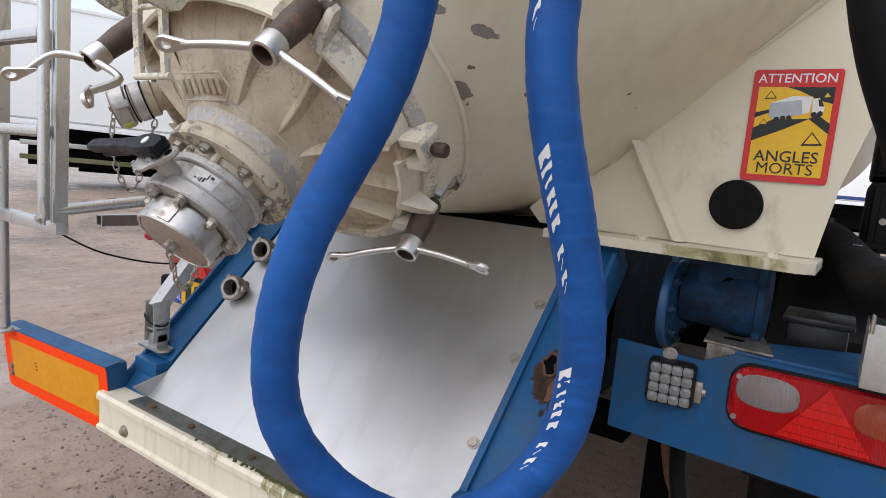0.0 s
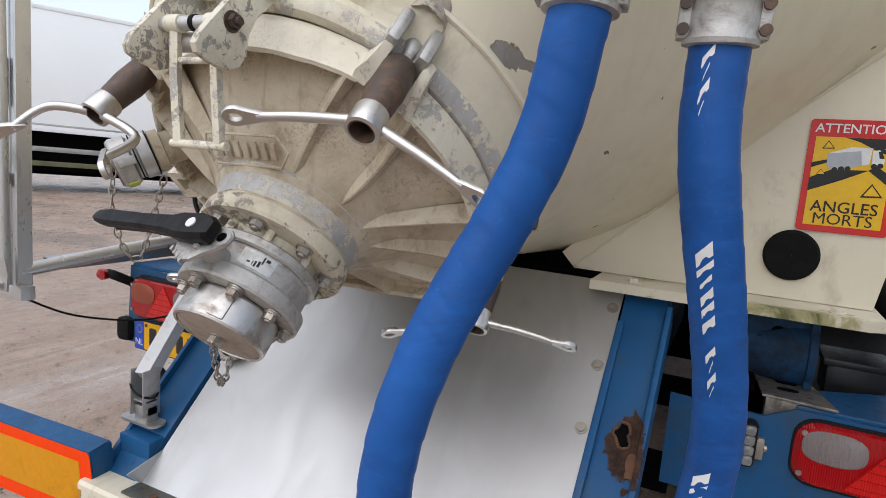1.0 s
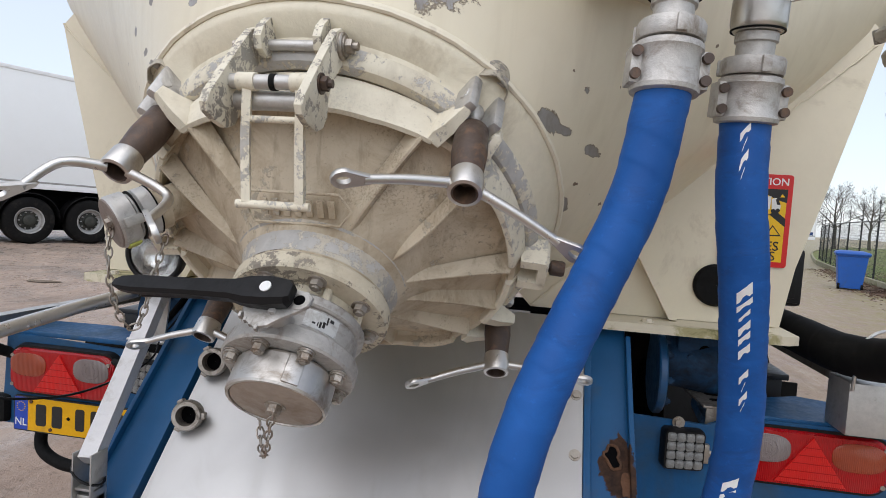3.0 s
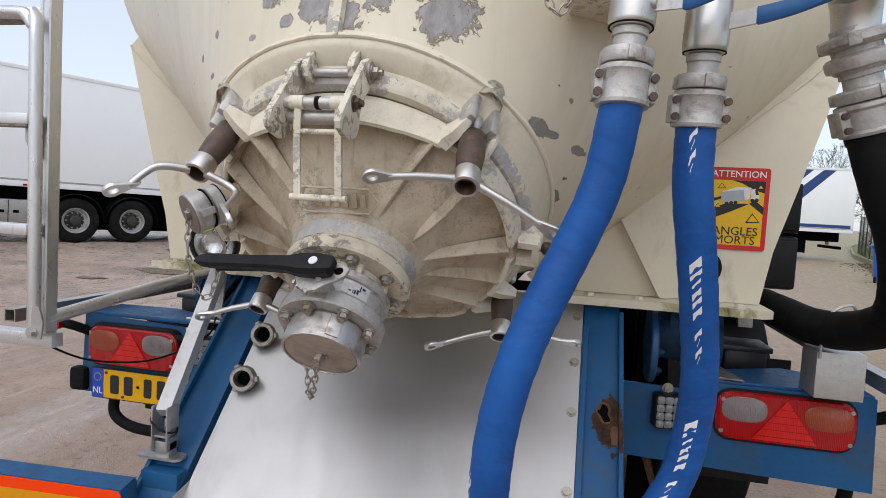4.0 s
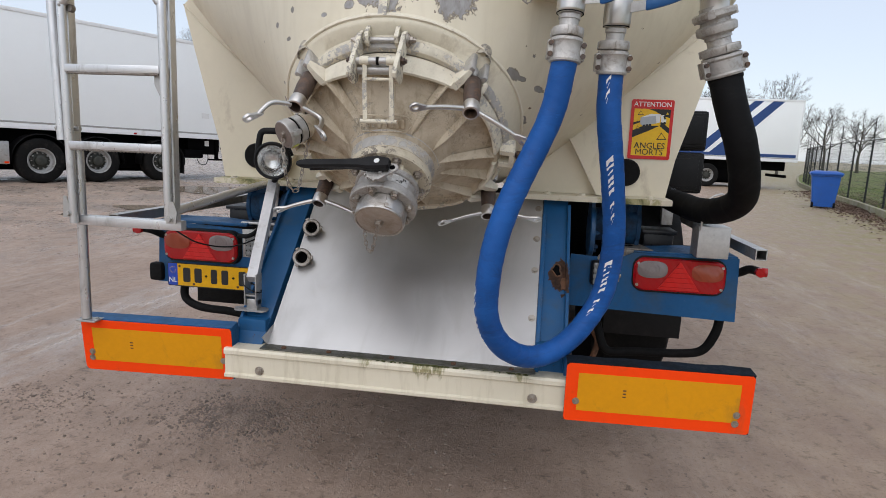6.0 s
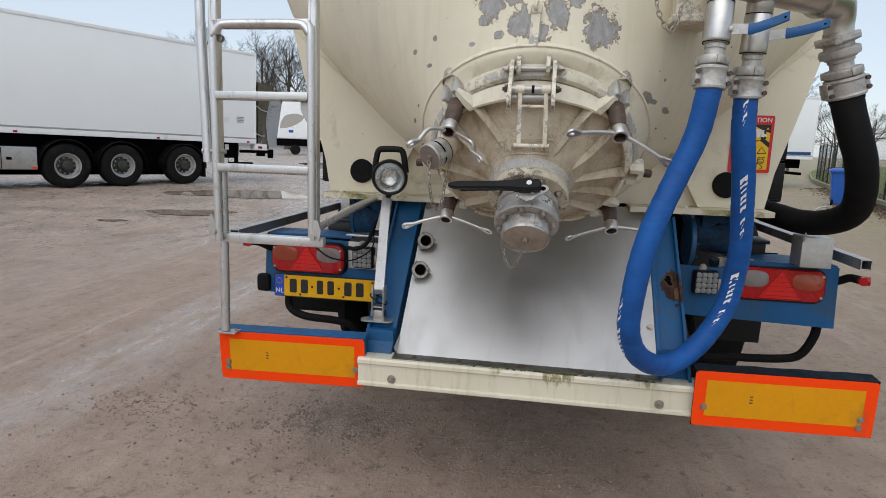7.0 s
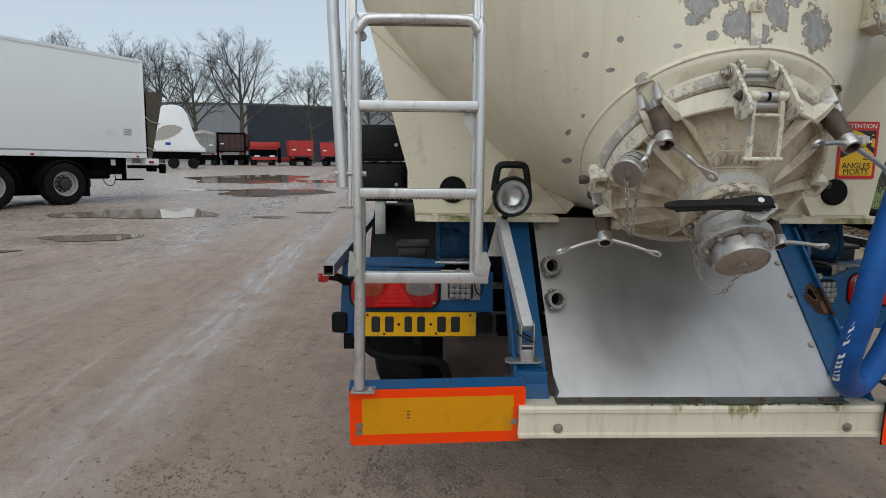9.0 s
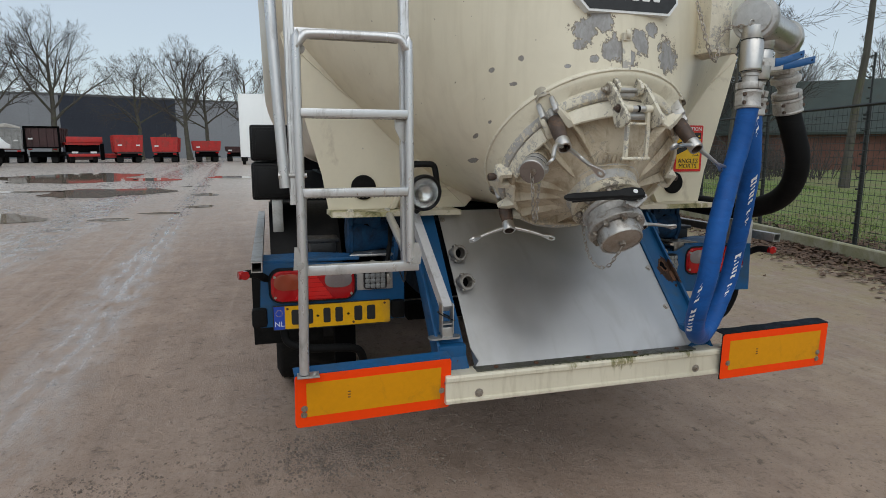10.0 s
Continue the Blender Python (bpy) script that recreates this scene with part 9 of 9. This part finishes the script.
def limb(bm, p, d, length, r, depth, rr, spread, up):
    """One limb and, from it, thinner ones."""
    n = 5 if depth > 2 else (3 if depth else 2)
    pts, rad = [Vector(p)], [r]
    q, dd = Vector(p), Vector(d)
    for i in range(n):
        dd = (dd + Vector((rr.gauss(0, 0.13), rr.gauss(0, 0.13), rr.gauss(0, 0.08) + up * 0.10))).normalized()
        q = q + dd * (length / n)
        pts.append(q.copy())
        rad.append(max(0.009, r * (1 - 0.66 * (i + 1) / n)))
    tube(bm, pts, rad, 6 if depth > 2 else 3, 0 if depth > 2 else 1, caps=False)
    if depth == 0:
        return
    kids = (0, 5, 6, 7)[depth]
    for k in range(kids):
        t = 0.22 + 0.78 * (k + rr.random()) / kids
        i = min(n - 1, int(t * n))
        base = pts[i].lerp(pts[i + 1], t * n - i)
        axis = (pts[i + 1] - pts[i]).normalized()
        u, v = frame_of(axis)
        a = rr.random() * 6.28
        side = u * math.cos(a) + v * math.sin(a)
        s = spread * rr.uniform(0.65, 1.3)
        nd = (axis * math.cos(s) + side * math.sin(s) + Vector((0, 0, up * 0.15))).normalized()
        limb(bm, base, nd, length * rr.uniform(0.40, 0.62) * (1.15 - 0.45 * t), rad[i] * rr.uniform(0.45, 0.62), depth - 1, rr, spread, up)


def bare_tree(name, seed, height, spread, up, label, trunk_r, clear=0.36):
    """A leafless tree: trunk, ascending limbs and a domed crown of fine twigs."""
    rr = random.Random(seed)
    t = thing(name, (0, 0, 0), label, "tree", group="bare trees")
    b = bmesh.new()
    n = 8
    pts = [Vector((0, 0, -0.1))]
    for i in range(n):
        pts.append(pts[-1] + Vector((rr.gauss(0, 0.05), rr.gauss(0, 0.05), 1)) * (height * 0.74 / n))
    rad = [trunk_r * (1.3 if i == 0 else 1 - 0.80 * i / n) for i in range(n + 1)]
    tube(b, pts, rad, 10, caps=False)
    part("trunk", b, M_bark, t)
    b = bmesh.new()
    count = 12
    for k in range(count):
        f = clear + (1 - clear) * (k + rr.random() * 0.7) / count
        i = min(n - 1, int(f * n))
        base = pts[i].lerp(pts[i + 1], f * n - i)
        a = k * 2.4 + rr.random() * 0.9
        s = spread * (1.2 - 0.75 * f) * rr.uniform(0.85, 1.15)
        d = Vector((math.cos(a) * math.sin(s), math.sin(a) * math.sin(s), math.cos(s)))
        limb(b, base, d, height * rr.uniform(0.85, 1.1) * (0.52 - 0.30 * (f - clear) / (1 - clear)), rad[i] * 0.52, 3, rr, 0.66, up)
    part("crown", b, [M_bark, M_twig], t)
    return t


kinds = [bare_tree("bare_tree", 3, 18, 1.0, 0.28, "broad leafless winter tree", 0.46), bare_tree("bare_tree", 8, 19, 0.88, 0.32, "tall leafless winter tree", 0.46), bare_tree("bare_tree", 15, 16, 1.08, 0.24, "wide leafless winter tree", 0.36),
         bare_tree("slender_tree", 21, 15, 0.62, 0.75, "slender upright leafless tree", 0.2, 0.12), bare_tree("slender_tree", 33, 18, 0.7, 0.45, "slim leafless tree with a bare pale trunk", 0.16, 0.48)]
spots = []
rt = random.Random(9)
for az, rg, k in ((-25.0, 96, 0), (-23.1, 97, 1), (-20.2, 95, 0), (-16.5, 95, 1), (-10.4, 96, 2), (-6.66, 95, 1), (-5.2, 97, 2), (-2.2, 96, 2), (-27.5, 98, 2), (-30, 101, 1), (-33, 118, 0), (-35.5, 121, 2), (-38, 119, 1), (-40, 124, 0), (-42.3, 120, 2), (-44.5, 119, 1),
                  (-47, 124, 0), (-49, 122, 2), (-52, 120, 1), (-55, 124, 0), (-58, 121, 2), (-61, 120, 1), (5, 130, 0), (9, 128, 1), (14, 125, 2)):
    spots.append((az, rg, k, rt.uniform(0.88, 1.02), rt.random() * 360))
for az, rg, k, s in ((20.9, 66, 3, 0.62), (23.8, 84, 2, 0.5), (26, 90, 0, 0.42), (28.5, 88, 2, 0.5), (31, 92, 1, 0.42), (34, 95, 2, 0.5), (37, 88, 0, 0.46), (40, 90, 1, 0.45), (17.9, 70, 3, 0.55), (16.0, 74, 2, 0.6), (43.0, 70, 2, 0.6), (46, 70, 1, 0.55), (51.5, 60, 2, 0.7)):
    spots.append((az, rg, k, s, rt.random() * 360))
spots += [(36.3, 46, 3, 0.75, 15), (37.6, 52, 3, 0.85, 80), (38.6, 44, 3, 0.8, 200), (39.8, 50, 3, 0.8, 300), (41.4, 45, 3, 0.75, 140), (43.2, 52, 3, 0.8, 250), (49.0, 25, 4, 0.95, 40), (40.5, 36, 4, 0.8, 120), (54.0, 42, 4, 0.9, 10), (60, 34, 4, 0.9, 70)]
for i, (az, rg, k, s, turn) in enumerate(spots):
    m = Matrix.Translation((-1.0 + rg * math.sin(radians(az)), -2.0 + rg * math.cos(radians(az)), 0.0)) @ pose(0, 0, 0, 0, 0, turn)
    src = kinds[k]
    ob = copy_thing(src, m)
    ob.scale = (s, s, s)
for k, src in enumerate(kinds):
    src.location = (-78 + 9 * k, 128, 0)
# low hedge of twigs along the far verge
b = bmesh.new()
rh = random.Random(4)
for _ in range(900):
    t = rh.random()
    p = Vector((16, 20, 0)).lerp(Vector((44, 70, 0)), t) + Vector((rh.gauss(4, 2.2), rh.gauss(0, 1.5), 0))
    for k in range(3):
        d = Vector((rh.gauss(0, 0.35), rh.gauss(0, 0.35), 1)).normalized()
        tube(b, [p, p + d * rh.uniform(0.7, 1.2), p + d * rh.uniform(1.3, 2.6) + Vector((rh.gauss(0, 0.25), rh.gauss(0, 0.25), 0))], [0.025, 0.015, 0.005], 3, caps=False)
solid("hedge", b, M_twig, "tangled leafless hedge beyond the fence", "hedge", kind="stuff")
